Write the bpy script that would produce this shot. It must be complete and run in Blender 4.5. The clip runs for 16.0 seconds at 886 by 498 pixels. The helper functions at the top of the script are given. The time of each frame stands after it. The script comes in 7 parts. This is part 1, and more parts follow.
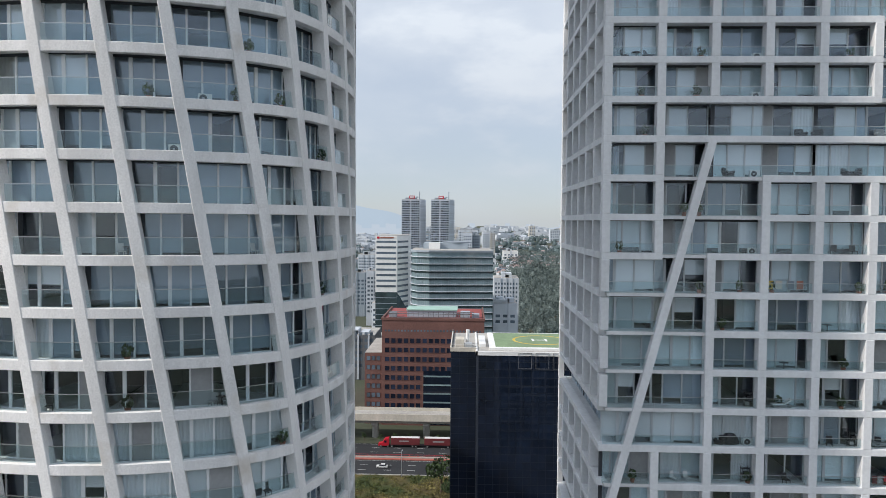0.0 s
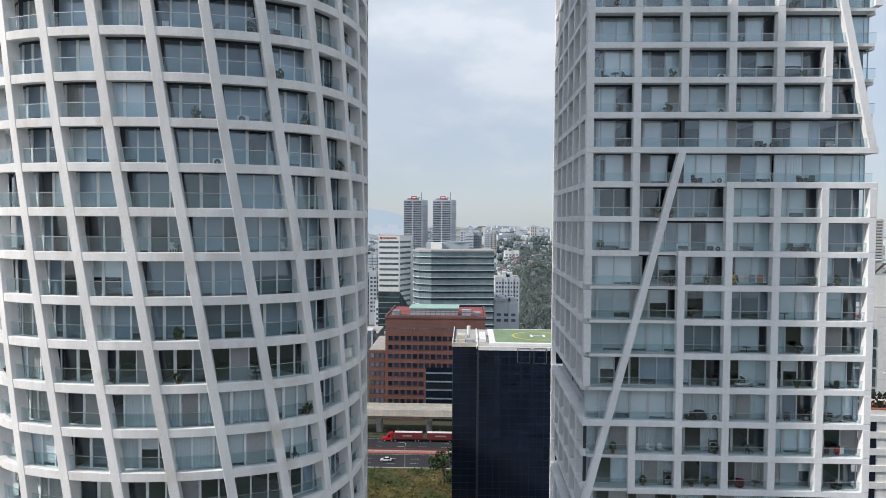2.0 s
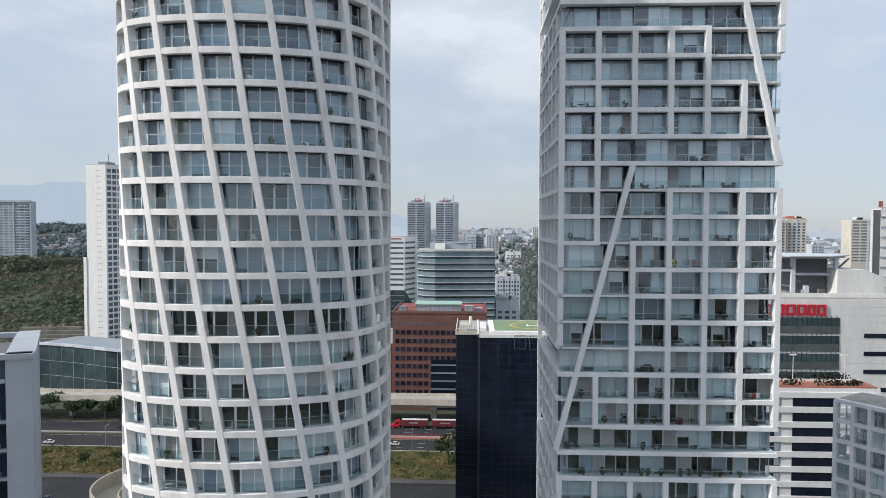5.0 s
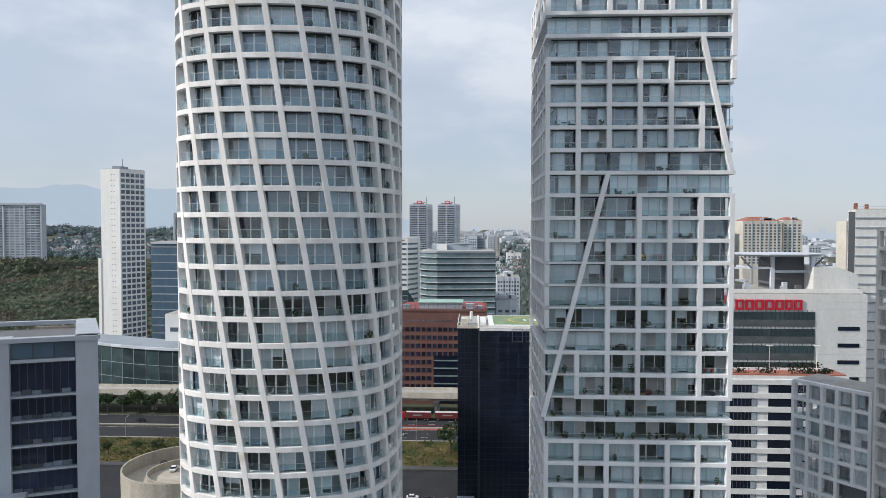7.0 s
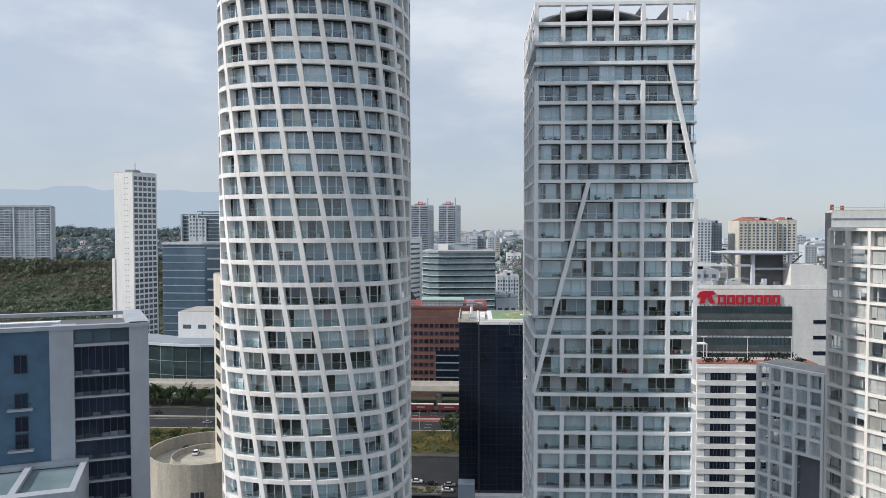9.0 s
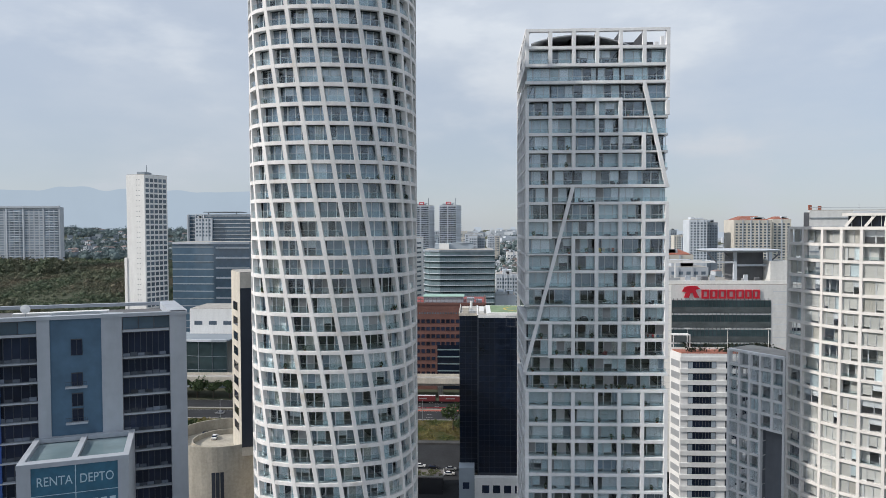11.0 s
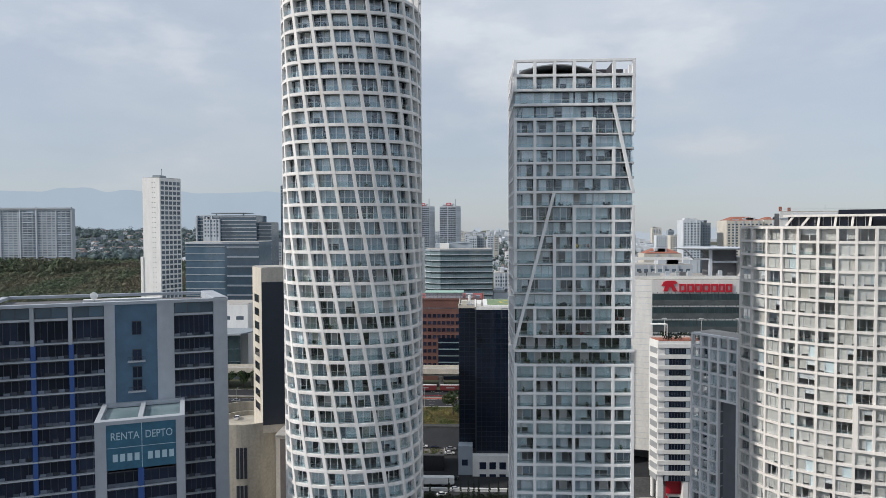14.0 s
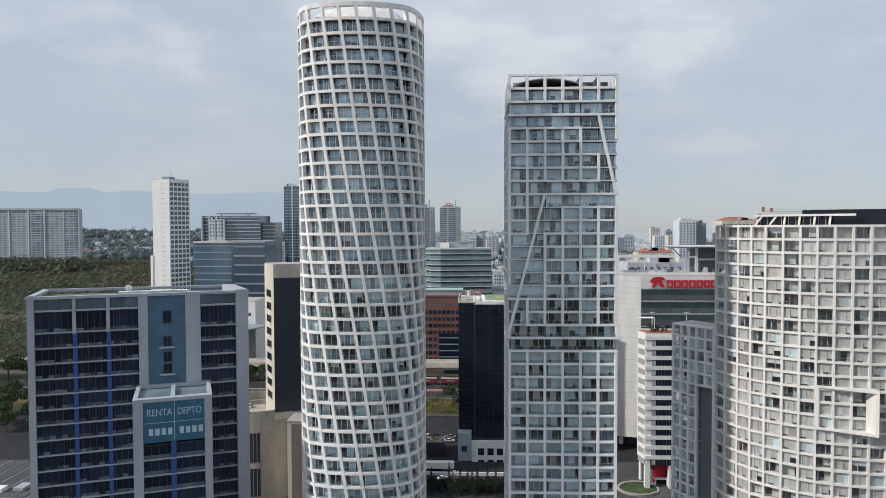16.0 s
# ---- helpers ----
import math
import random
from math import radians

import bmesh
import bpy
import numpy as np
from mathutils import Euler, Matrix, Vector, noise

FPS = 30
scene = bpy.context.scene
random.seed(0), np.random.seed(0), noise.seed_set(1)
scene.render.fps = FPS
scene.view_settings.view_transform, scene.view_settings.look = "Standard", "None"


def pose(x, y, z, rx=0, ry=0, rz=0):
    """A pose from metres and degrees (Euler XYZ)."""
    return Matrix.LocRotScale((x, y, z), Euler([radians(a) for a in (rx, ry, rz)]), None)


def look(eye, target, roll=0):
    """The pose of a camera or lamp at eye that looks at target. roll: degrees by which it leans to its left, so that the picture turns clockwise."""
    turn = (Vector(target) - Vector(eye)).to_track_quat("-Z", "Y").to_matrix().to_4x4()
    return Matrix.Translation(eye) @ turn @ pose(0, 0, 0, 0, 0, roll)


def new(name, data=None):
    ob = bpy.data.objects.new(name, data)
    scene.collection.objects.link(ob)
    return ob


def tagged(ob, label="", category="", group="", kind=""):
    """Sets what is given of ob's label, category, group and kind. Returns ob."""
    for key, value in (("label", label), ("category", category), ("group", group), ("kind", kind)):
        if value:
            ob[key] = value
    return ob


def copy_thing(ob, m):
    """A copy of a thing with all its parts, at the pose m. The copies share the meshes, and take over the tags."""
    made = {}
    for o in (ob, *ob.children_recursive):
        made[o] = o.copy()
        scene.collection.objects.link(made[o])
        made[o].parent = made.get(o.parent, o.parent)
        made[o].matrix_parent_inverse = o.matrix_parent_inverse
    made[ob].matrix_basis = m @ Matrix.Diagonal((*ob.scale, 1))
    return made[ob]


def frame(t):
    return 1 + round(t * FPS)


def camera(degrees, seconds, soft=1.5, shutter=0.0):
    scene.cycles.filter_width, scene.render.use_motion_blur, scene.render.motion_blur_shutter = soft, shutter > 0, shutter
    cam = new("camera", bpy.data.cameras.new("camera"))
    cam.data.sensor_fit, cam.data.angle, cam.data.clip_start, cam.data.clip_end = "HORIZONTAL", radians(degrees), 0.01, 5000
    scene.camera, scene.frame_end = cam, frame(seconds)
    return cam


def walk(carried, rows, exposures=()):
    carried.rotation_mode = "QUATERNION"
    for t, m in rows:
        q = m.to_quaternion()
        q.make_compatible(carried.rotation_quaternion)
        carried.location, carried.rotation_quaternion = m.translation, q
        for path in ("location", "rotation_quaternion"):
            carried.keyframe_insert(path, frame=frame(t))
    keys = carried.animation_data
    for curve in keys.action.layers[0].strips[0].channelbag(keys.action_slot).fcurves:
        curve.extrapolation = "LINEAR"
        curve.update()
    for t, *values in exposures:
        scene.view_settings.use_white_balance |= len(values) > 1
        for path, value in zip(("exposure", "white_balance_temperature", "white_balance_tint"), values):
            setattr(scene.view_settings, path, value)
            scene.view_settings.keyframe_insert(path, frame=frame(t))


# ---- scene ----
import collections

cam = camera(64.0, 16.0, soft=0.8)
METRES, EYE, TILT, LEAN, TURN = 125.0, 96.0, 0.0, 0.0, 2.0
ROWS = [
    (0.0, 0.0, 0.0, 0.0, 0.02, -2.29, -0.44),
    (0.5, -0.0004, -0.0112, 0.0006, 0.02, -2.28, -0.4),
    (1.0, 0.0001, -0.0271, 0.0013, 0.11, -2.28, -0.37),
    (1.5, -0.0003, -0.0461, 0.0014, 0.1, -2.27, -0.33),
    (2.0, -0.0002, -0.0681, 0.0011, 0.16, -2.27, -0.35),
    (2.5, -0.0015, -0.0924, 0.0005, 0.1, -2.25, -0.34),
    (3.0, -0.0015, -0.1192, -0.0002, 0.19, -2.22, -0.3),
    (3.5, -0.0022, -0.1475, -0.001, 0.22, -2.21, -0.26),
    (4.0, -0.0025, -0.1772, -0.0017, 0.27, -2.18, -0.22),
    (6.5, -0.0046, -0.337, -0.0053, 0.47, -1.98, -0.08),
    (7.0, -0.0052, -0.3707, -0.0052, 0.48, -1.94, -0.05),
    (7.5, -0.0058, -0.4048, -0.0048, 0.49, -1.92, -0.01),
    (8.0, -0.0064, -0.4391, -0.0042, 0.51, -1.92, 0.02),
    (8.5, -0.007, -0.4737, -0.0039, 0.52, -1.91, 0.05),
    (9.0, -0.0074, -0.5085, -0.0033, 0.54, -1.91, 0.08),
    (11.5, -0.0093, -0.6833, -0.0033, 0.57, -1.93, 0.2),
    (12.0, -0.0092, -0.7185, -0.0035, 0.58, -1.92, 0.2),
    (12.5, -0.0088, -0.7539, -0.0035, 0.59, -1.92, 0.21),
    (13.0, -0.0089, -0.7891, -0.0037, 0.58, -1.9, 0.22),
    (13.5, -0.0091, -0.8243, -0.004, 0.57, -1.89, 0.22),
    (14.0, -0.0094, -0.8595, -0.0044, 0.57, -1.88, 0.23),
    (14.5, -0.0095, -0.8946, -0.0049, 0.58, -1.87, 0.22),
    (15.0, -0.0096, -0.9298, -0.0056, 0.58, -1.86, 0.23),
    (15.5, -0.0097, -0.9648, -0.0067, 0.58, -1.85, 0.24),
    (16.0, -0.01, -0.9997, -0.0075, 0.57, -1.85, 0.24),
]
walk(cam, [(t, pose(0, 0, EYE, TILT, LEAN, TURN) @ pose(METRES * x, METRES * y, METRES * z, 90 + pitch, roll, yaw)) for t, x, y, z, yaw, pitch, roll in ROWS],
     exposures=[(0.0, 0.34, 6390, 10), (8.0, 0.26, 6370, 10), (16.0, 0.11, 6470, 10)])

# ---- world and sun ----
SUN_TO = Vector((-0.949, -0.316, 0.0)).normalized()
SUN_ELEV = 34.5
world = bpy.data.worlds.new("sky_world")
scene.world = world
world.use_nodes = True
wn, wl = world.node_tree.nodes, world.node_tree.links
wn.clear()
sky = wn.new("ShaderNodeTexSky")
sky.sky_type = "NISHITA"
sky.sun_disc = False
sky.sun_elevation = radians(SUN_ELEV)
sky.sun_rotation = math.atan2(SUN_TO.x, SUN_TO.y)
sky.altitude, sky.air_density, sky.dust_density, sky.ozone_density = 2300, 1.0, 3.0, 1.2
wco = wn.new("ShaderNodeTexCoord")


def sky_noise(scale, stretch, detail, low, high, lo, hi):
    mp = wn.new("ShaderNodeMapping")
    mp.inputs["Scale"].default_value = (1.0, 1.0, stretch)
    wl.new(wco.outputs["Generated"], mp.inputs["Vector"])
    no = wn.new("ShaderNodeTexNoise")
    no.inputs["Scale"].default_value, no.inputs["Detail"].default_value, no.inputs["Roughness"].default_value = scale, detail, 0.55
    wl.new(mp.outputs[0], no.inputs["Vector"])
    mr = wn.new("ShaderNodeMapRange")
    mr.interpolation_type = "SMOOTHSTEP"
    mr.inputs["From Min"].default_value, mr.inputs["From Max"].default_value = low, high
    mr.inputs["To Min"].default_value, mr.inputs["To Max"].default_value = lo, hi
    wl.new(no.outputs["Fac"], mr.inputs["Value"])
    return mr.outputs[0]


wide = sky_noise(2.4, 2.6, 6.0, 0.38, 0.70, 0.60, 0.84)
heaps = sky_noise(4.5, 2.4, 5.0, 0.50, 0.74, 0.0, 0.30)
wrm = wn.new("ShaderNodeMath")
wrm.operation = "ADD"
wrm.use_clamp = True
wl.new(wide, wrm.inputs[0])
wl.new(heaps, wrm.inputs[1])
whz = wn.new("ShaderNodeMix")
whz.data_type = "RGBA"
whz.inputs["B"].default_value = (6.28, 6.74, 7.32, 1)
wl.new(sky.outputs[0], whz.inputs["A"])
wl.new(wrm.outputs[0], whz.inputs["Factor"])
wbg = wn.new("ShaderNodeBackground")
wbg.inputs["Strength"].default_value = 0.10
wsx = wn.new("ShaderNodeSeparateXYZ")
wl.new(wco.outputs["Generated"], wsx.inputs[0])
wmr = wn.new("ShaderNodeMapRange")
wmr.interpolation_type = "SMOOTHSTEP"
wmr.inputs["From Min"].default_value, wmr.inputs["From Max"].default_value = -0.05, 0.36
wmr.inputs["To Min"].default_value, wmr.inputs["To Max"].default_value = 0.76, 1.02
wl.new(wsx.outputs["Z"], wmr.inputs["Value"])
wmx = wn.new("ShaderNodeVectorMath")
wmx.operation = "SCALE"
wl.new(whz.outputs["Result"], wmx.inputs[0])
wl.new(wmr.outputs[0], wmx.inputs["Scale"])
wl.new(wmx.outputs[0], wbg.inputs["Color"])
wout = wn.new("ShaderNodeOutputWorld")
wl.new(wbg.outputs[0], wout.inputs["Surface"])

sun_data = bpy.data.lights.new("sun", "SUN")
sun_data.energy, sun_data.angle, sun_data.color = 3.1, radians(1.5), (1.0, 0.93, 0.845)
sun = new("sun", sun_data)
sun_dir = Vector((SUN_TO.x * math.cos(radians(SUN_ELEV)), SUN_TO.y * math.cos(radians(SUN_ELEV)), math.sin(radians(SUN_ELEV))))
sun.matrix_world = look(sun_dir * 400, (0, 0, 0))


# ---- materials ----
def mat(name, base, rough=0.8, metal=0.0, grain=4.0, amount=0.12, stain=0.15, stain_scale=0.35, bump=0.0, bump_scale=30.0,
        vary=0.0, island=False, leaf=0.0, spec=0.5, streak=False, tint=None, ior=1.5):
    m = bpy.data.materials.new(name)
    m.use_nodes = True
    n, l = m.node_tree.nodes, m.node_tree.links
    b = n["Principled BSDF"]
    b.inputs["Roughness"].default_value, b.inputs["Metallic"].default_value = rough, metal
    b.inputs["Specular IOR Level"].default_value = spec
    b.inputs["IOR"].default_value = ior
    co = n.new("ShaderNodeNewGeometry")
    col = n.new("ShaderNodeRGB")
    col.outputs[0].default_value = (*base, 1)
    last = col.outputs[0]

    def scaled(vec, s):
        mp = n.new("ShaderNodeMapping")
        mp.inputs["Scale"].default_value = s
        l.new(vec, mp.inputs["Vector"])
        return mp.outputs[0]

    def modulate(last, fac, low, high):
        mr = n.new("ShaderNodeMapRange")
        mr.inputs["From Min"].default_value, mr.inputs["From Max"].default_value = 0.3, 0.7
        mr.inputs["To Min"].default_value, mr.inputs["To Max"].default_value = low, high
        l.new(fac, mr.inputs["Value"])
        mx = n.new("ShaderNodeMix")
        mx.data_type, mx.blend_type = "RGBA", "MULTIPLY"
        mx.inputs["Factor"].default_value = 1.0
        l.new(last, mx.inputs["A"])
        cb = n.new("ShaderNodeCombineColor")
        for k in range(3):
            l.new(mr.outputs[0], cb.inputs[k])
        l.new(cb.outputs[0], mx.inputs["B"])
        return mx.outputs["Result"]

    if amount:
        t = n.new("ShaderNodeTexNoise")
        t.inputs["Scale"].default_value, t.inputs["Detail"].default_value = grain, 4
        l.new(co.outputs["Position"], t.inputs["Vector"])
        last = modulate(last, t.outputs["Fac"], 1 - amount, 1 + amount)
    if stain:
        t = n.new("ShaderNodeTexNoise")
        t.inputs["Scale"].default_value, t.inputs["Detail"].default_value, t.inputs["Roughness"].default_value = stain_scale, 5, 0.62
        l.new(scaled(co.outputs["Position"], (1, 1, 0.22) if streak else (1, 1, 1)), t.inputs["Vector"])
        last = modulate(last, t.outputs["Fac"], 1 - stain, 1 + stain * 0.6)
    if tint:
        t = n.new("ShaderNodeTexNoise")
        t.inputs["Scale"].default_value, t.inputs["Detail"].default_value = tint[1], 6
        l.new(co.outputs["Position"], t.inputs["Vector"])
        mr = n.new("ShaderNodeMapRange")
        mr.inputs["From Min"].default_value, mr.inputs["From Max"].default_value = tint[2], tint[3]
        l.new(t.outputs["Fac"], mr.inputs["Value"])
        mx = n.new("ShaderNodeMix")
        mx.data_type = "RGBA"
        l.new(last, mx.inputs["A"])
        mx.inputs["B"].default_value = (*tint[0], 1)
        l.new(mr.outputs[0], mx.inputs["Factor"])
        last = mx.outputs["Result"]
    if vary:
        if island:
            rnd = co.outputs["Random Per Island"]
        else:
            rnd = n.new("ShaderNodeObjectInfo").outputs["Random"]
        mr = n.new("ShaderNodeMapRange")
        mr.inputs["To Min"].default_value, mr.inputs["To Max"].default_value = 0.3 - 0.0, 0.7
        l.new(rnd, mr.inputs["Value"])
        last = modulate(last, mr.outputs[0], 1 - vary, 1 + vary)
    if leaf:
        mr = n.new("ShaderNodeMapRange")
        mr.inputs["To Min"].default_value, mr.inputs["To Max"].default_value = 0.3, 0.7
        l.new(co.outputs["Random Per Island"], mr.inputs["Value"])
        last = modulate(last, mr.outputs[0], 1 - leaf, 1 + leaf * 0.6)
    l.new(last, b.inputs["Base Color"])
    if bump:
        t = n.new("ShaderNodeTexNoise")
        t.inputs["Scale"].default_value, t.inputs["Detail"].default_value = bump_scale, 3
        l.new(co.outputs["Position"], t.inputs["Vector"])
        bp = n.new("ShaderNodeBump")
        bp.inputs["Strength"].default_value, bp.inputs["Distance"].default_value = bump, 0.05
        l.new(t.outputs["Fac"], bp.inputs["Height"])
        l.new(bp.outputs[0], b.inputs["Normal"])
    return m


def glass(name, tint, rough=0.02, wobble=0.0, base=0.04, sheen=(0.95, 0.97, 1.0)):
    """A thin pane: clear with a tint, and the gloss of its face."""
    m = bpy.data.materials.new(name)
    m.use_nodes = True
    n, l = m.node_tree.nodes, m.node_tree.links
    n.clear()
    tr = n.new("ShaderNodeBsdfTransparent")
    tr.inputs["Color"].default_value = (*tint, 1)
    gl = n.new("ShaderNodeBsdfGlossy")
    gl.inputs["Roughness"].default_value = rough
    gl.inputs["Color"].default_value = (*sheen, 1)
    fr = n.new("ShaderNodeLayerWeight")
    fr.inputs["Blend"].default_value = 0.5
    pw = n.new("ShaderNodeMath")
    pw.operation = "POWER"
    pw.inputs[1].default_value = 5.0
    l.new(fr.outputs["Facing"], pw.inputs[0])
    ad = n.new("ShaderNodeMath")
    ad.operation = "MULTIPLY_ADD"
    ad.inputs[1].default_value = 1.0 - base
    ad.inputs[2].default_value = base
    l.new(pw.outputs[0], ad.inputs[0])
    mx = n.new("ShaderNodeMixShader")
    l.new(ad.outputs[0], mx.inputs["Fac"])
    l.new(tr.outputs[0], mx.inputs[1])
    l.new(gl.outputs[0], mx.inputs[2])
    if wobble:
        g = n.new("ShaderNodeNewGeometry")
        t = n.new("ShaderNodeTexNoise")
        t.inputs["Scale"].default_value = 0.6
        l.new(g.outputs["Position"], t.inputs["Vector"])
        bp = n.new("ShaderNodeBump")
        bp.inputs["Strength"].default_value, bp.inputs["Distance"].default_value = wobble, 0.05
        l.new(t.outputs["Fac"], bp.inputs["Height"])
        l.new(bp.outputs[0], gl.inputs["Normal"])
    o = n.new("ShaderNodeOutputMaterial")
    l.new(mx.outputs[0], o.inputs["Surface"])
    return m


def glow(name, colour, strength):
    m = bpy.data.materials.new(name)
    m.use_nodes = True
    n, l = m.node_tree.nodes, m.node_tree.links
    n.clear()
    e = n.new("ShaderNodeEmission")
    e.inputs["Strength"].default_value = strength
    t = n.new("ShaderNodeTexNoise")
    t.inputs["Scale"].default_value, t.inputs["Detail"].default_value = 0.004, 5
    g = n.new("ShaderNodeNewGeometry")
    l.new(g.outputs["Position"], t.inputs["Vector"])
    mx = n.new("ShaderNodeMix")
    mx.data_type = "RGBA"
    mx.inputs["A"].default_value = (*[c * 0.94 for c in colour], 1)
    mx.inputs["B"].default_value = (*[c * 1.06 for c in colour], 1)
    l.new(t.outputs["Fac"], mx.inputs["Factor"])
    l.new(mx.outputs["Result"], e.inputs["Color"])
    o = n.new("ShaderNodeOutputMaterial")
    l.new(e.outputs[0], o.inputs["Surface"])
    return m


STUCCO = mat("stucco_pale_grey", (0.80, 0.785, 0.775), 0.9, grain=9.0, amount=0.09, stain=0.16, stain_scale=0.5, bump=0.14, bump_scale=24, streak=True, tint=((0.58, 0.525, 0.46), 0.3, 0.60, 0.80))
PRECAST = mat("precast_white_grey", (0.785, 0.79, 0.80), 0.8, grain=3, amount=0.05, stain=0.12, stain_scale=0.4, bump=0.15, bump_scale=12, streak=True)
SLAB = mat("slab_pale_grey", (0.70, 0.70, 0.70), 0.85, grain=3, amount=0.08, stain=0.15)
WALLGREY = mat("balcony_wall_grey", (0.34, 0.345, 0.35), 0.85, grain=3, amount=0.06, stain=0.12, vary=0.2)
# Nearly black: the dimness inside the rooms is put into the wall colour.
WALLIN = mat("dark_room_wall", (0.055, 0.058, 0.068), 0.9, grain=2, amount=0.1, stain=0.25, stain_scale=0.6)
FRAME = mat("aluminium_white", (0.86, 0.87, 0.88), 0.5, 0.0, amount=0.04, stain=0.05)
FRAMEG = mat("aluminium_grey", (0.50, 0.53, 0.55), 0.45, 0.2, amount=0.04, stain=0.05)
FRAMED = mat("aluminium_dark", (0.055, 0.065, 0.085), 0.4, 0.5, amount=0.05, stain=0.05)
BLINDW = mat("blind_white", (0.82, 0.84, 0.84), 0.9, grain=6, amount=0.03, stain=0.06, vary=0.12, leaf=0.10)
BLINDE = mat("blind_cream", (0.66, 0.64, 0.59), 0.9, grain=6, amount=0.03, stain=0.08, vary=0.16, leaf=0.08)
BLINDP = mat("blind_pale_grey", (0.67, 0.755, 0.765), 0.9, grain=6, amount=0.05, stain=0.12, stain_scale=0.8, vary=0.26, leaf=0.2)
BLINDG = mat("blind_grey", (0.305, 0.36, 0.415), 0.9, grain=6, amount=0.05, stain=0.14, stain_scale=0.7, vary=0.4, leaf=0.32)
CURTAIN = mat("curtain_beige", (0.55, 0.52, 0.46), 0.95, grain=8, amount=0.1, stain=0.1, vary=0.2)
PANE = glass("window_pane", (0.935, 0.96, 0.975), 0.01, 0.03, 0.085, (0.82, 0.91, 1.0))
PANEC = glass("clear_window_pane", (0.93, 0.945, 0.955), 0.01, 0.03, 0.07)
RAILGLASS = glass("balcony_glass", (0.88, 0.935, 0.945), 0.02, 0.0, 0.045)
RAIL = mat("rail_steel", (0.55, 0.57, 0.58), 0.35, 0.8, amount=0.03, stain=0.0)
# Paints the soffit's shadow on window heads; also colours the dark jambs.
HEAD = mat("soffit_shade_and_jamb", (0.045, 0.05, 0.06), 0.6, amount=0.05, stain=0.1)
GATEGREY = mat("gateway_grey_render", (0.20, 0.215, 0.245), 0.85, grain=0.5, amount=0.05, stain=0.1, stain_scale=0.2, streak=True)
BROWNSTONE = mat("brown_stone_cladding", (0.17, 0.15, 0.14), 0.6, grain=0.6, amount=0.1, stain=0.25, stain_scale=0.12, streak=True)
PIERGREY = mat("pale_grey_render", (0.385, 0.42, 0.47), 0.8, grain=0.5, amount=0.05, stain=0.12, stain_scale=0.2, streak=True)
# White with the sun's warmth mixed into the base colour.
CREAMGRID = mat("sunlit_white_grid", (0.72, 0.695, 0.665), 0.8, grain=3, amount=0.05, stain=0.12, stain_scale=0.4, bump=0.15, bump_scale=12, streak=True)
DARKGLASS = mat("dark_curtain_glass", (0.010, 0.016, 0.031), 0.015, 0.0, grain=0.4, amount=0.2, stain=0.3, stain_scale=0.08, vary=0.2, spec=0.42, bump=0.012, bump_scale=0.25)
DARKJOINT = mat("dark_joint", (0.032, 0.040, 0.056), 0.5, amount=0.05, stain=0.1)
NAVYGLASS = mat("navy_window_glass", (0.019, 0.027, 0.050), 0.05, 0.0, grain=0.3, amount=0.2, stain=0.3, stain_scale=0.1, vary=0.5, spec=0.28)
STEELGLASS = mat("frosted_balustrade", (0.10, 0.12, 0.155), 0.25, 0.0, grain=0.5, amount=0.2, stain=0.3, stain_scale=0.3, vary=0.75, island=True)
BLUEGLASS = mat("blue_curtain_glass", (0.07, 0.12, 0.175), 0.10, 0.0, grain=0.3, amount=0.1, stain=0.12, stain_scale=0.1, vary=0.3, ior=1.8)
HALLGLASS = mat("dark_teal_glass", (0.045, 0.072, 0.080), 0.08, 0.0, grain=0.2, amount=0.2, stain=0.25, stain_scale=0.09, vary=0.3)
SPANDREL = mat("grey_spandrel_glass", (0.095, 0.11, 0.115), 0.2, 0.0, grain=0.3, amount=0.12, stain=0.2, stain_scale=0.15)
GREENGLASS = mat("green_band_glass", (0.20, 0.275, 0.30), 0.08, 0.0, grain=0.2, amount=0.12, stain=0.15, stain_scale=0.06, vary=0.2, ior=1.75)
BRICK = mat("red_brick_cladding", (0.165, 0.08, 0.067), 0.85, grain=1.5, amount=0.12, stain=0.2, stain_scale=0.15, bump=0.2)
REDROOF = mat("red_roof_paint", (0.29, 0.065, 0.06), 0.75, grain=0.8, amount=0.12, stain=0.2, stain_scale=0.2)
GREENPAINT = mat("helipad_green_paint", (0.19, 0.27, 0.15), 0.8, grain=0.8, amount=0.1, stain=0.2, stain_scale=0.15)
MINT = mat("mint_canopy", (0.33, 0.50, 0.43), 0.6, grain=0.6, amount=0.06, stain=0.12)
YELLOW = mat("yellow_line_paint", (0.62, 0.44, 0.06), 0.7, amount=0.1)
WHITE = mat("white_paint", (0.78, 0.78, 0.77), 0.7, grain=1, amount=0.04, stain=0.08, streak=True)
WHITEB = mat("white_brick", (0.72, 0.72, 0.70), 0.8, grain=1, amount=0.05, stain=0.1, streak=True)
GREYPANEL = mat("grey_metal_panel", (0.40, 0.42, 0.44), 0.5, 0.2, grain=0.5, amount=0.05, stain=0.12, stain_scale=0.2, streak=True)
GREYDARK = mat("dark_grey_render", (0.13, 0.135, 0.145), 0.85, grain=0.5, amount=0.06, stain=0.12, stain_scale=0.2, streak=True)
BLUEPANEL = mat("blue_panel", (0.075, 0.145, 0.225), 0.55, 0.1, grain=0.4, amount=0.06, stain=0.14, stain_scale=0.2)
BLUEBRIGHT = mat("bright_blue_strip", (0.03, 0.085, 0.28), 0.5, grain=0.4, amount=0.08, stain=0.1)
BANNER = mat("blue_banner", (0.035, 0.13, 0.21), 0.5, grain=1.0, amount=0.1, stain=0.15)
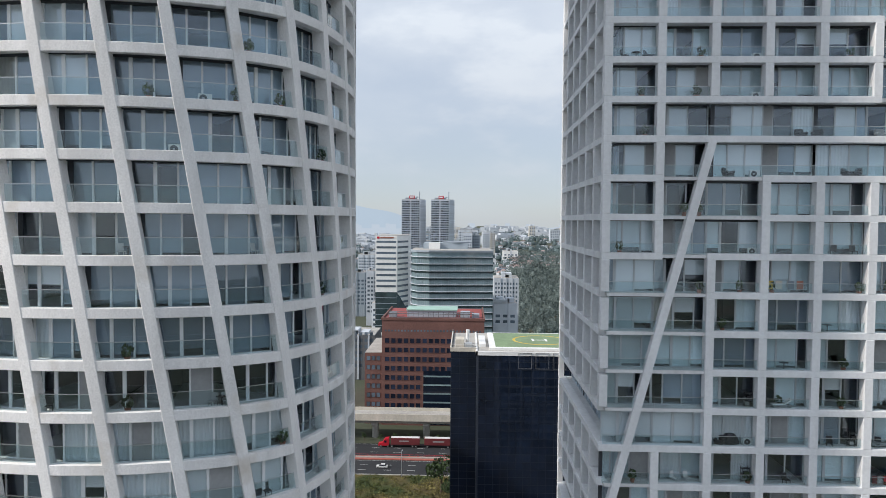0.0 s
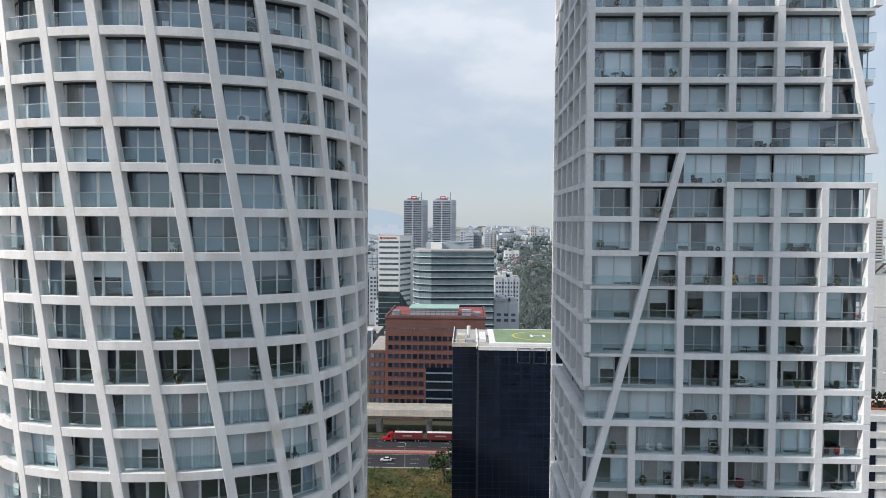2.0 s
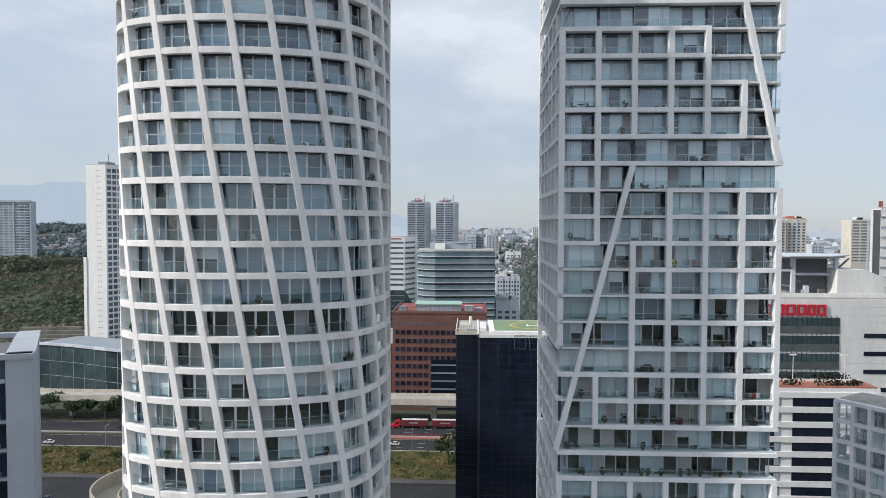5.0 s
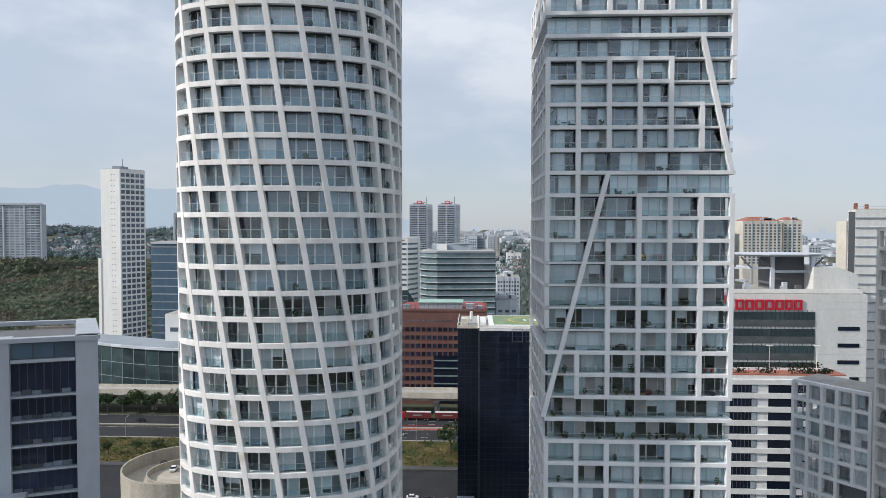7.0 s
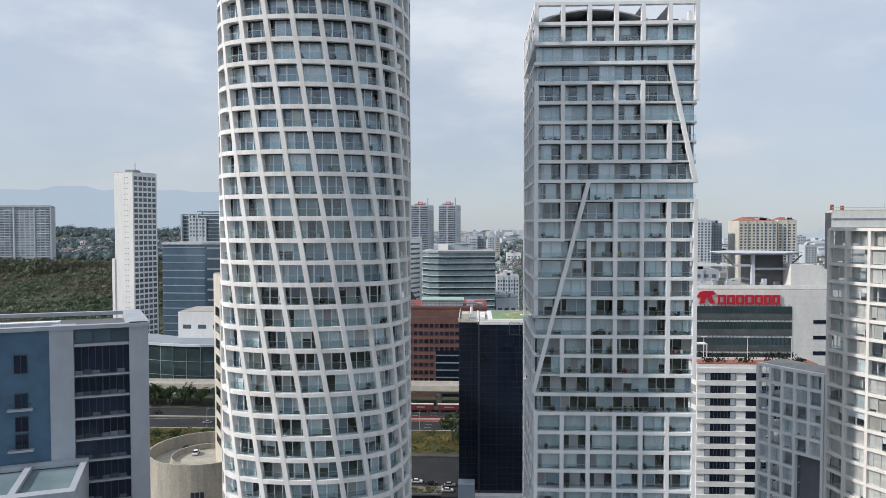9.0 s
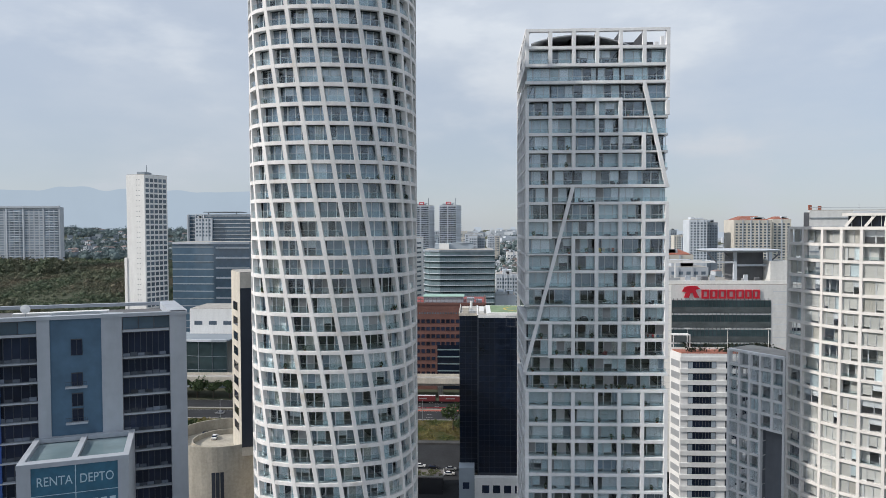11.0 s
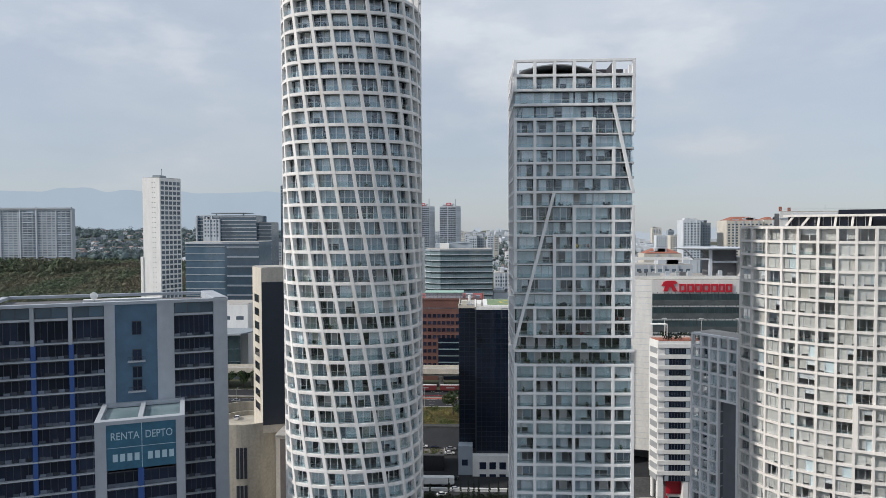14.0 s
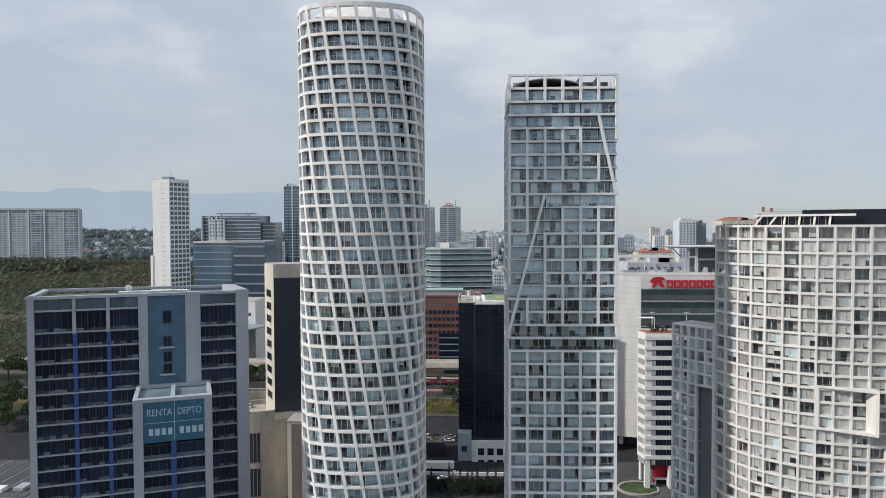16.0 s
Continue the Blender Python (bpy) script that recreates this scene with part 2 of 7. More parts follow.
BANNERTXT = mat("pale_lettering", (0.45, 0.60, 0.68), 0.6, amount=0.03, stain=0.05)
RED = mat("red_enamel", (0.50, 0.012, 0.03), 0.45, amount=0.05, stain=0.06)
BEIGE = mat("beige_stone", (0.56, 0.52, 0.45), 0.85, grain=1.2, amount=0.08, stain=0.2, stain_scale=0.25, streak=True)
RAMPC = mat("ramp_concrete", (0.42, 0.39, 0.33), 0.9, grain=1.2, amount=0.1, stain=0.25, stain_scale=0.25, streak=True, bump=0.2, bump_scale=4)
PAVING = mat("grey_paving", (0.085, 0.086, 0.088), 0.9, spec=0.2, grain=0.8, amount=0.15, stain=0.35, stain_scale=0.05, bump=0.1)
ASPHALT = mat("asphalt", (0.036, 0.038, 0.042), 0.9, spec=0.2, grain=1.2, amount=0.12, stain=0.25, stain_scale=0.08, bump=0.1)
CONCRETE = mat("concrete", (0.40, 0.385, 0.36), 0.9, grain=1.2, amount=0.1, stain=0.22, stain_scale=0.2, streak=True)
MEDIANRED = mat("median_red_paving", (0.38, 0.12, 0.09), 0.9, grain=1.0, amount=0.12, stain=0.25)
LINE = mat("road_line", (0.6, 0.6, 0.58), 0.8, amount=0.15, stain=0.2)
GROUND = mat("dry_ground", (0.092, 0.078, 0.055), 0.95, grain=0.05, amount=0.3, stain=0.4, stain_scale=0.012, bump=0.3, bump_scale=0.5, tint=((0.055, 0.064, 0.038), 0.006, 0.36, 0.5))
GRASS = mat("dry_grass", (0.11, 0.09, 0.042), 0.95, spec=0.2, grain=0.4, amount=0.3, stain=0.35, stain_scale=0.06, bump=0.5, bump_scale=2, tint=((0.045, 0.06, 0.022), 0.07, 0.42, 0.58))
LEAF = mat("leaf_green", (0.045, 0.075, 0.026), 0.8, grain=0.6, amount=0.3, stain=0.3, stain_scale=0.15, vary=0.45, island=True)
LEAFD = mat("cypress_green", (0.014, 0.024, 0.012), 0.85, grain=1.0, amount=0.3, stain=0.2, vary=0.4, island=True)
TUFT = mat("dry_tuft", (0.19, 0.165, 0.065), 0.95, spec=0.2, grain=0.5, amount=0.3, stain=0.35, stain_scale=0.08, vary=0.25, island=True, tint=((0.10, 0.115, 0.045), 0.07, 0.42, 0.58))
SCRUB = mat("scrub_olive", (0.115, 0.15, 0.098), 0.95, spec=0.2, grain=0.06, amount=0.25, stain=0.35, stain_scale=0.012, vary=0.14, island=True, tint=((0.15, 0.135, 0.10), 0.012, 0.48, 0.62))
ROCK = mat("grey_brown_rubble", (0.19, 0.18, 0.165), 0.95, grain=0.5, amount=0.2, stain=0.35, stain_scale=0.1, bump=0.6, bump_scale=1.5)
BARK = mat("bark", (0.09, 0.07, 0.05), 0.95, grain=6, amount=0.2)
TERRA = mat("terracotta", (0.33, 0.13, 0.09), 0.85, grain=1, amount=0.12, stain=0.2, vary=0.15)
CARWHITE = mat("car_paint_white", (0.75, 0.75, 0.75), 0.25, amount=0.02, stain=0.03)
CARDARK = mat("car_paint_dark", (0.03, 0.03, 0.035), 0.25, amount=0.02, stain=0.03)
CARGREY = mat("car_paint_silver", (0.4, 0.41, 0.42), 0.3, 0.4, amount=0.02, stain=0.03)
TYRE = mat("tyre_rubber", (0.02, 0.02, 0.02), 0.9, amount=0.05)
TRAILER = mat("trailer_maroon", (0.16, 0.03, 0.035), 0.5, grain=0.6, amount=0.08, stain=0.15)
# Pale and grey far walls and far windows have haze blue mixed in.
FARWALL = mat("hazed_pale_wall", (0.53, 0.57, 0.62), 0.85, grain=0.1, amount=0.06, stain=0.12, stain_scale=0.03, vary=0.18)
FARGREY = mat("hazed_grey_wall", (0.31, 0.36, 0.41), 0.85, grain=0.1, amount=0.06, stain=0.12, stain_scale=0.03, vary=0.2)
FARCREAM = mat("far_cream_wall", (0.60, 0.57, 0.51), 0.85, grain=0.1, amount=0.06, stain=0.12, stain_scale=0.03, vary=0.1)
FARGLASS = mat("hazed_far_window", (0.115, 0.15, 0.19), 0.2, grain=0.1, amount=0.15, stain=0.2, stain_scale=0.05, vary=0.3)
# Air haze over the ridge is painted as an even blue glow.
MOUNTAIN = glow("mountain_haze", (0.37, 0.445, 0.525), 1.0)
# The city edge glows in haze colour in place of lit walls.
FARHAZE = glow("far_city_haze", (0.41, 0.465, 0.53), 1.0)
FARROOF = mat("far_roof", (0.25, 0.20, 0.19), 0.9, grain=0.1, amount=0.1, stain=0.2, stain_scale=0.03, vary=0.4, island=True)
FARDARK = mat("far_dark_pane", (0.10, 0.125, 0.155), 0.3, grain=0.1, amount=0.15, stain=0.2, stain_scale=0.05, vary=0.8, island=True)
# Slab windows paled towards blue, the haze put into their colour.
FARPANE = mat("hazed_far_pane", (0.21, 0.26, 0.32), 0.3, grain=0.1, amount=0.15, stain=0.2, stain_scale=0.05, vary=0.3, island=True)
# Both far greens are lightened and blued to paint in distance haze.
FARLEAF = mat("hazed_foliage", (0.15, 0.185, 0.175), 0.95, spec=0.1, grain=0.1, amount=0.2, stain=0.3, stain_scale=0.02, vary=0.2, island=True)
FARWOOD = mat("hazed_woods", (0.125, 0.165, 0.17), 0.95, spec=0.1, grain=0.1, amount=0.2, stain=0.3, stain_scale=0.01, vary=0.2, island=True)
CHROME = mat("dark_plastic", (0.04, 0.04, 0.045), 0.5, amount=0.05)


# ---- mesh helpers ----
class Geo:
    def __init__(self):
        self.v, self.f, self.m = [], [], []

    def add(self, verts, faces, mi=0, tf=None):
        o = len(self.v)
        if tf is not None:
            verts = [tuple(tf @ Vector(p)) for p in verts]
        self.v.extend(verts)
        self.f.extend([tuple(o + i for i in f) for f in faces])
        self.m.extend([mi] * len(faces))
        return self

    def box(self, x0, x1, y0, y1, z0, z1, mi=0, tf=None):
        v = [(x0, y0, z0), (x1, y0, z0), (x1, y1, z0), (x0, y1, z0), (x0, y0, z1), (x1, y0, z1), (x1, y1, z1), (x0, y1, z1)]
        return self.add(v, [(3, 2, 1, 0), (4, 5, 6, 7), (0, 1, 5, 4), (1, 2, 6, 5), (2, 3, 7, 6), (3, 0, 4, 7)], mi, tf)

    def soft(self, x0, x1, y0, y1, z0, z1, c=0.05, mi=0, tf=None):
        """A box whose upright and level front edges are cut at an angle."""
        a = [(x0 + c, y0), (x1 - c, y0), (x1, y0 + c), (x1, y1 - c), (x1 - c, y1), (x0 + c, y1), (x0, y1 - c), (x0, y0 + c)]
        mx, my = (x0 + x1) / 2, (y0 + y1) / 2
        sx, sy = 1 - 2 * c / max(x1 - x0, 0.01), 1 - 2 * c / max(y1 - y0, 0.01)
        ins = [(mx + (p - mx) * sx, my + (q - my) * sy) for p, q in a]
        rings = [[(p, q, z0) for p, q in ins], [(p, q, z0 + c) for p, q in a], [(p, q, z1 - c) for p, q in a], [(p, q, z1) for p, q in ins]]
        return self.rings(rings, mi, tf)

    def rings(self, rings, mi=0, tf=None, closed=True):
        n = len(rings[0])
        v = [p for r in rings for p in r]
        f = []
        for k in range(len(rings) - 1):
            for i in range(n):
                j = (i + 1) % n
                f.append((k * n + i, k * n + j, (k + 1) * n + j, (k + 1) * n + i))
        if closed:
            f.append(tuple(range(n - 1, -1, -1)))
            f.append(tuple((len(rings) - 1) * n + i for i in range(n)))
        return self.add(v, f, mi, tf)

    def prism(self, poly, z0, z1, mi=0, tf=None):
        return self.rings([[(p[0], p[1], z0) for p in poly], [(p[0], p[1], z1) for p in poly]], mi, tf)

    def tube(self, r, z0, z1, n=12, x=0.0, y=0.0, r1=None, mi=0, tf=None):
        r1 = r if r1 is None else r1
        c = [(math.cos(2 * math.pi * i / n), math.sin(2 * math.pi * i / n)) for i in range(n)]
        return self.rings([[(x + r * a, y + r * b, z0) for a, b in c], [(x + r1 * a, y + r1 * b, z1) for a, b in c]], mi, tf)

    def beam(self, p, q, w, d, mi=0):
        """A bar of w x d from p to q; d is measured along y."""
        p, q = Vector(p), Vector(q)
        ax = (q - p).normalized()
        side = ax.cross(Vector((0, 1, 0)))
        side = side.normalized() if side.length > 1e-4 else Vector((1, 0, 0))
        up = side.cross(ax).normalized()
        cs = [(-w / 2, -d / 2), (w / 2, -d / 2), (w / 2, d / 2), (-w / 2, d / 2)]
        return self.rings([[tuple(o + side * a + up * b) for a, b in cs] for o in (p, q)], mi)

    def mesh(self, name, mats, smooth=False):
        me = bpy.data.meshes.new(name)
        me.from_pydata(self.v, [], self.f)
        for m in mats:
            me.materials.append(m)
        if len(mats) > 1:
            me.polygons.foreach_set("material_index", self.m)
        if smooth:
            me.polygons.foreach_set("use_smooth", [True] * len(me.polygons))
        me.update()
        return me


def link(name, me, parent=None, m=None, label=""):
    ob = new(name, me)
    if parent is not None:
        ob.parent = parent
    if m is not None:
        ob.matrix_basis = m
    if label:
        ob["label"] = label
    return ob


def part(name, geo, mats, parent, label="", m=None, smooth=False):
    mats = mats if isinstance(mats, (list, tuple)) else [mats]
    return link(name, geo.mesh(name, mats, smooth), parent, m, label)


def thing(name, label, category, group="", m=None, kind=""):
    e = new(name)
    e.empty_display_size = 0.5
    if m is not None:
        e.matrix_basis = m
    return tagged(e, label, category, group, kind)


def solid(name, geo, mats, label, category, group="", m=None, smooth=False, kind=""):
    mats = mats if isinstance(mats, (list, tuple)) else [mats]
    return tagged(link(name, geo.mesh(name, mats, smooth), None, m), label, category, group, kind)


def along(p, q, z=0.0):
    """A frame whose x runs from p to q on the plan, whose y goes into the house, and the length."""
    d = Vector((q[0] - p[0], q[1] - p[1], 0))
    return Matrix.Translation((p[0], p[1], z)) @ Matrix.Rotation(math.atan2(d.y, d.x), 4, "Z"), d.length


rng = random.Random(7)

# ---- windows, kept once for each size and state ----
PIECE_CACHE = {}


def lattice(xs, zs, y0, y1, which=lambda i, k: 0):
    """A frame in one piece: xs and zs are the edges of its bars, in pairs, and the openings lie between them."""
    g = Geo()
    ids = {}

    def vid(x, y, z):
        k = (x, y, z)
        if k not in ids:
            ids[k] = len(g.v)
            g.v.append(k)
        return ids[k]
    nx, nz = len(xs) - 1, len(zs) - 1

    def bar(i, k):
        return 0 <= i < nx and 0 <= k < nz and (i % 2 == 0 or k % 2 == 0)
    for i in range(nx):
        for k in range(nz):
            if not bar(i, k):
                continue
            a, b, c, d = xs[i], xs[i + 1], zs[k], zs[k + 1]
            quads = [((a, y0, c), (b, y0, c), (b, y0, d), (a, y0, d)), ((a, y1, c), (a, y1, d), (b, y1, d), (b, y1, c))]
            if not bar(i - 1, k):
                quads.append(((a, y0, c), (a, y0, d), (a, y1, d), (a, y1, c)))
            if not bar(i + 1, k):
                quads.append(((b, y0, c), (b, y1, c), (b, y1, d), (b, y0, d)))
            if not bar(i, k - 1):
                quads.append(((a, y0, c), (a, y1, c), (b, y1, c), (b, y0, c)))
            if not bar(i, k + 1):
                quads.append(((a, y0, d), (b, y0, d), (b, y1, d), (a, y1, d)))
            for q in quads:
                g.f.append(tuple(vid(*p) for p in q))
                g.m.append(which(i, k))
    return g


SPLITS = {1: [(0, 1)], 2: [(0, 0.5, 1), (0, 0.42, 1), (0, 0.6, 1)],
          3: [(0, 1 / 3, 2 / 3, 1), (0, 0.27, 0.63, 1), (0, 0.38, 0.74, 1), (0, 0.22, 0.6, 1), (0, 0.4, 0.8, 1)],
          4: [(0, 0.25, 0.5, 0.75, 1)]}
split_rng = random.Random(77)


def frame_geo(w, h, cuts, style, dark):
    """Glazing bars: style 0 has thin bars, 1 a doubled sliding leaf, 2 a broad dark jamb."""
    left = 0.34 if style == 2 else 0.09
    xs = [0.0, left]
    for i, c in enumerate(cuts[1:-1]):
        b = 0.12 if style == 1 and i == 0 else 0.065
        xs += [w * c - b, w * c + b]
    # With dark set, the head bar carries the shadow under the slab above.
    top = 0.2 if dark else 0.1
    return lattice(xs + [w - 0.09, w], [0.0, 0.09, h - top, h], -0.05, 0.05, lambda i, k: 1 if (k == 2 and dark) or (i == 0 and style == 2) else 0)


def drape_geo(w, h):
    g = Geo()
    k = max(6, int(w / 0.13))
    v, f = [], []
    for a in range(k + 1):
        v += [(w * a / k, 0.035 * (a % 2), 0), (w * a / k, 0.035 * (a % 2), h)]
        if a:
            f.append((2 * a - 2, 2 * a, 2 * a + 1, 2 * a - 1))
    return g.add(v, f)


def leaf_geo(w, h, cuts, letter, leaves, kind):
    """What hangs behind some leaves of a window: blinds let down to different heights, folded curtains, or solid panels."""
    g, low = Geo(), 0.1
    for i in leaves:
        x0, ww, hh = w * cuts[i] + 0.03, w * (cuts[i + 1] - cuts[i]) - 0.06, h - 0.2
        if letter == "S":
            g.box(x0, x0 + ww, -0.05, -0.004, low, low + hh)
            continue
        drop = 0.5 if letter == "H" else (1.0, 1.0, 0.94, 0.84)[(kind + 2 * i) % 4] if letter != "C" else 1.0
        z0 = low + hh * (1 - drop)
        if letter == "C" or (letter == "W" and kind == 1):
            g.add(*((lambda d: (d.v, d.f))(drape_geo(ww, hh))), 0, Matrix.Translation((x0, 0.1, low)))
        else:
            y = 0.085 + 0.012 * ((i + kind) % 3)
            g.box(x0, x0 + ww, y, y + 0.01, z0, low + hh)
    return g


def cached(key, make, mats):
    if key not in PIECE_CACHE:
        PIECE_CACHE[key] = make().mesh(key[0], mats)
    return PIECE_CACHE[key]


def window_pieces(w, h, states, frame_mat=None, pane_mat=None, dark=True):
    """The pieces of a glazed wall w x h; x along it, y into the room. One letter a leaf: W white blind, G grey blind, C curtain,
    D clear, H half-drawn blind, S solid grey panel. Each piece: name, key, maker, materials, x, y, z."""
    frame_mat = frame_mat or FRAME
    w, h, n, fw = round(w, 2), round(h, 2), len(states), 0.10
    plain = frame_mat is FRAMED
    cuts = SPLITS[n][0] if plain else split_rng.choice(SPLITS[n])
    style = 0 if plain else split_rng.choice((0, 1, 1, 2) if dark else (0, 1))
    out = [("window", ("window", w, h, cuts, style, dark, frame_mat.name), lambda: frame_geo(w, h, cuts, style, dark), [frame_mat, HEAD], 0, 0, 0),
           ("pane", ("pane", w, h, (pane_mat or PANE).name), lambda: Geo().box(fw * 0.6, w - fw * 0.6, 0.0, 0.012, fw * 0.6, h - fw * 0.6), [pane_mat or PANE], 0, 0, 0)]
    sets = collections.OrderedDict()
    for i, letter in enumerate(states):
        sets.setdefault(letter, []).append(i)
    for letter, leaves in sets.items():
        if letter == "D":
            continue
        kind = split_rng.randrange(4)
        name = {"C": "curtain", "S": "panel"}.get(letter, "curtain" if letter == "W" and kind == 1 else "blind")
        material = {"G": BLINDG, "P": BLINDP, "C": CURTAIN, "S": WALLGREY, "E": BLINDE}.get(letter, BLINDW)
        out.append((name, (name, w, h, letter, tuple(leaves), cuts, kind), lambda q=letter, v=tuple(leaves), k=kind: leaf_geo(w, h, cuts, q, v, k), [material], 0, 0, 0))
    return out


def put_window(parent, m, w, h, states, frame_mat=None, pane_mat=None, dark=True):
    top = None
    for name, key, make, mats, x, y, z in window_pieces(w, h, states, frame_mat, pane_mat, dark):
        me = cached(key, make, mats)
        if top is None:
            top = link(name, me, parent, m)
        else:
            link(name, me, top, Matrix.Translation((x, y, z)))
    return top


class Rest:
    """Gathers the windows that are past counting into one mesh for each material."""
    def __init__(self):
        self.by = {}

    def add(self, m, pieces):
        for name, key, make, mats, x, y, z in pieces:
            src = make()
            for mi, material in enumerate(mats):
                faces = [f for f, k in zip(src.f, src.m) if k == mi]
                if faces:
                    g = self.by.setdefault(material.name, (Geo(), material, name if mi == 0 else name + "_trim"))[0]
                    g.add(src.v, faces, 0, m @ Matrix.Translation((x, y, z)))

    def put(self, parent, prefix):
        for g, material, name in self.by.values():
            ob = part(prefix + "_" + name, g, material, parent)
            ob["kind"] = "stuff"


def rail_geo(w, h):
    """A pane of glass and its steel top rail, in one piece."""
    g = Geo()
    pr = [(-0.008, 0.04), (-0.008, h), (-0.025, h + 0.01), (-0.025, h + 0.05), (0.025, h + 0.05), (0.025, h + 0.01), (0.008, h), (0.008, 0.04)]
    g.rings([[(x, y, z) for y, z in pr] for x in (0.0, w)])
    g.m = [0, 1, 1, 1, 1, 1, 0, 0, 0, 0]
    return g


def rail_pieces(w, h=1.0):
    w, h = round(w, 2), round(h, 2)
    return [("balcony_glass", ("balcony_glass", w, h), lambda: rail_geo(w, h), [RAILGLASS, RAIL], 0, 0, 0)]


def put_rail(parent, m, w, h=1.0):
    for name, key, make, mats, x, y, z in rail_pieces(w, h):
        return link(name, cached(key, make, mats), parent, m)


def pick(mix, n=3):
    return "".join(rng.choice(mix) for _ in range(n))


def joined(parent, name, items, mats, label=""):
    """Many alike small pieces as one mesh. items: (geo, matrix)."""
    g = Geo()
    for geo, m in items:
        o = len(g.v)
        g.v.extend(tuple(m @ Vector(p)) for p in geo.v)
        g.f.extend(tuple(o + i for i in f) for f in geo.f)
        g.m.extend(geo.m)
    ob = part(name, g, mats, parent, label)
    ob["kind"] = "stuff"
    return ob


# ---- ground ----
def ease(v):
    v = min(max(v, 0), 1)
    return v * v * (3 - 2 * v)


def terrain(x, y):
    """The hill of scrub that rises far off beyond the roads."""
    a = min(max((-140 - x - 0.2 * max(y - 600, 0)) / 260, 0), 1)
    b = min(max((y - 470) / 320, 0), 1)
    dip = min(max((229 - y) / 74, 0), 1)
    s = a * a * (3 - 2 * a) * b * b * (3 - 2 * b)
    far = min(max((y - 1300) / 1500, 0), 1)
    ridge = ease((y - 1250) / 600) * (1 - ease((y - 2300) / 800)) * ease((-x - 250) / 300)
    ridge *= 28 + 12 * noise.noise(Vector((x * 0.004, y * 0.004, 5)))
    slope = 36 * ease((y - 590) / 260) * ease((x - 15) / 45) * (1 - ease((x - 260) / 200))
    return -13.5 * dip + 46 * s * (1 - 0.5 * far) + 5 * s * noise.noise(Vector((x * 0.006, y * 0.006, 0))) + 26 * far + ridge + slope


def build_ground():
    xs = [-4600, -3600, -2800, -2200, -1700, -1350] + [-1100 + 40 * i for i in range(26)] + [-60, -20, 10, 25, 40, 60, 85, 140, 200, 260, 340, 420, 700, 1100, 1600, 2400, 3400, 4600]
    ys = [-900, -400, 0, 100, 155, 173, 192, 210, 229, 300, 420] + [470 + 40 * i for i in range(26)] + [1590, 1700, 1800, 1900, 2050, 2300, 2550, 2800, 3100, 3400, 4000, 4700]
    g = Geo()
    v = [(x, y, terrain(x, y)) for y in ys for x in xs]
    n = len(xs)
    f = [(j * n + i, j * n + i + 1, (j + 1) * n + i + 1, (j + 1) * n + i) for j in range(len(ys) - 1) for i in range(n - 1)]
    g.add(v, f)
    return solid("ground", g, GROUND, "dry olive ground with scrub, rising to a hill", "ground", kind="structure", smooth=True)


build_ground()


# ---- the round tower ----
LX, LY = -26.28, 61.11
LH, LZ0, LANG = 3.442, 103.58, -77.3
L_TOP, L_LOW = 12, -29
L_COLS = 25


def l_outline():
    """The tower's plan: a square with bulging sides and well rounded corners, as points at even steps, and its length round."""
    a, b, th, e, n = 17.98, 17.77, 0.843, 2 / 1.57, 2400
    raw = []
    for i in range(n):
        u = 2 * math.pi * i / n + math.pi / 2 - th
        c, s = math.cos(u), math.sin(u)
        p, q = a * math.copysign(abs(c) ** e, c), b * math.copysign(abs(s) ** e, s)
        raw.append((p * math.cos(th) - q * math.sin(th), p * math.sin(th) + q * math.cos(th)))
    raw = np.array(raw)
    closed = np.vstack([raw, raw[:1]])
    s = np.concatenate([[0.0], np.cumsum(np.hypot(*np.diff(closed, axis=0).T))])
    even = np.linspace(0, s[-1], 1001)[:-1]
    pts = np.stack([np.interp(even, s, closed[:, 0]), np.interp(even, s, closed[:, 1])], 1)
    pts = sum(np.roll(pts, k, axis=0) for k in range(-12, 13)) / 25
    d = np.roll(pts, -3, axis=0) - np.roll(pts, 3, axis=0)
    d /= np.hypot(*d.T)[:, None]
    return pts, np.stack([d[:, 1], -d[:, 0]], 1), float(s[-1])


L_PTS, L_NRM, L_LEN = l_outline()
L_STEP = L_LEN / L_COLS


def l_at(s, inset=0.0):
    """The point at s metres round the plan, set in from the face, and the angle at which the face looks out."""
    f = (s / L_LEN % 1) * 1000
    i, u = int(f) % 1000, f - int(f)
    j = (i + 1) % 1000
    p = L_PTS[i] * (1 - u) + L_PTS[j] * u
    nr = L_NRM[i] * (1 - u) + L_NRM[j] * u
    return p[0] - nr[0] * inset, p[1] - nr[1] * inset, math.atan2(nr[1], nr[0])


def l_band(n):
    return LZ0 + LH * n


def l_angle(z):
    n = (LZ0 - z) / LH
    if n < 0:
        return LANG + 1.78 * n
    return LANG + 2.03 * min(n, 11) + 1.88 * max(n - 11, 0)


def l_arc(z, j):
    """How far round the plan column j stands at the height z."""
    return 58.30 + 0.281 * (l_angle(z) - l_angle(96.3)) + L_STEP * j


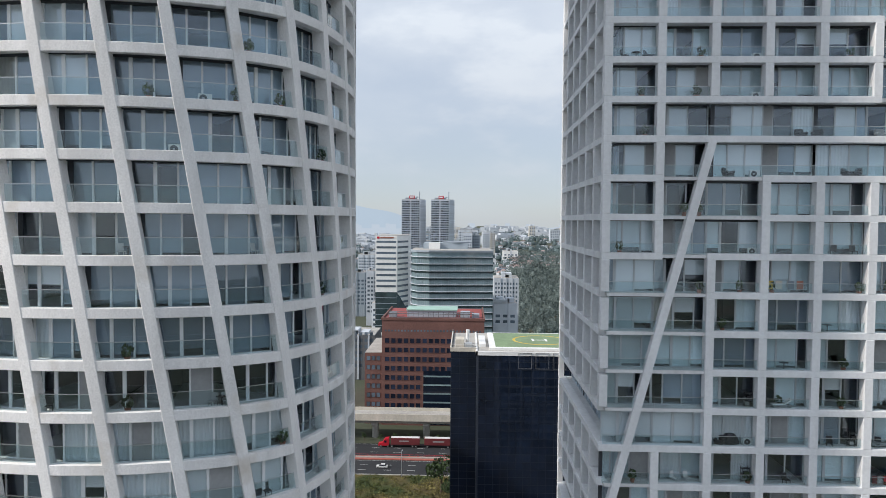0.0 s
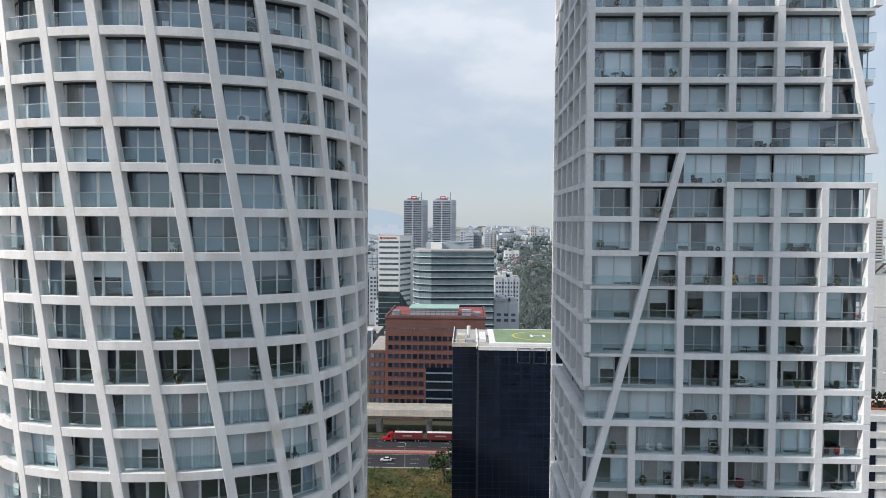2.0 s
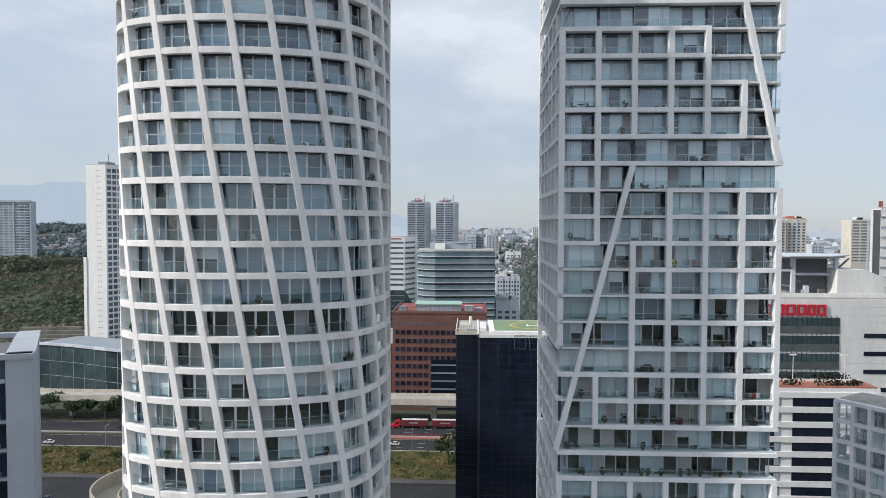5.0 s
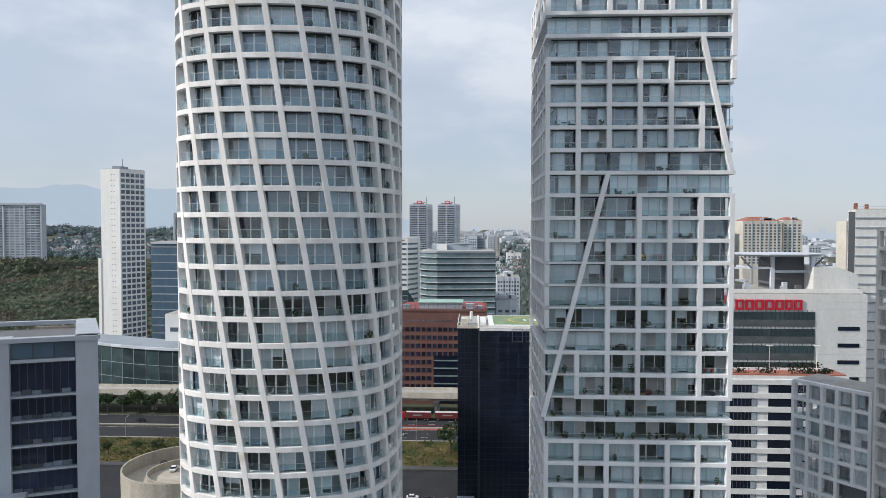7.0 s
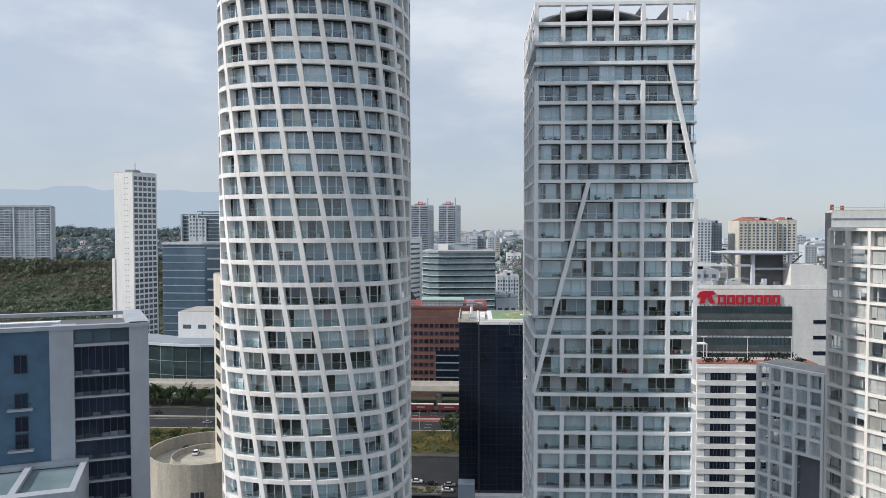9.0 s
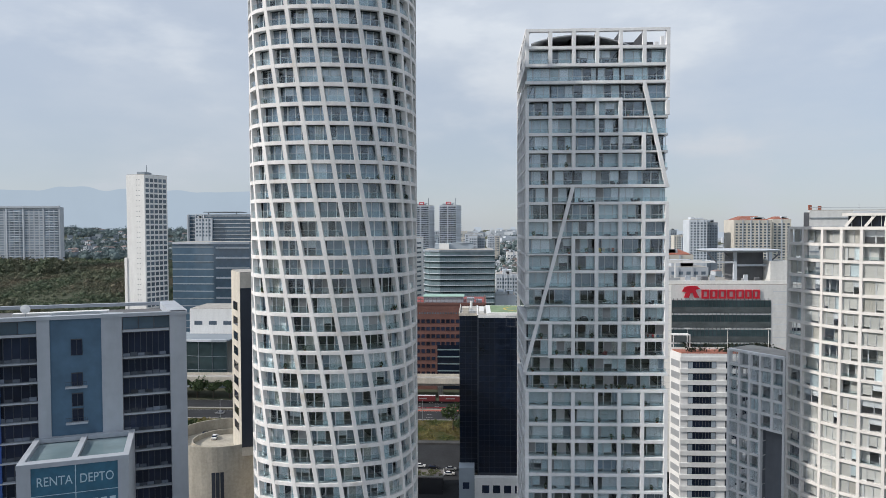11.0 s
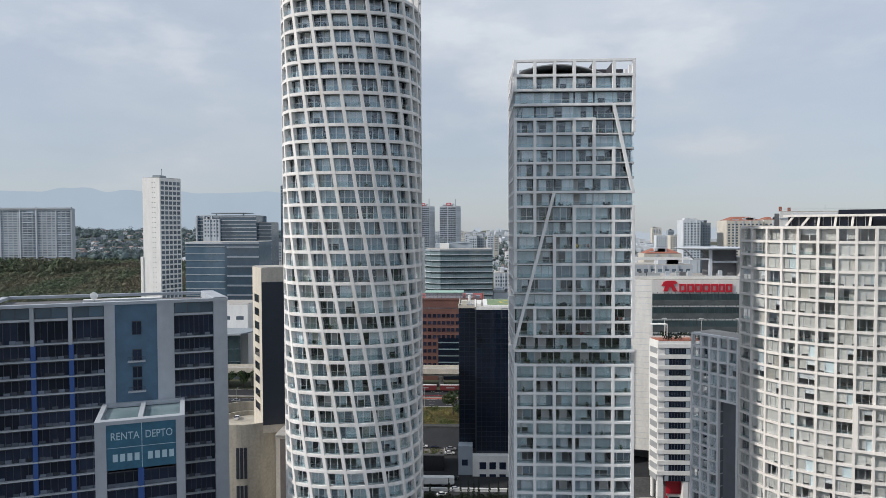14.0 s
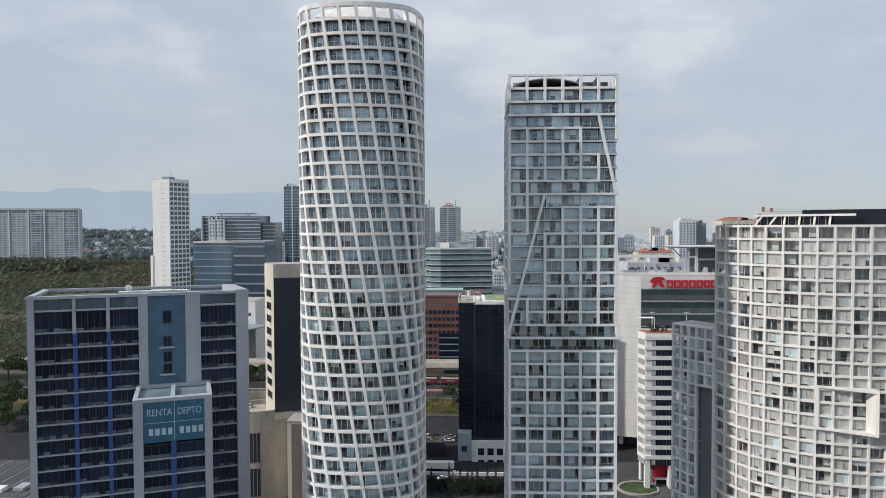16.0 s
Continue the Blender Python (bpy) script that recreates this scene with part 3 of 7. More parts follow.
L_STATES = {
    3: "GGG GGD GGG GDG DDG DGD GGG DDG GDG",
    2: "GCG GGD GCG DGG GGD GGG WCW GDG GDG",
    1: "GGG GWG WGG GGG GDG GGG GGG GGG DGG",
    0: "GWG CGG WWG GGG GGG GGG GGG GDG GGD",
    -1: "GDG WGG GGG GGG GDG DGG GGG GDG GDG",
    -2: "GGG DWG GGW GGD DDG GGG GGG GDG GGG",
    -3: "GGC GDG DDW WDG GGD GGG GGG DWD GDG",
    -4: "GCG GDG HHG GGG GGG GGG DGD GGD GGD",
    -5: "CCG GGS WGG GGG GGG GGG GGD GCG GDG",
    -6: "WCW DDG DDS DDG DSD DDD GGG GDG DDG",
    -7: "CCC DSD DWW WSW WWW WWW GDG GCG GGD",
    -8: "WWG DGC WHD WWW WSW WWD DDD GGG GDG",
    -9: "GGW CCD DCD DDG SDD DDD GDG CDG DDG",
    -10: "WWW WCW DSD GWW DWW WWW WCG GGD GGD",
    -11: "GDG DDG WGW DWW WWG WHG GGG WDG DGG",
    -12: "WCG CGG DDG WWG WGD GGW WGG DGG GGD",
}


L_MIX = "GGG GDG GGD DDG WWW GDG DCW DDD DDG GHG GGD DGD DSD WWD DDD HHD DWG GGG".split()


def round_tower():
    t = thing("residential_tower", "tall rounded residential tower of pale grey stucco with leaning columns", "tower", m=pose(LX, LY, 0))
    # floor ring with slab and inner walls, the same on each floor
    g = Geo()
    n = 120

    def loop(inset, z):
        return [(*l_at(L_LEN * i / n, inset)[:2], z) for i in range(n)]
    prof = [(0.55, -0.37), (0.03, -0.37), (0.0, -0.34), (0.0, 0.30), (0.03, 0.33), (0.55, 0.33)]
    rings = [loop(r, z) for r, z in prof]
    g.rings(rings + [rings[0]], 0, closed=False)
    ring = g.mesh("floor_ring", [STUCCO])
    sl = [loop(0.552, -0.15), loop(0.552, 0.13), loop(9.5, 0.13), loop(9.5, -0.15)]
    slab = Geo().rings(sl + [sl[0]], closed=False).mesh("floor_slab", [SLAB])
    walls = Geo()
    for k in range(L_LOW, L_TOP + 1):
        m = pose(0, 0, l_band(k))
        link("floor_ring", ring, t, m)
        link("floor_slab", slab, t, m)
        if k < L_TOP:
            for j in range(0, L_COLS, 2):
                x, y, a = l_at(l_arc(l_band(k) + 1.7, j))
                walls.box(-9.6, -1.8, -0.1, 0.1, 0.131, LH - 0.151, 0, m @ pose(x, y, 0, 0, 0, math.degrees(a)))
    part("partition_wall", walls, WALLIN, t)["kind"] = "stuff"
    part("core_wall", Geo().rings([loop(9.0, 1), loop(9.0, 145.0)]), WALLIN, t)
    # columns, each one leaning round the tower as it rises
    z_low, z_high = l_band(L_LOW) - 6, 147.9
    steps = (L_TOP - L_LOW + 1) * 2 + 4
    for j in range(L_COLS):
        rows = []
        for i in range(steps + 1):
            z = z_low + (z_high - z_low) * i / steps
            x, y, a = l_at(l_arc(z, j))
            c, s = math.cos(a), math.sin(a)
            rows.append([(x + r * c - w * s, y + r * s + w * c, z) for r, w in ((-0.95, -0.36), (0.0, -0.39), (0.035, -0.36), (0.035, 0.36), (0.0, 0.39), (-0.95, 0.36))])
        part("column", Geo().rings(rows), STUCCO, t)
    # crown rim and the domed roof inside it
    g = Geo()
    rr = [loop(r, z) for r, z in ((0.7, 147.75), (-0.02, 147.75), (-0.04, 147.8), (-0.04, 148.8), (0.0, 148.85), (0.7, 148.85))]
    g.rings(rr + [rr[0]], closed=False)
    part("crown_rim", g, STUCCO, t)
    dome = [loop(r, z) for r, z in ((2.6, 145.0), (2.6, 145.9), (4.2, 147.6), (6.5, 149.2), (9.5, 150.4), (13, 151.2))]
    part("roof_dome", Geo().rings(dome), SLAB, t, "low pale domed roof", smooth=False)
    # windows
    hgt = LH - 0.30
    rest, rest_rail = Rest(), Rest()
    for k in range(L_LOW, L_TOP):
        words = L_STATES.get(k, "").split()
        base = l_angle(l_band(k) + LH * 0.5)
        first = math.ceil((-128 - base - 7.5) / 15)
        for j in range(first - 3, first + 12):
            i = j - first
            st = words[i] if 0 <= i < len(words) else rng.choice(L_MIX)
            inset = 0.95 if i < len(words) and st.count("W") >= 2 else 1.45
            if k < -2 and not 0 <= i < len(words):
                st = "".join("P" if q == "G" and rng.random() < 0.6 else q for q in st)
            zm, zr = l_band(k) + LH * 0.5, l_band(k) + 0.8
            p, q = l_at(l_arc(zm, j), inset), l_at(l_arc(zm, j + 1), inset)
            mw, w = along(p, q, l_band(k) + 0.135)
            w = round(w * 20) / 20
            s0, s1 = l_arc(zr, j), l_arc(zr, j + 1)
            mr, rw = along(l_at(s0 + 0.37, 0.3), l_at(s1 - 0.37, 0.3), l_band(k) + 0.30)
            rw = round(rw * 20) / 20
            if k >= -11 and i < 10:
                put_window(t, mw, w, hgt, st)
                put_rail(t, mr, rw, 1.16)
            else:
                rest.add(mw, window_pieces(w, hgt, st))
                rest_rail.add(mr, rail_pieces(rw, 1.16))
    rest.put(t, "lower")
    rest_rail.put(t, "lower")
    # glazing of the far side and the podium
    g = Geo()
    for i in range(-24, 25):
        a, b = l_at(L_LEN * i / 100, 1.45), l_at(L_LEN * (i + 1) / 100, 1.45)
        g.add([(a[0], a[1], 8), (b[0], b[1], 8), (b[0], b[1], 145), (a[0], a[1], 145)], [(0, 1, 2, 3)])
    part("rear_glazing", g, BLUEGLASS, t)
    part("podium_wall", Geo().rings([loop(1.2, -14), loop(1.2, l_band(L_LOW) - 0.4)]), CONCRETE, t)
    return t


# ---- the square tower with the braced frame ----
RX, RY, RW, RD = 12.3, 63.7, 28.1, 28.3
RH = 3.476
RC = RW / 6
RS = RD / 6


def r_band(r):
    return 134.68 - RH * r


R_POSTS = {2: [6], 3: [6], 4: [0, 1, 2, 3, 4, 6], 5: [0, 1, 2, 3, 4], 6: [0, 1, 2, 3, 4, 5], 7: [0, 1, 2, 3, 4, 5], 8: [0, 1], 9: [0, 1],
           10: [0, 1, 3, 4, 5, 6], 11: [0, 1, 3, 4, 5, 6], 12: [0, 2, 3, 4, 5, 6], 13: [0, 2, 3, 4, 5, 6], 14: [0, 2, 3, 4, 5, 6],
           15: [0, 2, 3, 4, 5, 6], 16: [2, 3, 4, 5, 6], 17: [1, 2, 3, 4, 5, 6], 18: [1, 2, 3, 4, 5, 6], 19: [], 20: []}
R_BANDS = {4: [(0, 4)], 5: [(0, 4)], 6: [(0, 5)], 7: [(0, 5)], 8: [(0, 5)], 9: [(0, 6)], 10: [(0, 1), (3, 6)], 11: [(0, 1), (3, 6)],
           12: [(0, 1), (2, 6)], 13: [(2, 6)], 14: [(2, 6)], 15: [(2, 6)], 16: [(2, 6)], 17: [(0, 6)], 18: [(1, 6)], 19: [(1, 6)], 20: [(0, 6)], 3: [(0, 6)]}
R_STATES = {
    1: "GGW DGG DHW HHD GGG DGG", 2: "GGW GWG GDW WDG GHG GDD", 3: "DGG GGW DWW GDG DDD DGG", 4: "GDG GDG DDG GHG DDG GGG",
    5: "GGG WGG GGG DWD GWG GGG", 6: "DWW GDG GGG GDH HHD DDD", 7: "DWD GWS GGG DGG GGG GDG", 8: "GWD SWD DWW SDW DWG DDG",
    9: "DWS SWD GWW SGW WWG GWG", 10: "GDD SDD GGD GGG GGD GDD", 11: "GGW SWG GDW GGG GGG GGG", 12: "GWW GDH SGD DGG DGG GDD",
    13: "GGG CHD CDG GGG DGW GGD", 14: "GGG GGG GGG GGD GDG GSD", 15: "GHD DGG GDD DGG DHD WWD", 16: "WWW WWW WWW WSG WGD GGG",
    17: "GGS GWG DDW GDD GGG DDS", 18: "DDG GSW DDG DSC CGH DDD", 19: "DDS DSD WGD SHG GDD DWG", 20: "DDG SDD DGG DSD DGD GDD",
}


R_MIX = "GGG WWG GGD DWW GDD DDG GWG HHG GGG WWW DSD SGG GWD".split()


def square_tower():
    t = thing("residential_tower", "tall square residential tower with a proud white frame and slanting braces", "tower", m=pose(RX, RY, 0))
    fw, fd = 0.74, 0.95
    # slabs
    slab = Geo().box(0.25, RW - 0.2, 0.30, RD - 0.2, -0.15, 0.15).mesh("floor_slab", [SLAB])
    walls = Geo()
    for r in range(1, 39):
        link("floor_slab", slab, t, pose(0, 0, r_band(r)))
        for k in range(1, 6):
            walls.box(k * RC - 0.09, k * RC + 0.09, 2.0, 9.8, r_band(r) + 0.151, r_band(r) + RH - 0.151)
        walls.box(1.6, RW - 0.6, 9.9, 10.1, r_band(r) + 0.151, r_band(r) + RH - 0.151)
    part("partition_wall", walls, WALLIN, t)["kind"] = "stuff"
    # front bands and posts
    posts, bands = {}, {}

    def post_mesh(h):
        key = round(h, 3)
        if key not in posts:
            posts[key] = Geo().soft(-fw / 2, fw / 2, 0, fd, 0, h, 0.03).mesh("frame_post", [PRECAST])
        return posts[key]

    def band_mesh(n):
        if n not in bands:
            bands[n] = Geo().soft(-fw / 2, n * RC + fw / 2, 0.02, fd + 0.02, -0.30, 0.30, 0.03).mesh("frame_band", [PRECAST])
        return bands[n]
    for r in range(0, 39):
        for a, b in R_BANDS.get(r, [(0, 6)]):
            link("frame_band", band_mesh(b - a), t, pose(a * RC, 0, r_band(r)))
        for c in R_POSTS.get(r, range(7)):
            link("frame_post", post_mesh(RH - 0.60), t, pose(c * RC, 0, r_band(r + 1) + 0.30))
    # side bands and posts, looking towards the round tower
    sb = Geo().soft(0.02, fd + 0.02, fd + 0.03, RD, -0.30, 0.30, 0.03).mesh("side_band", [PRECAST])
    sp = Geo().soft(0, fd, -fw / 2, fw / 2, 0, RH - 0.60, 0.03).mesh("side_post", [PRECAST])
    for r in range(0, 39):
        link("side_band", sb, t, pose(-fw / 2, 0, r_band(r)))
        if r in (2, 16, 20):
            continue
        for c in range(1, 7):
            link("side_post", sp, t, pose(-fw / 2, c * RS - (0.4 if c == 6 else 0), r_band(r + 1) + 0.30))
    # braces
    g = Geo()
    g.beam((2 * RC, 0.42, r_band(9) + 0.2), (-0.1 * RC, 0.42, r_band(20) + 0.3), 0.72, 0.84)
    part("brace", g, PRECAST, t, "long slanting white brace")
    g = Geo()
    g.beam((5 * RC - 0.1, 0.42, r_band(3) + 0.2), (6 * RC - 0.1, 0.42, r_band(9) + 0.1), 0.72, 0.84)
    part("brace", g, PRECAST, t, "slanting white brace near the top")
    # windows
    h = RH - 0.31
    wm = RC - 0.02
    rest = Rest()
    for r in range(1, 38):
        words = R_STATES.get(r, "").split()
        for c in range(6):
            st = words[c] if c < len(words) else rng.choice(R_MIX)
            z = r_band(r + 1) + 0.155
            put_window(t, pose(c * RC + 0.01, 1.2 if st.count("W") > 1 else 1.75, z), wm, h, st.replace("G", "P") if (r * 7 + c * 3) % 4 else st, FRAMEG)
            held = R_POSTS.get(r, range(7))
            if c in held and (c + 1) in held:
                put_rail(t, pose(c * RC + fw / 2, 0.35, z + 0.15), RC - fw, 0.83)
            else:
                put_rail(t, pose(c * RC + 0.02, 0.32, z), RC - 0.04, 1.0)
            ms = Matrix.Translation((1.35, RD - c * RS - 0.01, z)) @ Matrix.Rotation(radians(-90), 4, "Z")
            rest.add(ms, window_pieces(RS - (1.8 if c == 5 else 0.02), h, pick("GPGPDWDH"), FRAMEG))
    rest.put(t, "side")
    # vault over the roof, seen between the posts of the crown
    g = Geo()
    k = 20
    arc = [(1.2 + 21 * i / k, r_band(1) + 0.2 + 2.9 * math.sin(math.pi * (0.12 + 0.88 * i / k)) ** 0.8) for i in range(k + 1)]
    g.rings([[(x, y, z) for x, z in arc] + [(x, y, z - 0.25) for x, z in reversed(arc)] for y in (2.2, 20.0)])
    part("roof_vault", g, GREYPANEL, t, "low curved metal vault on the roof")
    g = Geo()
    g.add([(RW - 0.5, 1.75, 6), (RW - 0.5, RD, 6), (RW - 0.5, RD, 131), (RW - 0.5, 1.75, 131)], [(0, 1, 2, 3)])
    g.add([(RW - 0.5, RD - 0.4, 6), (1.3, RD - 0.4, 6), (1.3, RD - 0.4, 131), (RW - 0.5, RD - 0.4, 131)], [(0, 1, 2, 3)])
    part("rear_glazing", g, BLUEGLASS, t)
    g = Geo()
    for r in range(1, 39):
        g.box(0, RW + 0.3, RD - 0.3, RD + 0.3, r_band(r) - 0.3, r_band(r) + 0.3)
        g.box(RW - 0.3, RW + 0.3, 1.2, RD - 0.32, r_band(r) - 0.3, r_band(r) + 0.3)
        for k in range(7):
            g.box(k * RC - 0.33, k * RC + 0.33, RD - 0.28, RD + 0.28, r_band(r) + 0.3, r_band(r) + RH - 0.3)
            if 0 < k < 6:
                g.box(RW - 0.28, RW + 0.28, k * RS - 0.33, k * RS + 0.33, r_band(r) + 0.3, r_band(r) + RH - 0.3)
    part("rear_frame", g, PRECAST, t)["kind"] = "stuff"
    g = Geo()
    for y in (0.4, RD - 0.4):
        g.box(-0.3, RW + 0.3, y - 0.35, y + 0.35, r_band(0) - 0.3, r_band(0) + 0.3)
    for k in range(1, 7):
        g.box(RW - 0.35, RW + 0.35, k * RS - 0.35, k * RS + 0.35, r_band(1), r_band(0) - 0.3)
    part("crown_frame", g, PRECAST, t)
    g = Geo()
    g.box(1.2, RW - 0.6, 1.8, RD - 1, -14, r_band(38) - 0.2)
    part("podium_wall", g, CONCRETE, t)
    return t


# ---- general house with flat faces ----
def faced(name, label, category, corners, z0, z1, wall, roof=None, group=""):
    t = thing(name, label, category, group, pose(corners[0][0], corners[0][1], z0))
    o = corners[0]
    poly = [(x - o[0], y - o[1]) for x, y in corners]
    part("wall", Geo().prism(poly, 0, z1 - z0), wall, t)
    cx, cy = sum(p[0] for p in poly) / len(poly), sum(p[1] for p in poly) / len(poly)
    inner = [(cx + (x - cx) * 0.97, cy + (y - cy) * 0.97) for x, y in poly]
    g = Geo().prism(inner, z1 - z0 + 0.01, z1 - z0 + 0.35)
    part("roof", g, roof or CONCRETE, t)
    return t


def face_windows(t, p, q, rows, cols, z_first, dz, w, h, mat_glass, x0=None, x1=None, frame_mat=None, name="window", depth=0.06, skip=None, stuff=False):
    """A row-and-column of windows on the face p-q of a house; all one mesh, each an object."""
    o = t.matrix_basis.translation
    m, length = along((p[0] - o.x, p[1] - o.y), (q[0] - o.x, q[1] - o.y))
    x0 = 0.8 if x0 is None else x0
    x1 = length - 0.8 if x1 is None else x1
    g = Geo()
    g.box(-w / 2, w / 2, -depth, 0.02, 0, h, 0)
    if frame_mat:
        for a, b in ((-w / 2 - 0.12, -w / 2), (w / 2, w / 2 + 0.12)):
            g.box(a, b, -depth - 0.1, 0.02, -0.12, h + 0.12, 1)
        g.box(-w / 2, w / 2, -depth - 0.1, 0.02, -0.12, 0, 1)
        g.box(-w / 2, w / 2, -depth - 0.1, 0.02, h, h + 0.12, 1)
    if stuff:
        places = [m @ Matrix.Translation((x0 + (x1 - x0) * (c + 0.5) / cols, 0, z_first - o.z + r * dz)) for r in range(rows) for c in range(cols)]
        joined(t, name, [(g, k) for k in places], [mat_glass] + ([frame_mat] if frame_mat else []))
        return
    if frame_mat:
        g = lattice([-w / 2 - 0.12, -w / 2, w / 2, w / 2 + 0.12], [-0.12, 0.0, h, h + 0.12], -depth - 0.1, 0.02)
        fr = g.mesh(name, [frame_mat])
        me = Geo().box(-w / 2 - 0.03, w / 2 + 0.03, -depth, 0.01, -0.03, h + 0.03).mesh("pane", [mat_glass])
    else:
        me, fr = g.mesh(name, [mat_glass]), None
    for r in range(rows):
        for c in range(cols):
            if skip and skip(r, c):
                continue
            x = x0 + (x1 - x0) * (c + 0.5) / cols
            place = m @ Matrix.Translation((x, 0, z_first - o.z + r * dz))
            if fr:
                link("pane", me, link(name, fr, t, place))
            else:
                link(name, me, t, place)


def face_bands(t, p, q, zs, hgt, out, material, name="floor_band", x0=0.0, x1=None):
    o = t.matrix_basis.translation
    m, length = along((p[0] - o.x, p[1] - o.y), (q[0] - o.x, q[1] - o.y))
    me = Geo().box(x0, length if x1 is None else x1, -out, 0.02, 0, hgt).mesh(name, [material])
    for z in zs:
        link(name, me, t, m @ Matrix.Translation((0, 0, z - o.z)))


def face_box(t, p, q, x0, x1, z0, z1, out, material, name="panel", label="", back=0.02):
    o = t.matrix_basis.translation
    m, length = along((p[0] - o.x, p[1] - o.y), (q[0] - o.x, q[1] - o.y))
    return part(name, Geo().box(x0, x1, -out, back, z0 - o.z, z1 - o.z), material, t, label, m)


round_tower()
square_tower()


# ---- the curved white grid block ----
def curve_points(ctrl, cells):
    """Points at even steps along a smooth line through ctrl."""
    pts = []
    n = len(ctrl)
    for i in range(n - 1):
        p0, p1, p2, p3 = (Vector(ctrl[max(0, min(n - 1, i + k))]) for k in (-1, 0, 1, 2))
        for s in range(40):
            u = s / 40
            pts.append(0.5 * ((2 * p1) + (p2 - p0) * u + (2 * p0 - 5 * p1 + 4 * p2 - p3) * u * u + (3 * p1 - p0 - 3 * p2 + p3) * u ** 3))
    pts.append(Vector(ctrl[-1]))
    step = sum((q - p).length for p, q in zip(pts, pts[1:])) / cells * 0.99999
    out, acc = [pts[0]], 0.0
    for a, b in zip(pts, pts[1:]):
        d = (b - a).length
        while acc + d >= step:
            a = a + (b - a) * ((step - acc) / d)
            out.append(a)
            d, acc = (b - a).length, 0.0
        acc += d
    return [(p.x, p.y) for p in out]


def grid_block(name, label, pts, z_top, rows, dz, z_base, mix, gate=None, setback=9.0, wall=PRECAST, recess=1.0):
    """Posts, level bands and glazing along a bent line on the plan. gate: columns from, to, and the height of the opening's head."""
    t = thing(name, label, "building", m=pose(pts[0][0], pts[0][1], 0))
    o = pts[0]
    loc = [Vector((x - o[0], y - o[1])) for x, y in pts]
    nrm = []
    for i in range(len(loc)):
        d = (loc[min(i + 1, len(loc) - 1)] - loc[max(i - 1, 0)]).normalized()
        nrm.append(Vector((-d.y, d.x)))

    def ribbon(i0, i1, a, b, z0, z1):
        front = [loc[i] + nrm[i] * a for i in range(i0, i1 + 1)]
        back = [loc[i] + nrm[i] * b for i in range(i0, i1 + 1)]
        return Geo().rings([[(*p, z0), (*q, z0), (*q, z1), (*p, z1)] for p, q in zip(front, back)])
    last = len(loc) - 1

    def runs(z):
        if gate and z < gate[2] - 0.1:
            return [(a, b) for a, b in ((0, gate[0]), (gate[1], last)) if b > a]
        return [(0, last)]
    for r in range(rows + 1):
        z = z_top - r * dz
        for a, b in runs(z):
            part("frame_band", ribbon(a, b, 0, 0.95, z - 0.31, z + 0.31), wall, t)
            part("floor_slab", ribbon(a, b, 0.96, setback, z - 0.14, z + 0.14), SLAB, t)
    z_low = z_top - rows * dz
    for i in range(last + 1):
        ang = math.degrees(math.atan2(-nrm[i].x, nrm[i].y))
        zb = z_low
        if gate and gate[0] < i < gate[1]:
            zb = gate[2]
        elif gate and i in gate[:2]:
            zb = -14
        part("frame_post", Geo().soft(-0.31, 0.31, -0.03, 0.98, zb, z_top, 0.03), wall, t, "", pose(loc[i].x, loc[i].y, 0, 0, 0, ang))
    rest = Rest()
    for i in range(last):
        m, w = along(loc[i] + nrm[i] * 0.5, loc[i + 1] + nrm[i + 1] * 0.5)
        for r in range(rows):
            z = z_top - r * dz
            if gate and gate[0] <= i < gate[1] and z - dz < gate[2] - 1:
                continue
            st = rng.choice(mix)
            loggia = "D" in st or r == 0
            mw, args = m @ Matrix.Translation((0, recess if loggia else 0, z - dz + 0.145)), (round(w * 20) / 20, dz - 0.29, st, FRAMEG, PANEC, False)
            if r < 16:
                put_window(t, mw, *args)
                if loggia and r > 0:
                    put_rail(t, m @ Matrix.Translation((0.3, -0.15, z - dz + 0.32)), round((w - 0.6) * 20) / 20, 0.75)
            else:
                rest.add(mw, window_pieces(*args))
    rest.put(t, "lower")
    for a, b in runs(0):
        part("rear_wall", ribbon(a, b, setback - 0.3, setback, -14, z_top), GREYPANEL, t)
        part("ground_wall", ribbon(a, b, 1.0, setback - 0.31, -14, z_low - 0.4), GREYPANEL, t)
    if gate:
        part("rear_wall", ribbon(gate[0], gate[1], setback - 0.3, setback, gate[2], z_top), GREYPANEL, t)
    if gate:
        for i in gate[:2]:
            a, c = loc[i] + nrm[i] * 1.0, loc[i] + nrm[i] * (setback - 0.32)
            m, w = along(a, c)
            s = 0.0 if i == gate[0] else -0.25
            part("gate_wall", Geo().box(0, w, s, s + 0.25, -14, gate[2] - 0.4), GATEGREY, t, "", m)
        part("gate_back", ribbon(gate[0], gate[1], 2.6, 3.0, -14, gate[2]), GATEGREY, t)
        part("gate_head", ribbon(gate[0], gate[1], 0.97, 2.59, gate[2] - 0.3, gate[2] - 0.16), GATEGREY, t)
    part("roof", ribbon(0, last, 0.97, setback, z_top + 0.15, z_top + 0.3), CONCRETE, t)
    return t


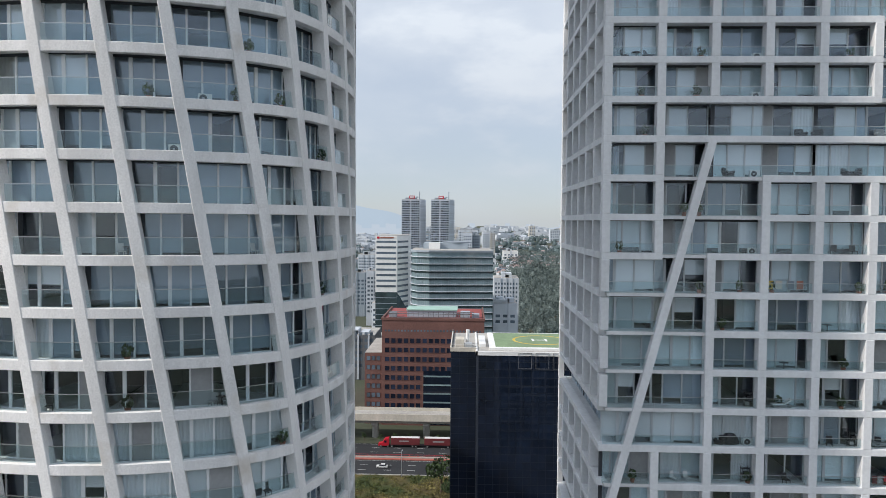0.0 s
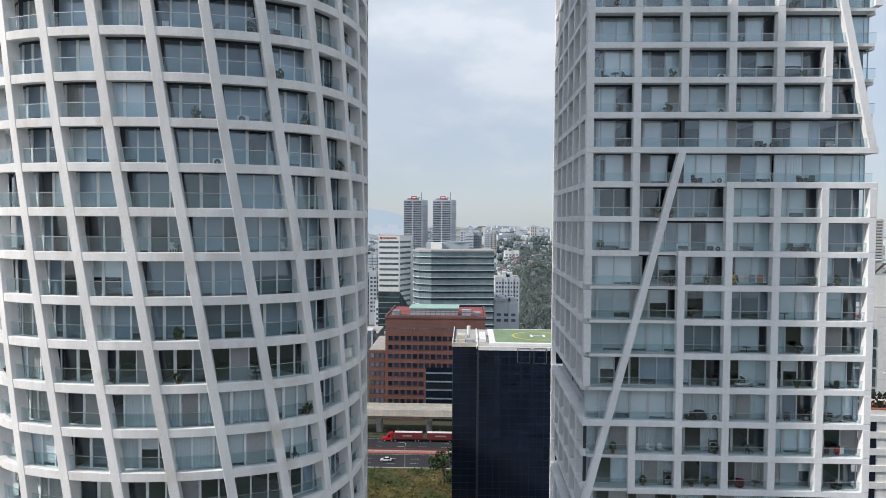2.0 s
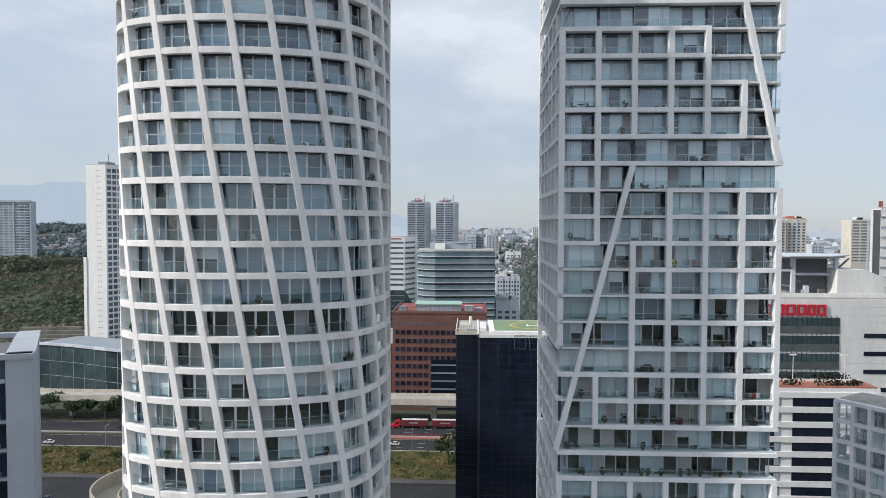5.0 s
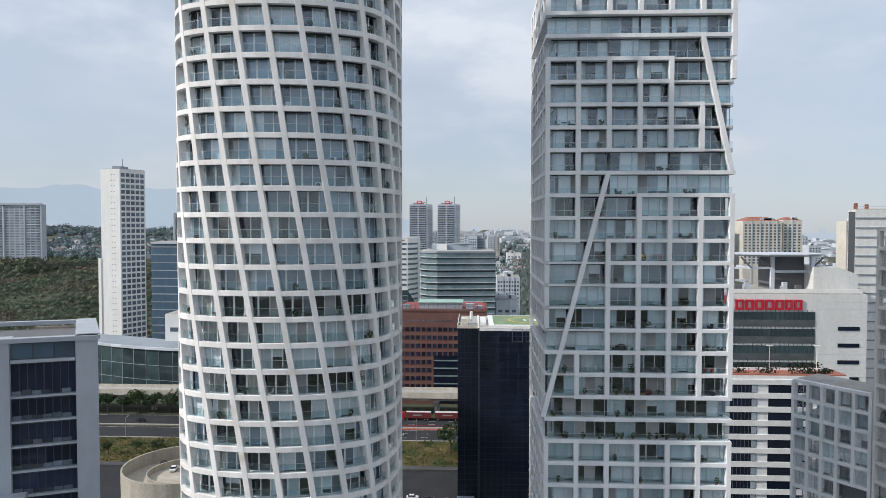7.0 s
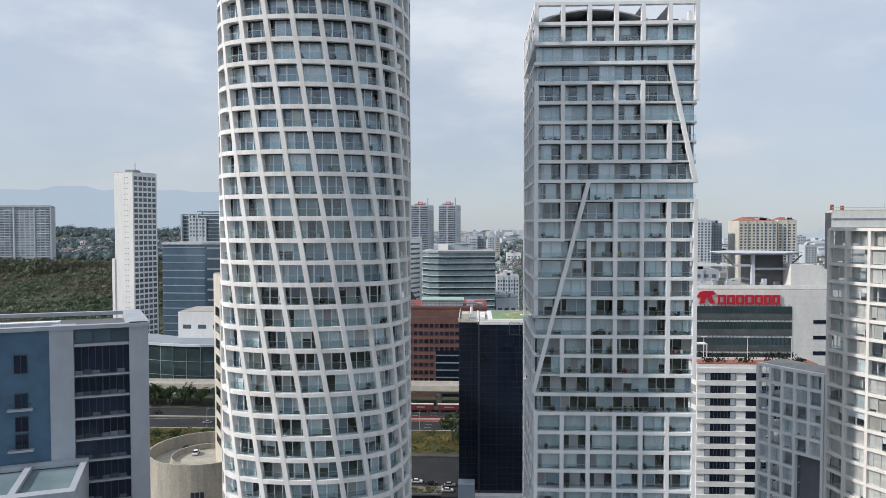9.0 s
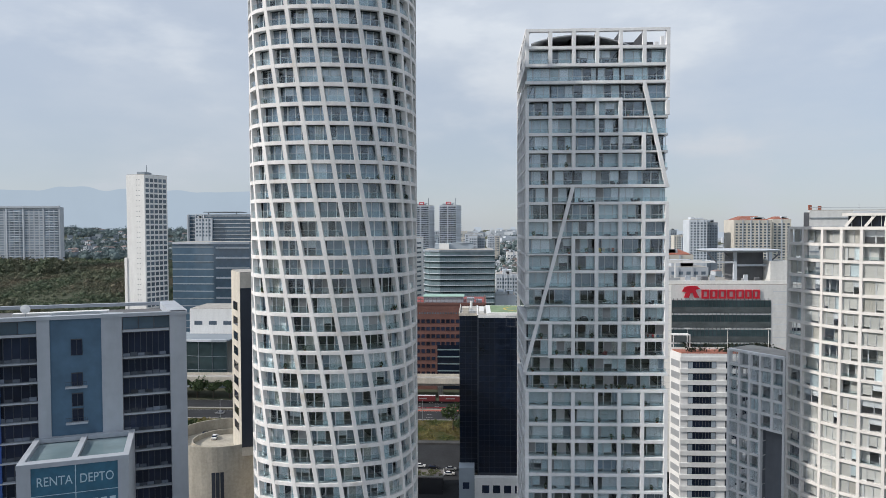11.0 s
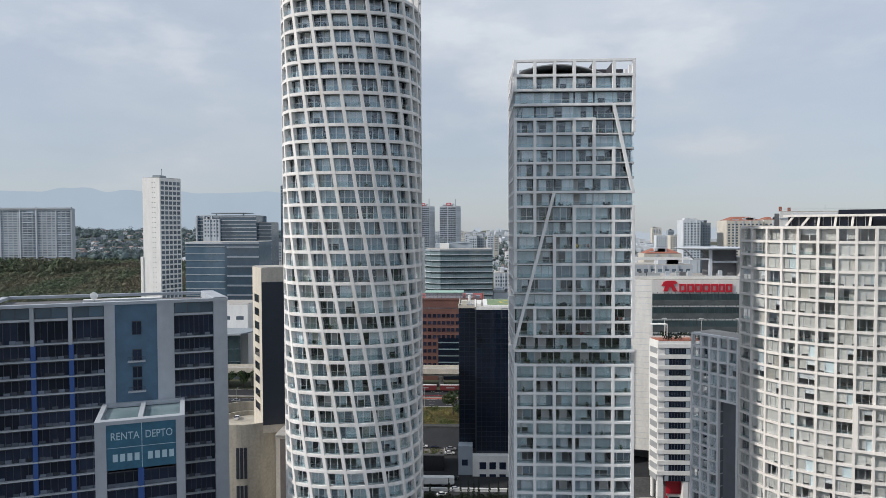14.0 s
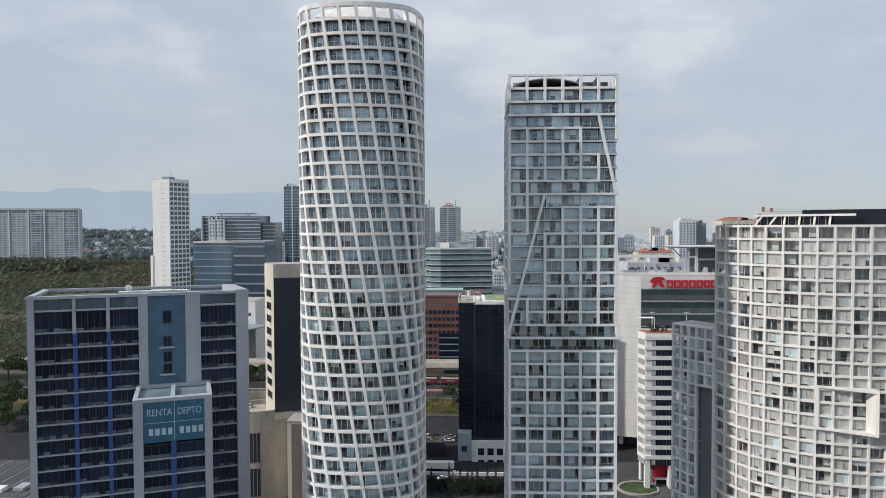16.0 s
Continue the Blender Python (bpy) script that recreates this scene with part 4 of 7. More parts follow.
BIGC = [(72.2, 81.8), (73.3, 77.2), (75.1, 72.5), (77.2, 68.8), (79.8, 66.0), (83.1, 63.0), (86.4, 60.6), (89.8, 58.7), (93.5, 57.2), (97.4, 56.0), (101.3, 55.0), (105.3, 54.4), (109.3, 54.2), (113.2, 54.6)]
LOWC = [(63.8, 95.0), (65.5, 92.6), (67.0, 90.2), (68.6, 87.8), (70.4, 85.4), (72.1, 83.0)]
# Sun warmth is in this block's colours; the shaded wing takes cooler precast.
big = grid_block("apartment_block", "broad curved white apartment block with a deep square window grid", BIGC, 94.7, 26, 3.45, 0, "EE EE EEE EP EEE DDD EDE EEE HH CE EEP EEE DDE EE EEH EEE EH EED DDD EE EEE EC DE".split(), wall=CREAMGRID)
low = grid_block("apartment_block", "lower curved grid wing with a tall open gateway", LOWC, 64.9, 17, 3.45, 0, "PP WP WW DD PD DD WH WW DDP".split(), gate=(3, 5, 47.65), wall=PRECAST)


# ---- roads ----
def strip(name, label, y0, y1, z0, z1, material, x0=-420, x1=420, category="road"):
    return solid(name, Geo().box(x0, x1, y0, y1, z0, z1), material, label, category, kind="structure")


strip("road", "grey asphalt expressway lanes", 262.5, 279.5, -0.3, 0.02, ASPHALT)
strip("road_far", "grey asphalt expressway lanes on the far side", 283.5, 300.0, -0.3, 0.02, ASPHALT)
strip("median", "red paved median strip between the lanes", 279.5, 283.5, -0.3, 0.35, MEDIANRED, -84, 420, category="median")
strip("median_planted", "dark planted median strip", 279.5, 283.5, -0.3, 0.35, GROUND, -420, -84, category="median")
strip("median_kerb", "pale kerb of the median", 281.0, 281.7, 0.35, 0.75, CONCRETE, category="kerb")
strip("verge", "dry grass verge below the expressway", 230.0, 262.0, -0.3, 0.25, GRASS, category="grass")
strip("verge_kerb", "pale concrete kerb along the lanes", 262.0, 262.5, -0.3, 0.45, CONCRETE, category="kerb")
sr = Geo()
srow = [(y, terrain(0, y) + 0.05) for y in (194, 201, 208, 215, 222, 226)]
sr.rings([[(-420, y, z - 0.3), (420, y, z - 0.3), (420, y, z), (-420, y, z)] for y, z in srow])
solid("service_road", sr, ASPHALT, "dark asphalt service road on a slope", "road", kind="structure")
strip("pavement", "concrete pavement beside the service road", 226.0, 230.0, -1.2, 0.18, PAVING, category="pavement")
strip("planting_strip", "dark planted strip under the viaduct", 300.0, 325.0, -0.3, 0.3, GROUND, category="grass")
dash = Geo().box(-1.6, 1.6, -0.09, 0.09, 0, 0.012).mesh("lane_mark", [LINE])
marks = thing("lane_marks", "worn white dashed lane marks on the asphalt", "road marking", kind="structure", m=pose(0, 0, 0.02))
for yy in (268.0, 273.5, 289.0, 294.5):
    for k in range(14):
        link("lane_mark", dash, marks, pose(-78 + 9.5 * k + (2 if yy > 280 else 0), yy, 0.002))
for yy in (263.4, 278.6, 284.4, 299.2):
    part("edge_line", Geo().box(-420, 420, yy - 0.07, yy + 0.07, 0.001, 0.012), LINE, marks)

# ---- viaduct ----
via = thing("viaduct", "beige concrete viaduct on stout piers beside the expressway", "viaduct", m=pose(0, 309, 0))
part("deck", Geo().box(-420, 60, -5.5, 5.5, 9.2, 10.6), CONCRETE, via)
part("parapet", Geo().box(-420, 60, -5.8, -5.45, 9.0, 12.0), BEIGE, via)
part("parapet", Geo().box(-420, 60, 5.45, 5.8, 9.0, 12.0), BEIGE, via)
part("girder", Geo().box(-420, 60, -3.6, 3.6, 7.4, 9.2), CONCRETE, via)
pier = Geo().tube(1.5, 0, 6.4, 16).box(-4, 4, -1.4, 1.4, 6.4, 7.4).mesh("pier", [CONCRETE])
for x in (-196, -163, -130, -97, -66, -40, -17.5, 12, 42):
    link("pier", pier, via, pose(x, 0, 0, 0, 0, 90))

# ---- dark glass tower with the helipad ----
DK = [(2.6, 186.0), (44.0, 186.0), (44.0, 219.0), (-4.3, 219.0), (-4.3, 190.0), (2.6, 190.0)]
dk = faced("office_tower", "black glass office tower with a helipad on its roof", "building", DK, 0, 61.0, DARKJOINT)
ox, oy = DK[0]
pane = Geo().box(0.04, 1.94, -0.07, 0.01, 0.05, 1.95).mesh("glass_panel", [DARKGLASS])
spare = []
for r in range(29):
    for c in range(20):
        m = pose(c * 2.0 + 0.5, -0.02, 1.5 + r * 2.05)
        if r >= 14:
            link("glass_panel", pane, dk, m)
        else:
            spare.append((Geo().box(0.04, 1.94, -0.07, 0.01, 0.05, 1.95), m))
    for c in range(3):
        spare.append((Geo().box(0.04, 2.2, -0.05, 0.01, 0.05, 1.95), pose(-6.8 + c * 2.25, 4 - 0.02, 1.5 + r * 2.05)))
joined(dk, "lower_glazing", spare, [DARKGLASS])
part("parapet", Geo().box(-0.2, 41.6, -0.25, 0.3, 60.6, 61.6).box(-0.2, 0.3, -0.25, 33, 60.6, 61.6), WHITE, dk)
part("parapet", Geo().box(-7.1, 0.0, 3.8, 4.2, 60.8, 61.9).box(-7.1, -6.8, 4.2, 33, 60.8, 61.9), BEIGE, dk)
part("helipad_deck", Geo().box(3.5, 41, 3.2, 29.6, 61.36, 62.0), WHITE, dk, "white edged helipad deck")
part("helipad_surface", Geo().box(5.2, 39.4, 5.0, 28.6, 62.0, 62.05), GREENPAINT, dk, "green painted helipad")
ring = Geo()
n = 48
ring.rings([[(18.3 + r * math.cos(2 * math.pi * i / n), 16.6 + r * math.sin(2 * math.pi * i / n), z) for i in range(n)] for r, z in ((7.9, 62.052), (7.9, 62.06), (7.2, 62.06), (7.2, 62.052))], closed=False)
part("landing_circle", ring, YELLOW, dk, "yellow landing circle")
hh = Geo().box(15.9, 16.6, 14.6, 18.6, 62.052, 62.062).box(19.6, 20.3, 14.6, 18.6, 62.052, 62.062).box(16.6, 19.6, 16.2, 17.0, 62.052, 62.062)
part("landing_letter", hh, WHITE, dk, "white letter H")

for x in (11, 15.5, 20, 24.5):
    part("edge_frame", lattice([x, x + 0.12, x + 3.4, x + 3.52], [57.2, 57.3, 61.3, 61.4], -0.42, -0.32), GREYDARK, dk, "thin dark grey frame hung over the roof edge")
part("roof_plant", Geo().soft(-5.8, -3.4, 8, 13, 61.36, 63.4, 0.05), BEIGE, dk)
part("roof_plant", Geo().soft(-3.0, -1.2, 6, 8.5, 61.36, 62.6, 0.05), GREYPANEL, dk)
part("roof_plant", Geo().tube(0.5, 61.36, 65.5, 10, -2.4, 12), WHITE, dk)
part("roof_plant", Geo().soft(0.8, 2.6, 8, 22, 61.36, 62.3, 0.05), WHITE, dk)
part("roof_rail", Geo().box(-6.9, 0, 4.0, 4.06, 62.7, 62.8).box(-6.9, -6.84, 4, 30, 62.7, 62.8), WHITE, dk)

# ---- red brick office ----
BK = [(-39.7, 328), (8.0, 328), (8.0, 372), (-39.7, 372)]
bk = faced("office_building", "red brick office building with square windows and a red roof terrace", "building", BK, 0, 49.5, BRICK, REDROOF)
face_windows(bk, BK[0], BK[1], 9, 6, 4.0, 4.35, 2.0, 2.2, NAVYGLASS, 1.0, 18.6, BRICK)
face_windows(bk, BK[0], BK[1], 4, 10, 25.75, 4.35, 2.0, 2.2, NAVYGLASS, 18.6, 47.0, BRICK)
face_windows(bk, BK[0], BK[1], 1, 30, 44.2, 1.4, 0.8, 0.8, FARGLASS, 1.0, 46.5)
face_box(bk, BK[0], BK[1], 19.5, 46.5, 0.5, 26.0, 0.2, DARKGLASS, "glass_front", "dark glazed lower front")
for r in range(6):
    face_box(bk, BK[0], BK[1], 19.6, 46.4, 2.5 + 4.1 * r, 3.2 + 4.1 * r, 0.3, GREENGLASS, "spandrel")
part("roof_parapet", Geo().box(-0.3, 48, -0.3, 0.4, 49.5, 50.6).box(-0.3, 0.4, 0.4, 44, 49.5, 50.6).box(47.3, 48, 0.4, 44, 49.5, 50.6), BRICK, bk)
part("roof_canopy", Geo().box(10.5, 35, 9, 24, 53.0, 53.5), MINT, bk, "mint green roof canopy")
part("roof_canopy_post", Geo().box(11, 34.5, 9.5, 23.5, 49.9, 53.0), FARGREY, bk, "grey plant room")
part("roof_screen", lattice([v for i in range(18) for v in (2.0 + 2.4 * i, 2.18 + 2.4 * i)], [49.9, 50.2, 51.6, 51.9, 52.6, 52.8], 6.0, 6.3), GREYDARK, bk, "dark steel roof screen")
for x0, x1, y0, z1 in ((2.5, 6.0, 8, 52.2), (36.5, 41, 9, 52.6), (42, 45.5, 7, 51.8)):
    part("roof_plant", Geo().soft(x0, x1, y0, y0 + 4, 49.86, z1, 0.06), FARGREY, bk)
wing = faced("office_wing", "lower red brick office wing", "building", [(-48, 330), (-39.9, 330), (-39.9, 372), (-48, 372)], 0, 33.5, BRICK)
face_windows(wing, (-48, 330), (-39.9, 330), 7, 3, 4, 4.35, 1.7, 2.1, FARGLASS, 0.6, 7.6, BRICK)

# ---- banded glass office and the white slab beside it ----
GO = [(-39.8, 500), (-38.6, 488), (-34, 481), (-26, 478), (17.3, 483), (17.3, 525), (-39.8, 525)]
go = faced("office_building", "curved office building in bands of green glass", "building", GO, 0, 75.5, GREENGLASS)
for a, b in ((0, 1), (1, 2), (2, 3), (3, 4)):
    face_bands(go, GO[a], GO[b], [71.2 - 4.72 * k for k in range(14)], 0.4, 0.75, FARWALL, "white_band")
    face_bands(go, GO[a], GO[b], [69.9 - 4.72 * k for k in range(14)], 1.1, 0.3, HALLGLASS, "dark_band")
    face_bands(go, GO[a], GO[b], [74.6], 1.2, 0.9, FARGREY, "roof_band")
g = Geo()
for a, b in ((0, 1), (1, 2), (2, 3), (3, 4)):
    m_, w_ = along((GO[a][0] + 39.8, GO[a][1] - 500), (GO[b][0] + 39.8, GO[b][1] - 500))
    for i in range(int(w_ / 1.6)):
        for k in range(14):
            g.box(1.6 * i + 0.4, 1.6 * i + 0.52, -0.12, 0.02, 66.9 - 4.72 * k, 69.9 - 4.72 * k, 0, m_)
part("mullion", g, FARGREY, go)["kind"] = "stuff"
part("roof_house", Geo().box(8, 40, 8, 28, 75.6, 80.0), FARGREY, go)
part("roof_house", Geo().box(12, 20, 5, 7.9, 75.6, 80.4), WHITE, go, "white plant room")
part("helipad_deck", Geo().tube(11, 80.2, 80.7, 32, 32, 18), FARGREY, go)
SA = [(-68, 520), (-52, 520), (-44.9, 536), (-44.9, 560), (-68, 560)]
sa = faced("office_tower", "white office tower with dark ribbon windows", "building", SA, 0, 84.6, WHITE)
for k in range(15):
    if k > 5:
        face_box(sa, SA[0], SA[1], 0.8, 15.2, 22 + 4.1 * k, 23.5 + 4.1 * k, 0.12, FARGLASS, "ribbon_window")
    face_box(sa, SA[1], SA[2], 0.8, 16.8, 22 + 4.1 * k, 23.5 + 4.1 * k, 0.12, FARGLASS, "ribbon_window")
face_box(sa, SA[0], SA[1], 1.2, 3.0, 82.4, 84.0, 0.25, RED, "sign", "small red sign shape")
face_box(sa, SA[0], SA[1], 3.6, 13.6, 82.7, 83.6, 0.25, TERRA, "sign", "row of small reddish letter shapes")
face_box(sa, SA[0], SA[1], 0.1, 16.0, 1, 43.0, 0.3, HALLGLASS, "glass_base", "blue glass base")
m_, w_ = along((16, 0), (23.1, 16))
part("glass_wedge", Geo().rings([[(0.05, y, 1), (w_ - 0.1, y, 1), (w_ - 0.1, y, 27), (0.05, y, 42.8)] for y in (-0.3, 0.02)]), HALLGLASS, sa, "slanting blue glass wedge", m_)
for k in range(7):
    face_box(sa, SA[0], SA[1], 0.1, 16.0, 14 + 4.1 * k, 14.4 + 4.1 * k, 0.36, FARGREY, "transom")

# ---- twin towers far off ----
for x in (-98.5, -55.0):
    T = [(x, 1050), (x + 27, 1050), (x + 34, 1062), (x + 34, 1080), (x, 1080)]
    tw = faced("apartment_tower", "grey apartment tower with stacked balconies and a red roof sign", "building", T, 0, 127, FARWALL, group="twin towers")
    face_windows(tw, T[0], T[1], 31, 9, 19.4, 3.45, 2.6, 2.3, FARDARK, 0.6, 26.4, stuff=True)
    slots = Geo()
    for r in range(31):
        for c in range(5):
            slots.box(1.0 + 5.3 * c, 4.4 + 5.3 * c, -1.3, 0.02, 18.3 + 3.45 * r, 19.3 + 3.45 * r)
        slots.box(0.2, 26.8, -0.5, 0.02, 17.9 + 3.45 * r, 18.25 + 3.45 * r)
    part("balcony", slots, FARWALL, tw)["kind"] = "stuff"
    face_bands(tw, T[1], T[2], [20 + 3.45 * k for k in range(31)], 1.2, 1.6, FARWALL, "balcony")
    part("roof_sign", lattice([11.0, 12.2, 17.8, 19.0], [128.6, 129.8, 131.6, 132.8], 3, 4), [RED], tw, "red roof sign")
    part("sign_frame", Geo().box(11.5, 12.2, 3.2, 3.8, 127.3, 128.6).box(17.8, 18.5, 3.2, 3.8, 127.3, 128.6), FARGREY, tw)
    part("white_strip", Geo().box(12.6, 14.2, -1.6, 0.02, 14, 126).box(0.0, 0.8, -1.4, 0.02, 14, 126), FARWALL, tw)
    part("roof_house", Geo().box(5, 22, 5, 14, 127.36, 130.0).box(21, 24, 6, 10, 130.0, 131.5), FARGREY, tw)
    part("mast", Geo().tube(0.6, 127.3, 139, 8, 26, 8), FARGREY, tw)

# ---- white tower and blue glass office ----
WT = [(-246.5, 415), (-232, 412), (-223.5, 430), (-238, 434)]
wt = faced("apartment_tower", "slim white tower with a blank side and small windows", "building", WT, 0, 132, WHITE)
face_windows(wt, WT[1], WT[2], 33, 5, 8, 3.72, 2.9, 2.5, FARGLASS, 0.5, 19.3, WHITE)
face_windows(wt, WT[0], WT[1], 33, 2, 9.2, 3.72, 0.8, 0.45, FARGLASS, 7.5, 11.5, stuff=True)
part("roof_plant", Geo().box(6, 12, 4, 14, 132, 134.5).tube(0.25, 134, 139, 6, 14, 2), FARGREY, wt)
face_box(wt, WT[0], WT[1], -2.2, 0.0, 0, 73, 0.6, WHITE, "stair_shaft", back=6)
G2 = [(-229, 450), (-168, 446), (-168, 480), (-229, 480)]
g2 = faced("office_building", "blue glass office building with pale floor bands", "building", G2, 0, 83, BLUEGLASS)
face_bands(g2, G2[0], G2[1], [12 + 5.6 * k for k in range(13)], 0.7, 0.25, FARGREY, "floor_band", 0, 33)
face_bands(g2, G2[0], G2[1], [10 + 7.6 * k for k in range(10)], 1.3, 1.2, FARWALL, "balcony_band", 35, 61)
face_bands(g2, G2[0], G2[1], [81.8], 1.5, 0.8, FARWALL, "roof_band")

# ---- blue and grey rental block ----
BP, BQ = (-105.2, 41.3), (-57.4, 61.1)
BU = (Vector(BQ) - Vector(BP)).normalized()
BN = Vector((-BU.y, BU.x))
BLEN = (Vector(BQ) - Vector(BP)).length


bl = thing("office_block", "grey and blue office block with dark glazed bays", "building", m=pose(BP[0], BP[1], 0, 0, 0, math.degrees(math.atan2(BU.y, BU.x))))
part("wall", Geo().prism([(0.3, 0.5), (BLEN - 0.3, 0.5), (48.7, 20.3), (0.3, 23.9)], -13, 74.45), PIERGREY, bl)
part("pier", Geo().box(0, 1.5, -0.5, 2, 0, 78.3), PIERGREY, bl)
part("pier", Geo().prism([(48.6, -0.5), (BLEN, -0.5), (49.0, 20.5), (46.0, 20.7)], -13.5, 78.3), PIERGREY, bl)
part("pier", Geo().box(24.8, 27, -0.6, 3, 0, 78.2), PIERGREY, bl)
part("pier", Geo().box(36, 39.7, -0.6, 3, 0, 78.2), PIERGREY, bl)
part("blue_front", Geo().box(27, 36, -0.35, 3, 40, 78.0), BLUEPANEL, bl, "blue metal panel front")
part("roof_beam", Geo().box(-0.3, BLEN + 0.2, -0.8, 0.7, 77.6, 78.3).box(-0.3, 1.2, 0.7, 24, 77.6, 78.3).prism([(BLEN - 3, 0.7), (BLEN + 0.2, 0.7), (49.2, 20.8), (46.2, 20.8)], 77.6, 78.4).prism([(-0.3, 22.8), (46.1, 19.5), (46.1, 20.7), (-0.3, 24)], 77.6, 78.3), PIERGREY, bl)
part("roof", Geo().prism([(0.5, 1.2), (BLEN - 3.1, 1.2), (46.0, 19.4), (0.5, 22.7)], 76.6, 76.9), GREYDARK, bl, "dark flat roof")
part("roof_edge", Geo().box(0.5, 24.7, 0.75, 1.15, 74.46, 76.55), GREYDARK, bl)
for x0, x1, k in ((1.6, 9.7, 3), (10.7, 17.3, 2), (18.3, 24.7, 2), (39.8, 48.5, 3)):
    for i in range(k):
        ww = (x1 - x0) / k
        put_window(bl, pose(x0 + i * ww, 0.2, 75.0), ww, 2.55, "D", FRAMED, BLUEGLASS)
    part("terrace_band", Geo().box(x0, x1, -0.4, 0.7, 74.5, 74.98), PIERGREY, bl)
part("roof_skylight", Geo().box(20, 37, 3.5, 5.0, 76.95, 78.4).box(20, 37, 3.3, 5.2, 78.4, 78.6), WHITE, bl)
dish = Geo()
dish.rings([[(0.9 * r * math.cos(2 * math.pi * i / 16), 0.25 * (r - 1) ** 1, 0.9 * r * math.sin(2 * math.pi * i / 16)) for i in range(16)] for r in (1.0, 0.6, 0.15)])
part("satellite_dish", dish, WHITE, bl, "white satellite dish", pose(22.5, 2.2, 79.6, -20, 0, 25))
part("dish_mast", Geo().tube(0.08, 76.9, 79.5, 8, 22.5, 2.3), PIERGREY, bl)
rv = random.Random(5)
frosted = Geo()
for x0, x1 in ((1.5, 24.8), (39.7, 48.6)):
    for k in range(19):
        z = 69.4 - 3.78 * k
        n = max(2, round((x1 - x0) / 5.8))
        ww = (x1 - x0) / n
        for c in range(n):
            put_window(bl, pose(x0 + c * ww, 0.42, z + 0.1), ww, 4.95 if k == 0 else 3.3, "DDDD", FRAMED, NAVYGLASS)
        part("spandrel", Geo().box(x0, x1, -0.35, 0.4, z - 0.22, z + 0.03), PIERGREY, bl)
        x = x0 + 0.1
        while x < x1 - 1.3:
            if rv.random() < 0.8:
                frosted.box(x, x + 1.25, 0.30, 0.34, z + 0.14, z + rv.choice((0.75, 0.8, 0.95)))
            x += 1.35
for x in (9.8, 17.4):
    part("blue_strip", Geo().box(x, x + 1.0, -0.12, 0.36, 0, 69.0), BLUEBRIGHT, bl, "bright blue upright strip")
    part("post", Geo().box(x, x + 0.8, -0.4, 0.6, 69.0, 78.0), PIERGREY, bl)
for z in (70.5, 64.5, 60.5, 57.5):
    put_window(bl, pose(30.6, -0.42, z), 2.0, 3.2 if z > 70 else 2.6, "DD", FRAMED, NAVYGLASS)
    if z in (64.5, 57.5):
        bal = part("balcony", Geo().box(29.6, 33.4, -1.4, -0.36, z - 0.35, z), PIERGREY, bl)
        part("balcony_rail", Geo().box(29.6, 33.4, -1.38, -1.33, z + 0.9, z + 0.96), FRAMED, bal)
        for i in range(13):
            part("rail_bar", Geo().box(29.62 + 0.31 * i, 29.66 + 0.31 * i, -1.37, -1.34, z, z + 0.9), FRAMED, bal)
# projecting bay with the banner
part("bay_pier", Geo().box(24.24, 26.4, -17.46, -15.5, 0, 54.19).box(40, 41.76, -17.46, -15.5, 0, 54.19), PIERGREY, bl)
part("bay_side", Geo().box(24.24, 25.2, -15.49, -0.62, 0, 54.19).box(40.8, 41.76, -15.49, -0.62, 0, 54.19), PIERGREY, bl)
part("bay_roof", Geo().box(25.2, 40.8, -15.55, -2.02, 53.9, 54.1), GREENGLASS, bl, "pale green glass roof")
part("bay_roof_beam", Geo().box(24.2, 41.8, -17.5, -15.6, 54.2, 55).box(32.4, 33.4, -15.59, -2.01, 54.3, 54.98).box(24.2, 41.8, -2, -0.62, 54.2, 55).box(24.2, 25.2, -15.59, -2.01, 54.2, 54.99).box(40.8, 41.8, -15.59, -2.01, 54.2, 54.99), PIERGREY, bl)
part("banner", Geo().box(26.4, 40, -17.3, -17.1, 44.6, 54.18), BANNER, bl, "blue rental banner with pale lettering")
def lettering(parent, text, x0, z0, height, width, y, material, name="letter", label=""):
    cu = bpy.data.curves.new(name, "FONT")
    cu.body, cu.size, cu.extrude, cu.align_x = text, height * 1.38, 0.03, "LEFT"
    ob = new(name, cu)
    deps = bpy.context.evaluated_depsgraph_get()
    me = bpy.data.meshes.new_from_object(ob.evaluated_get(deps))
    bpy.data.objects.remove(ob)
    xs = [v.co.x for v in me.vertices]
    k = width / (max(xs) - min(xs))
    me.transform(Matrix.Translation((x0, y, z0)) @ Matrix.Rotation(radians(90), 4, "X") @ Matrix.Diagonal((k, 1, 1, 1)) @ Matrix.Translation((-min(xs), 0, 0)))
    me.materials.clear()
    me.materials.append(material)
    return link(name, me, parent, None, label)


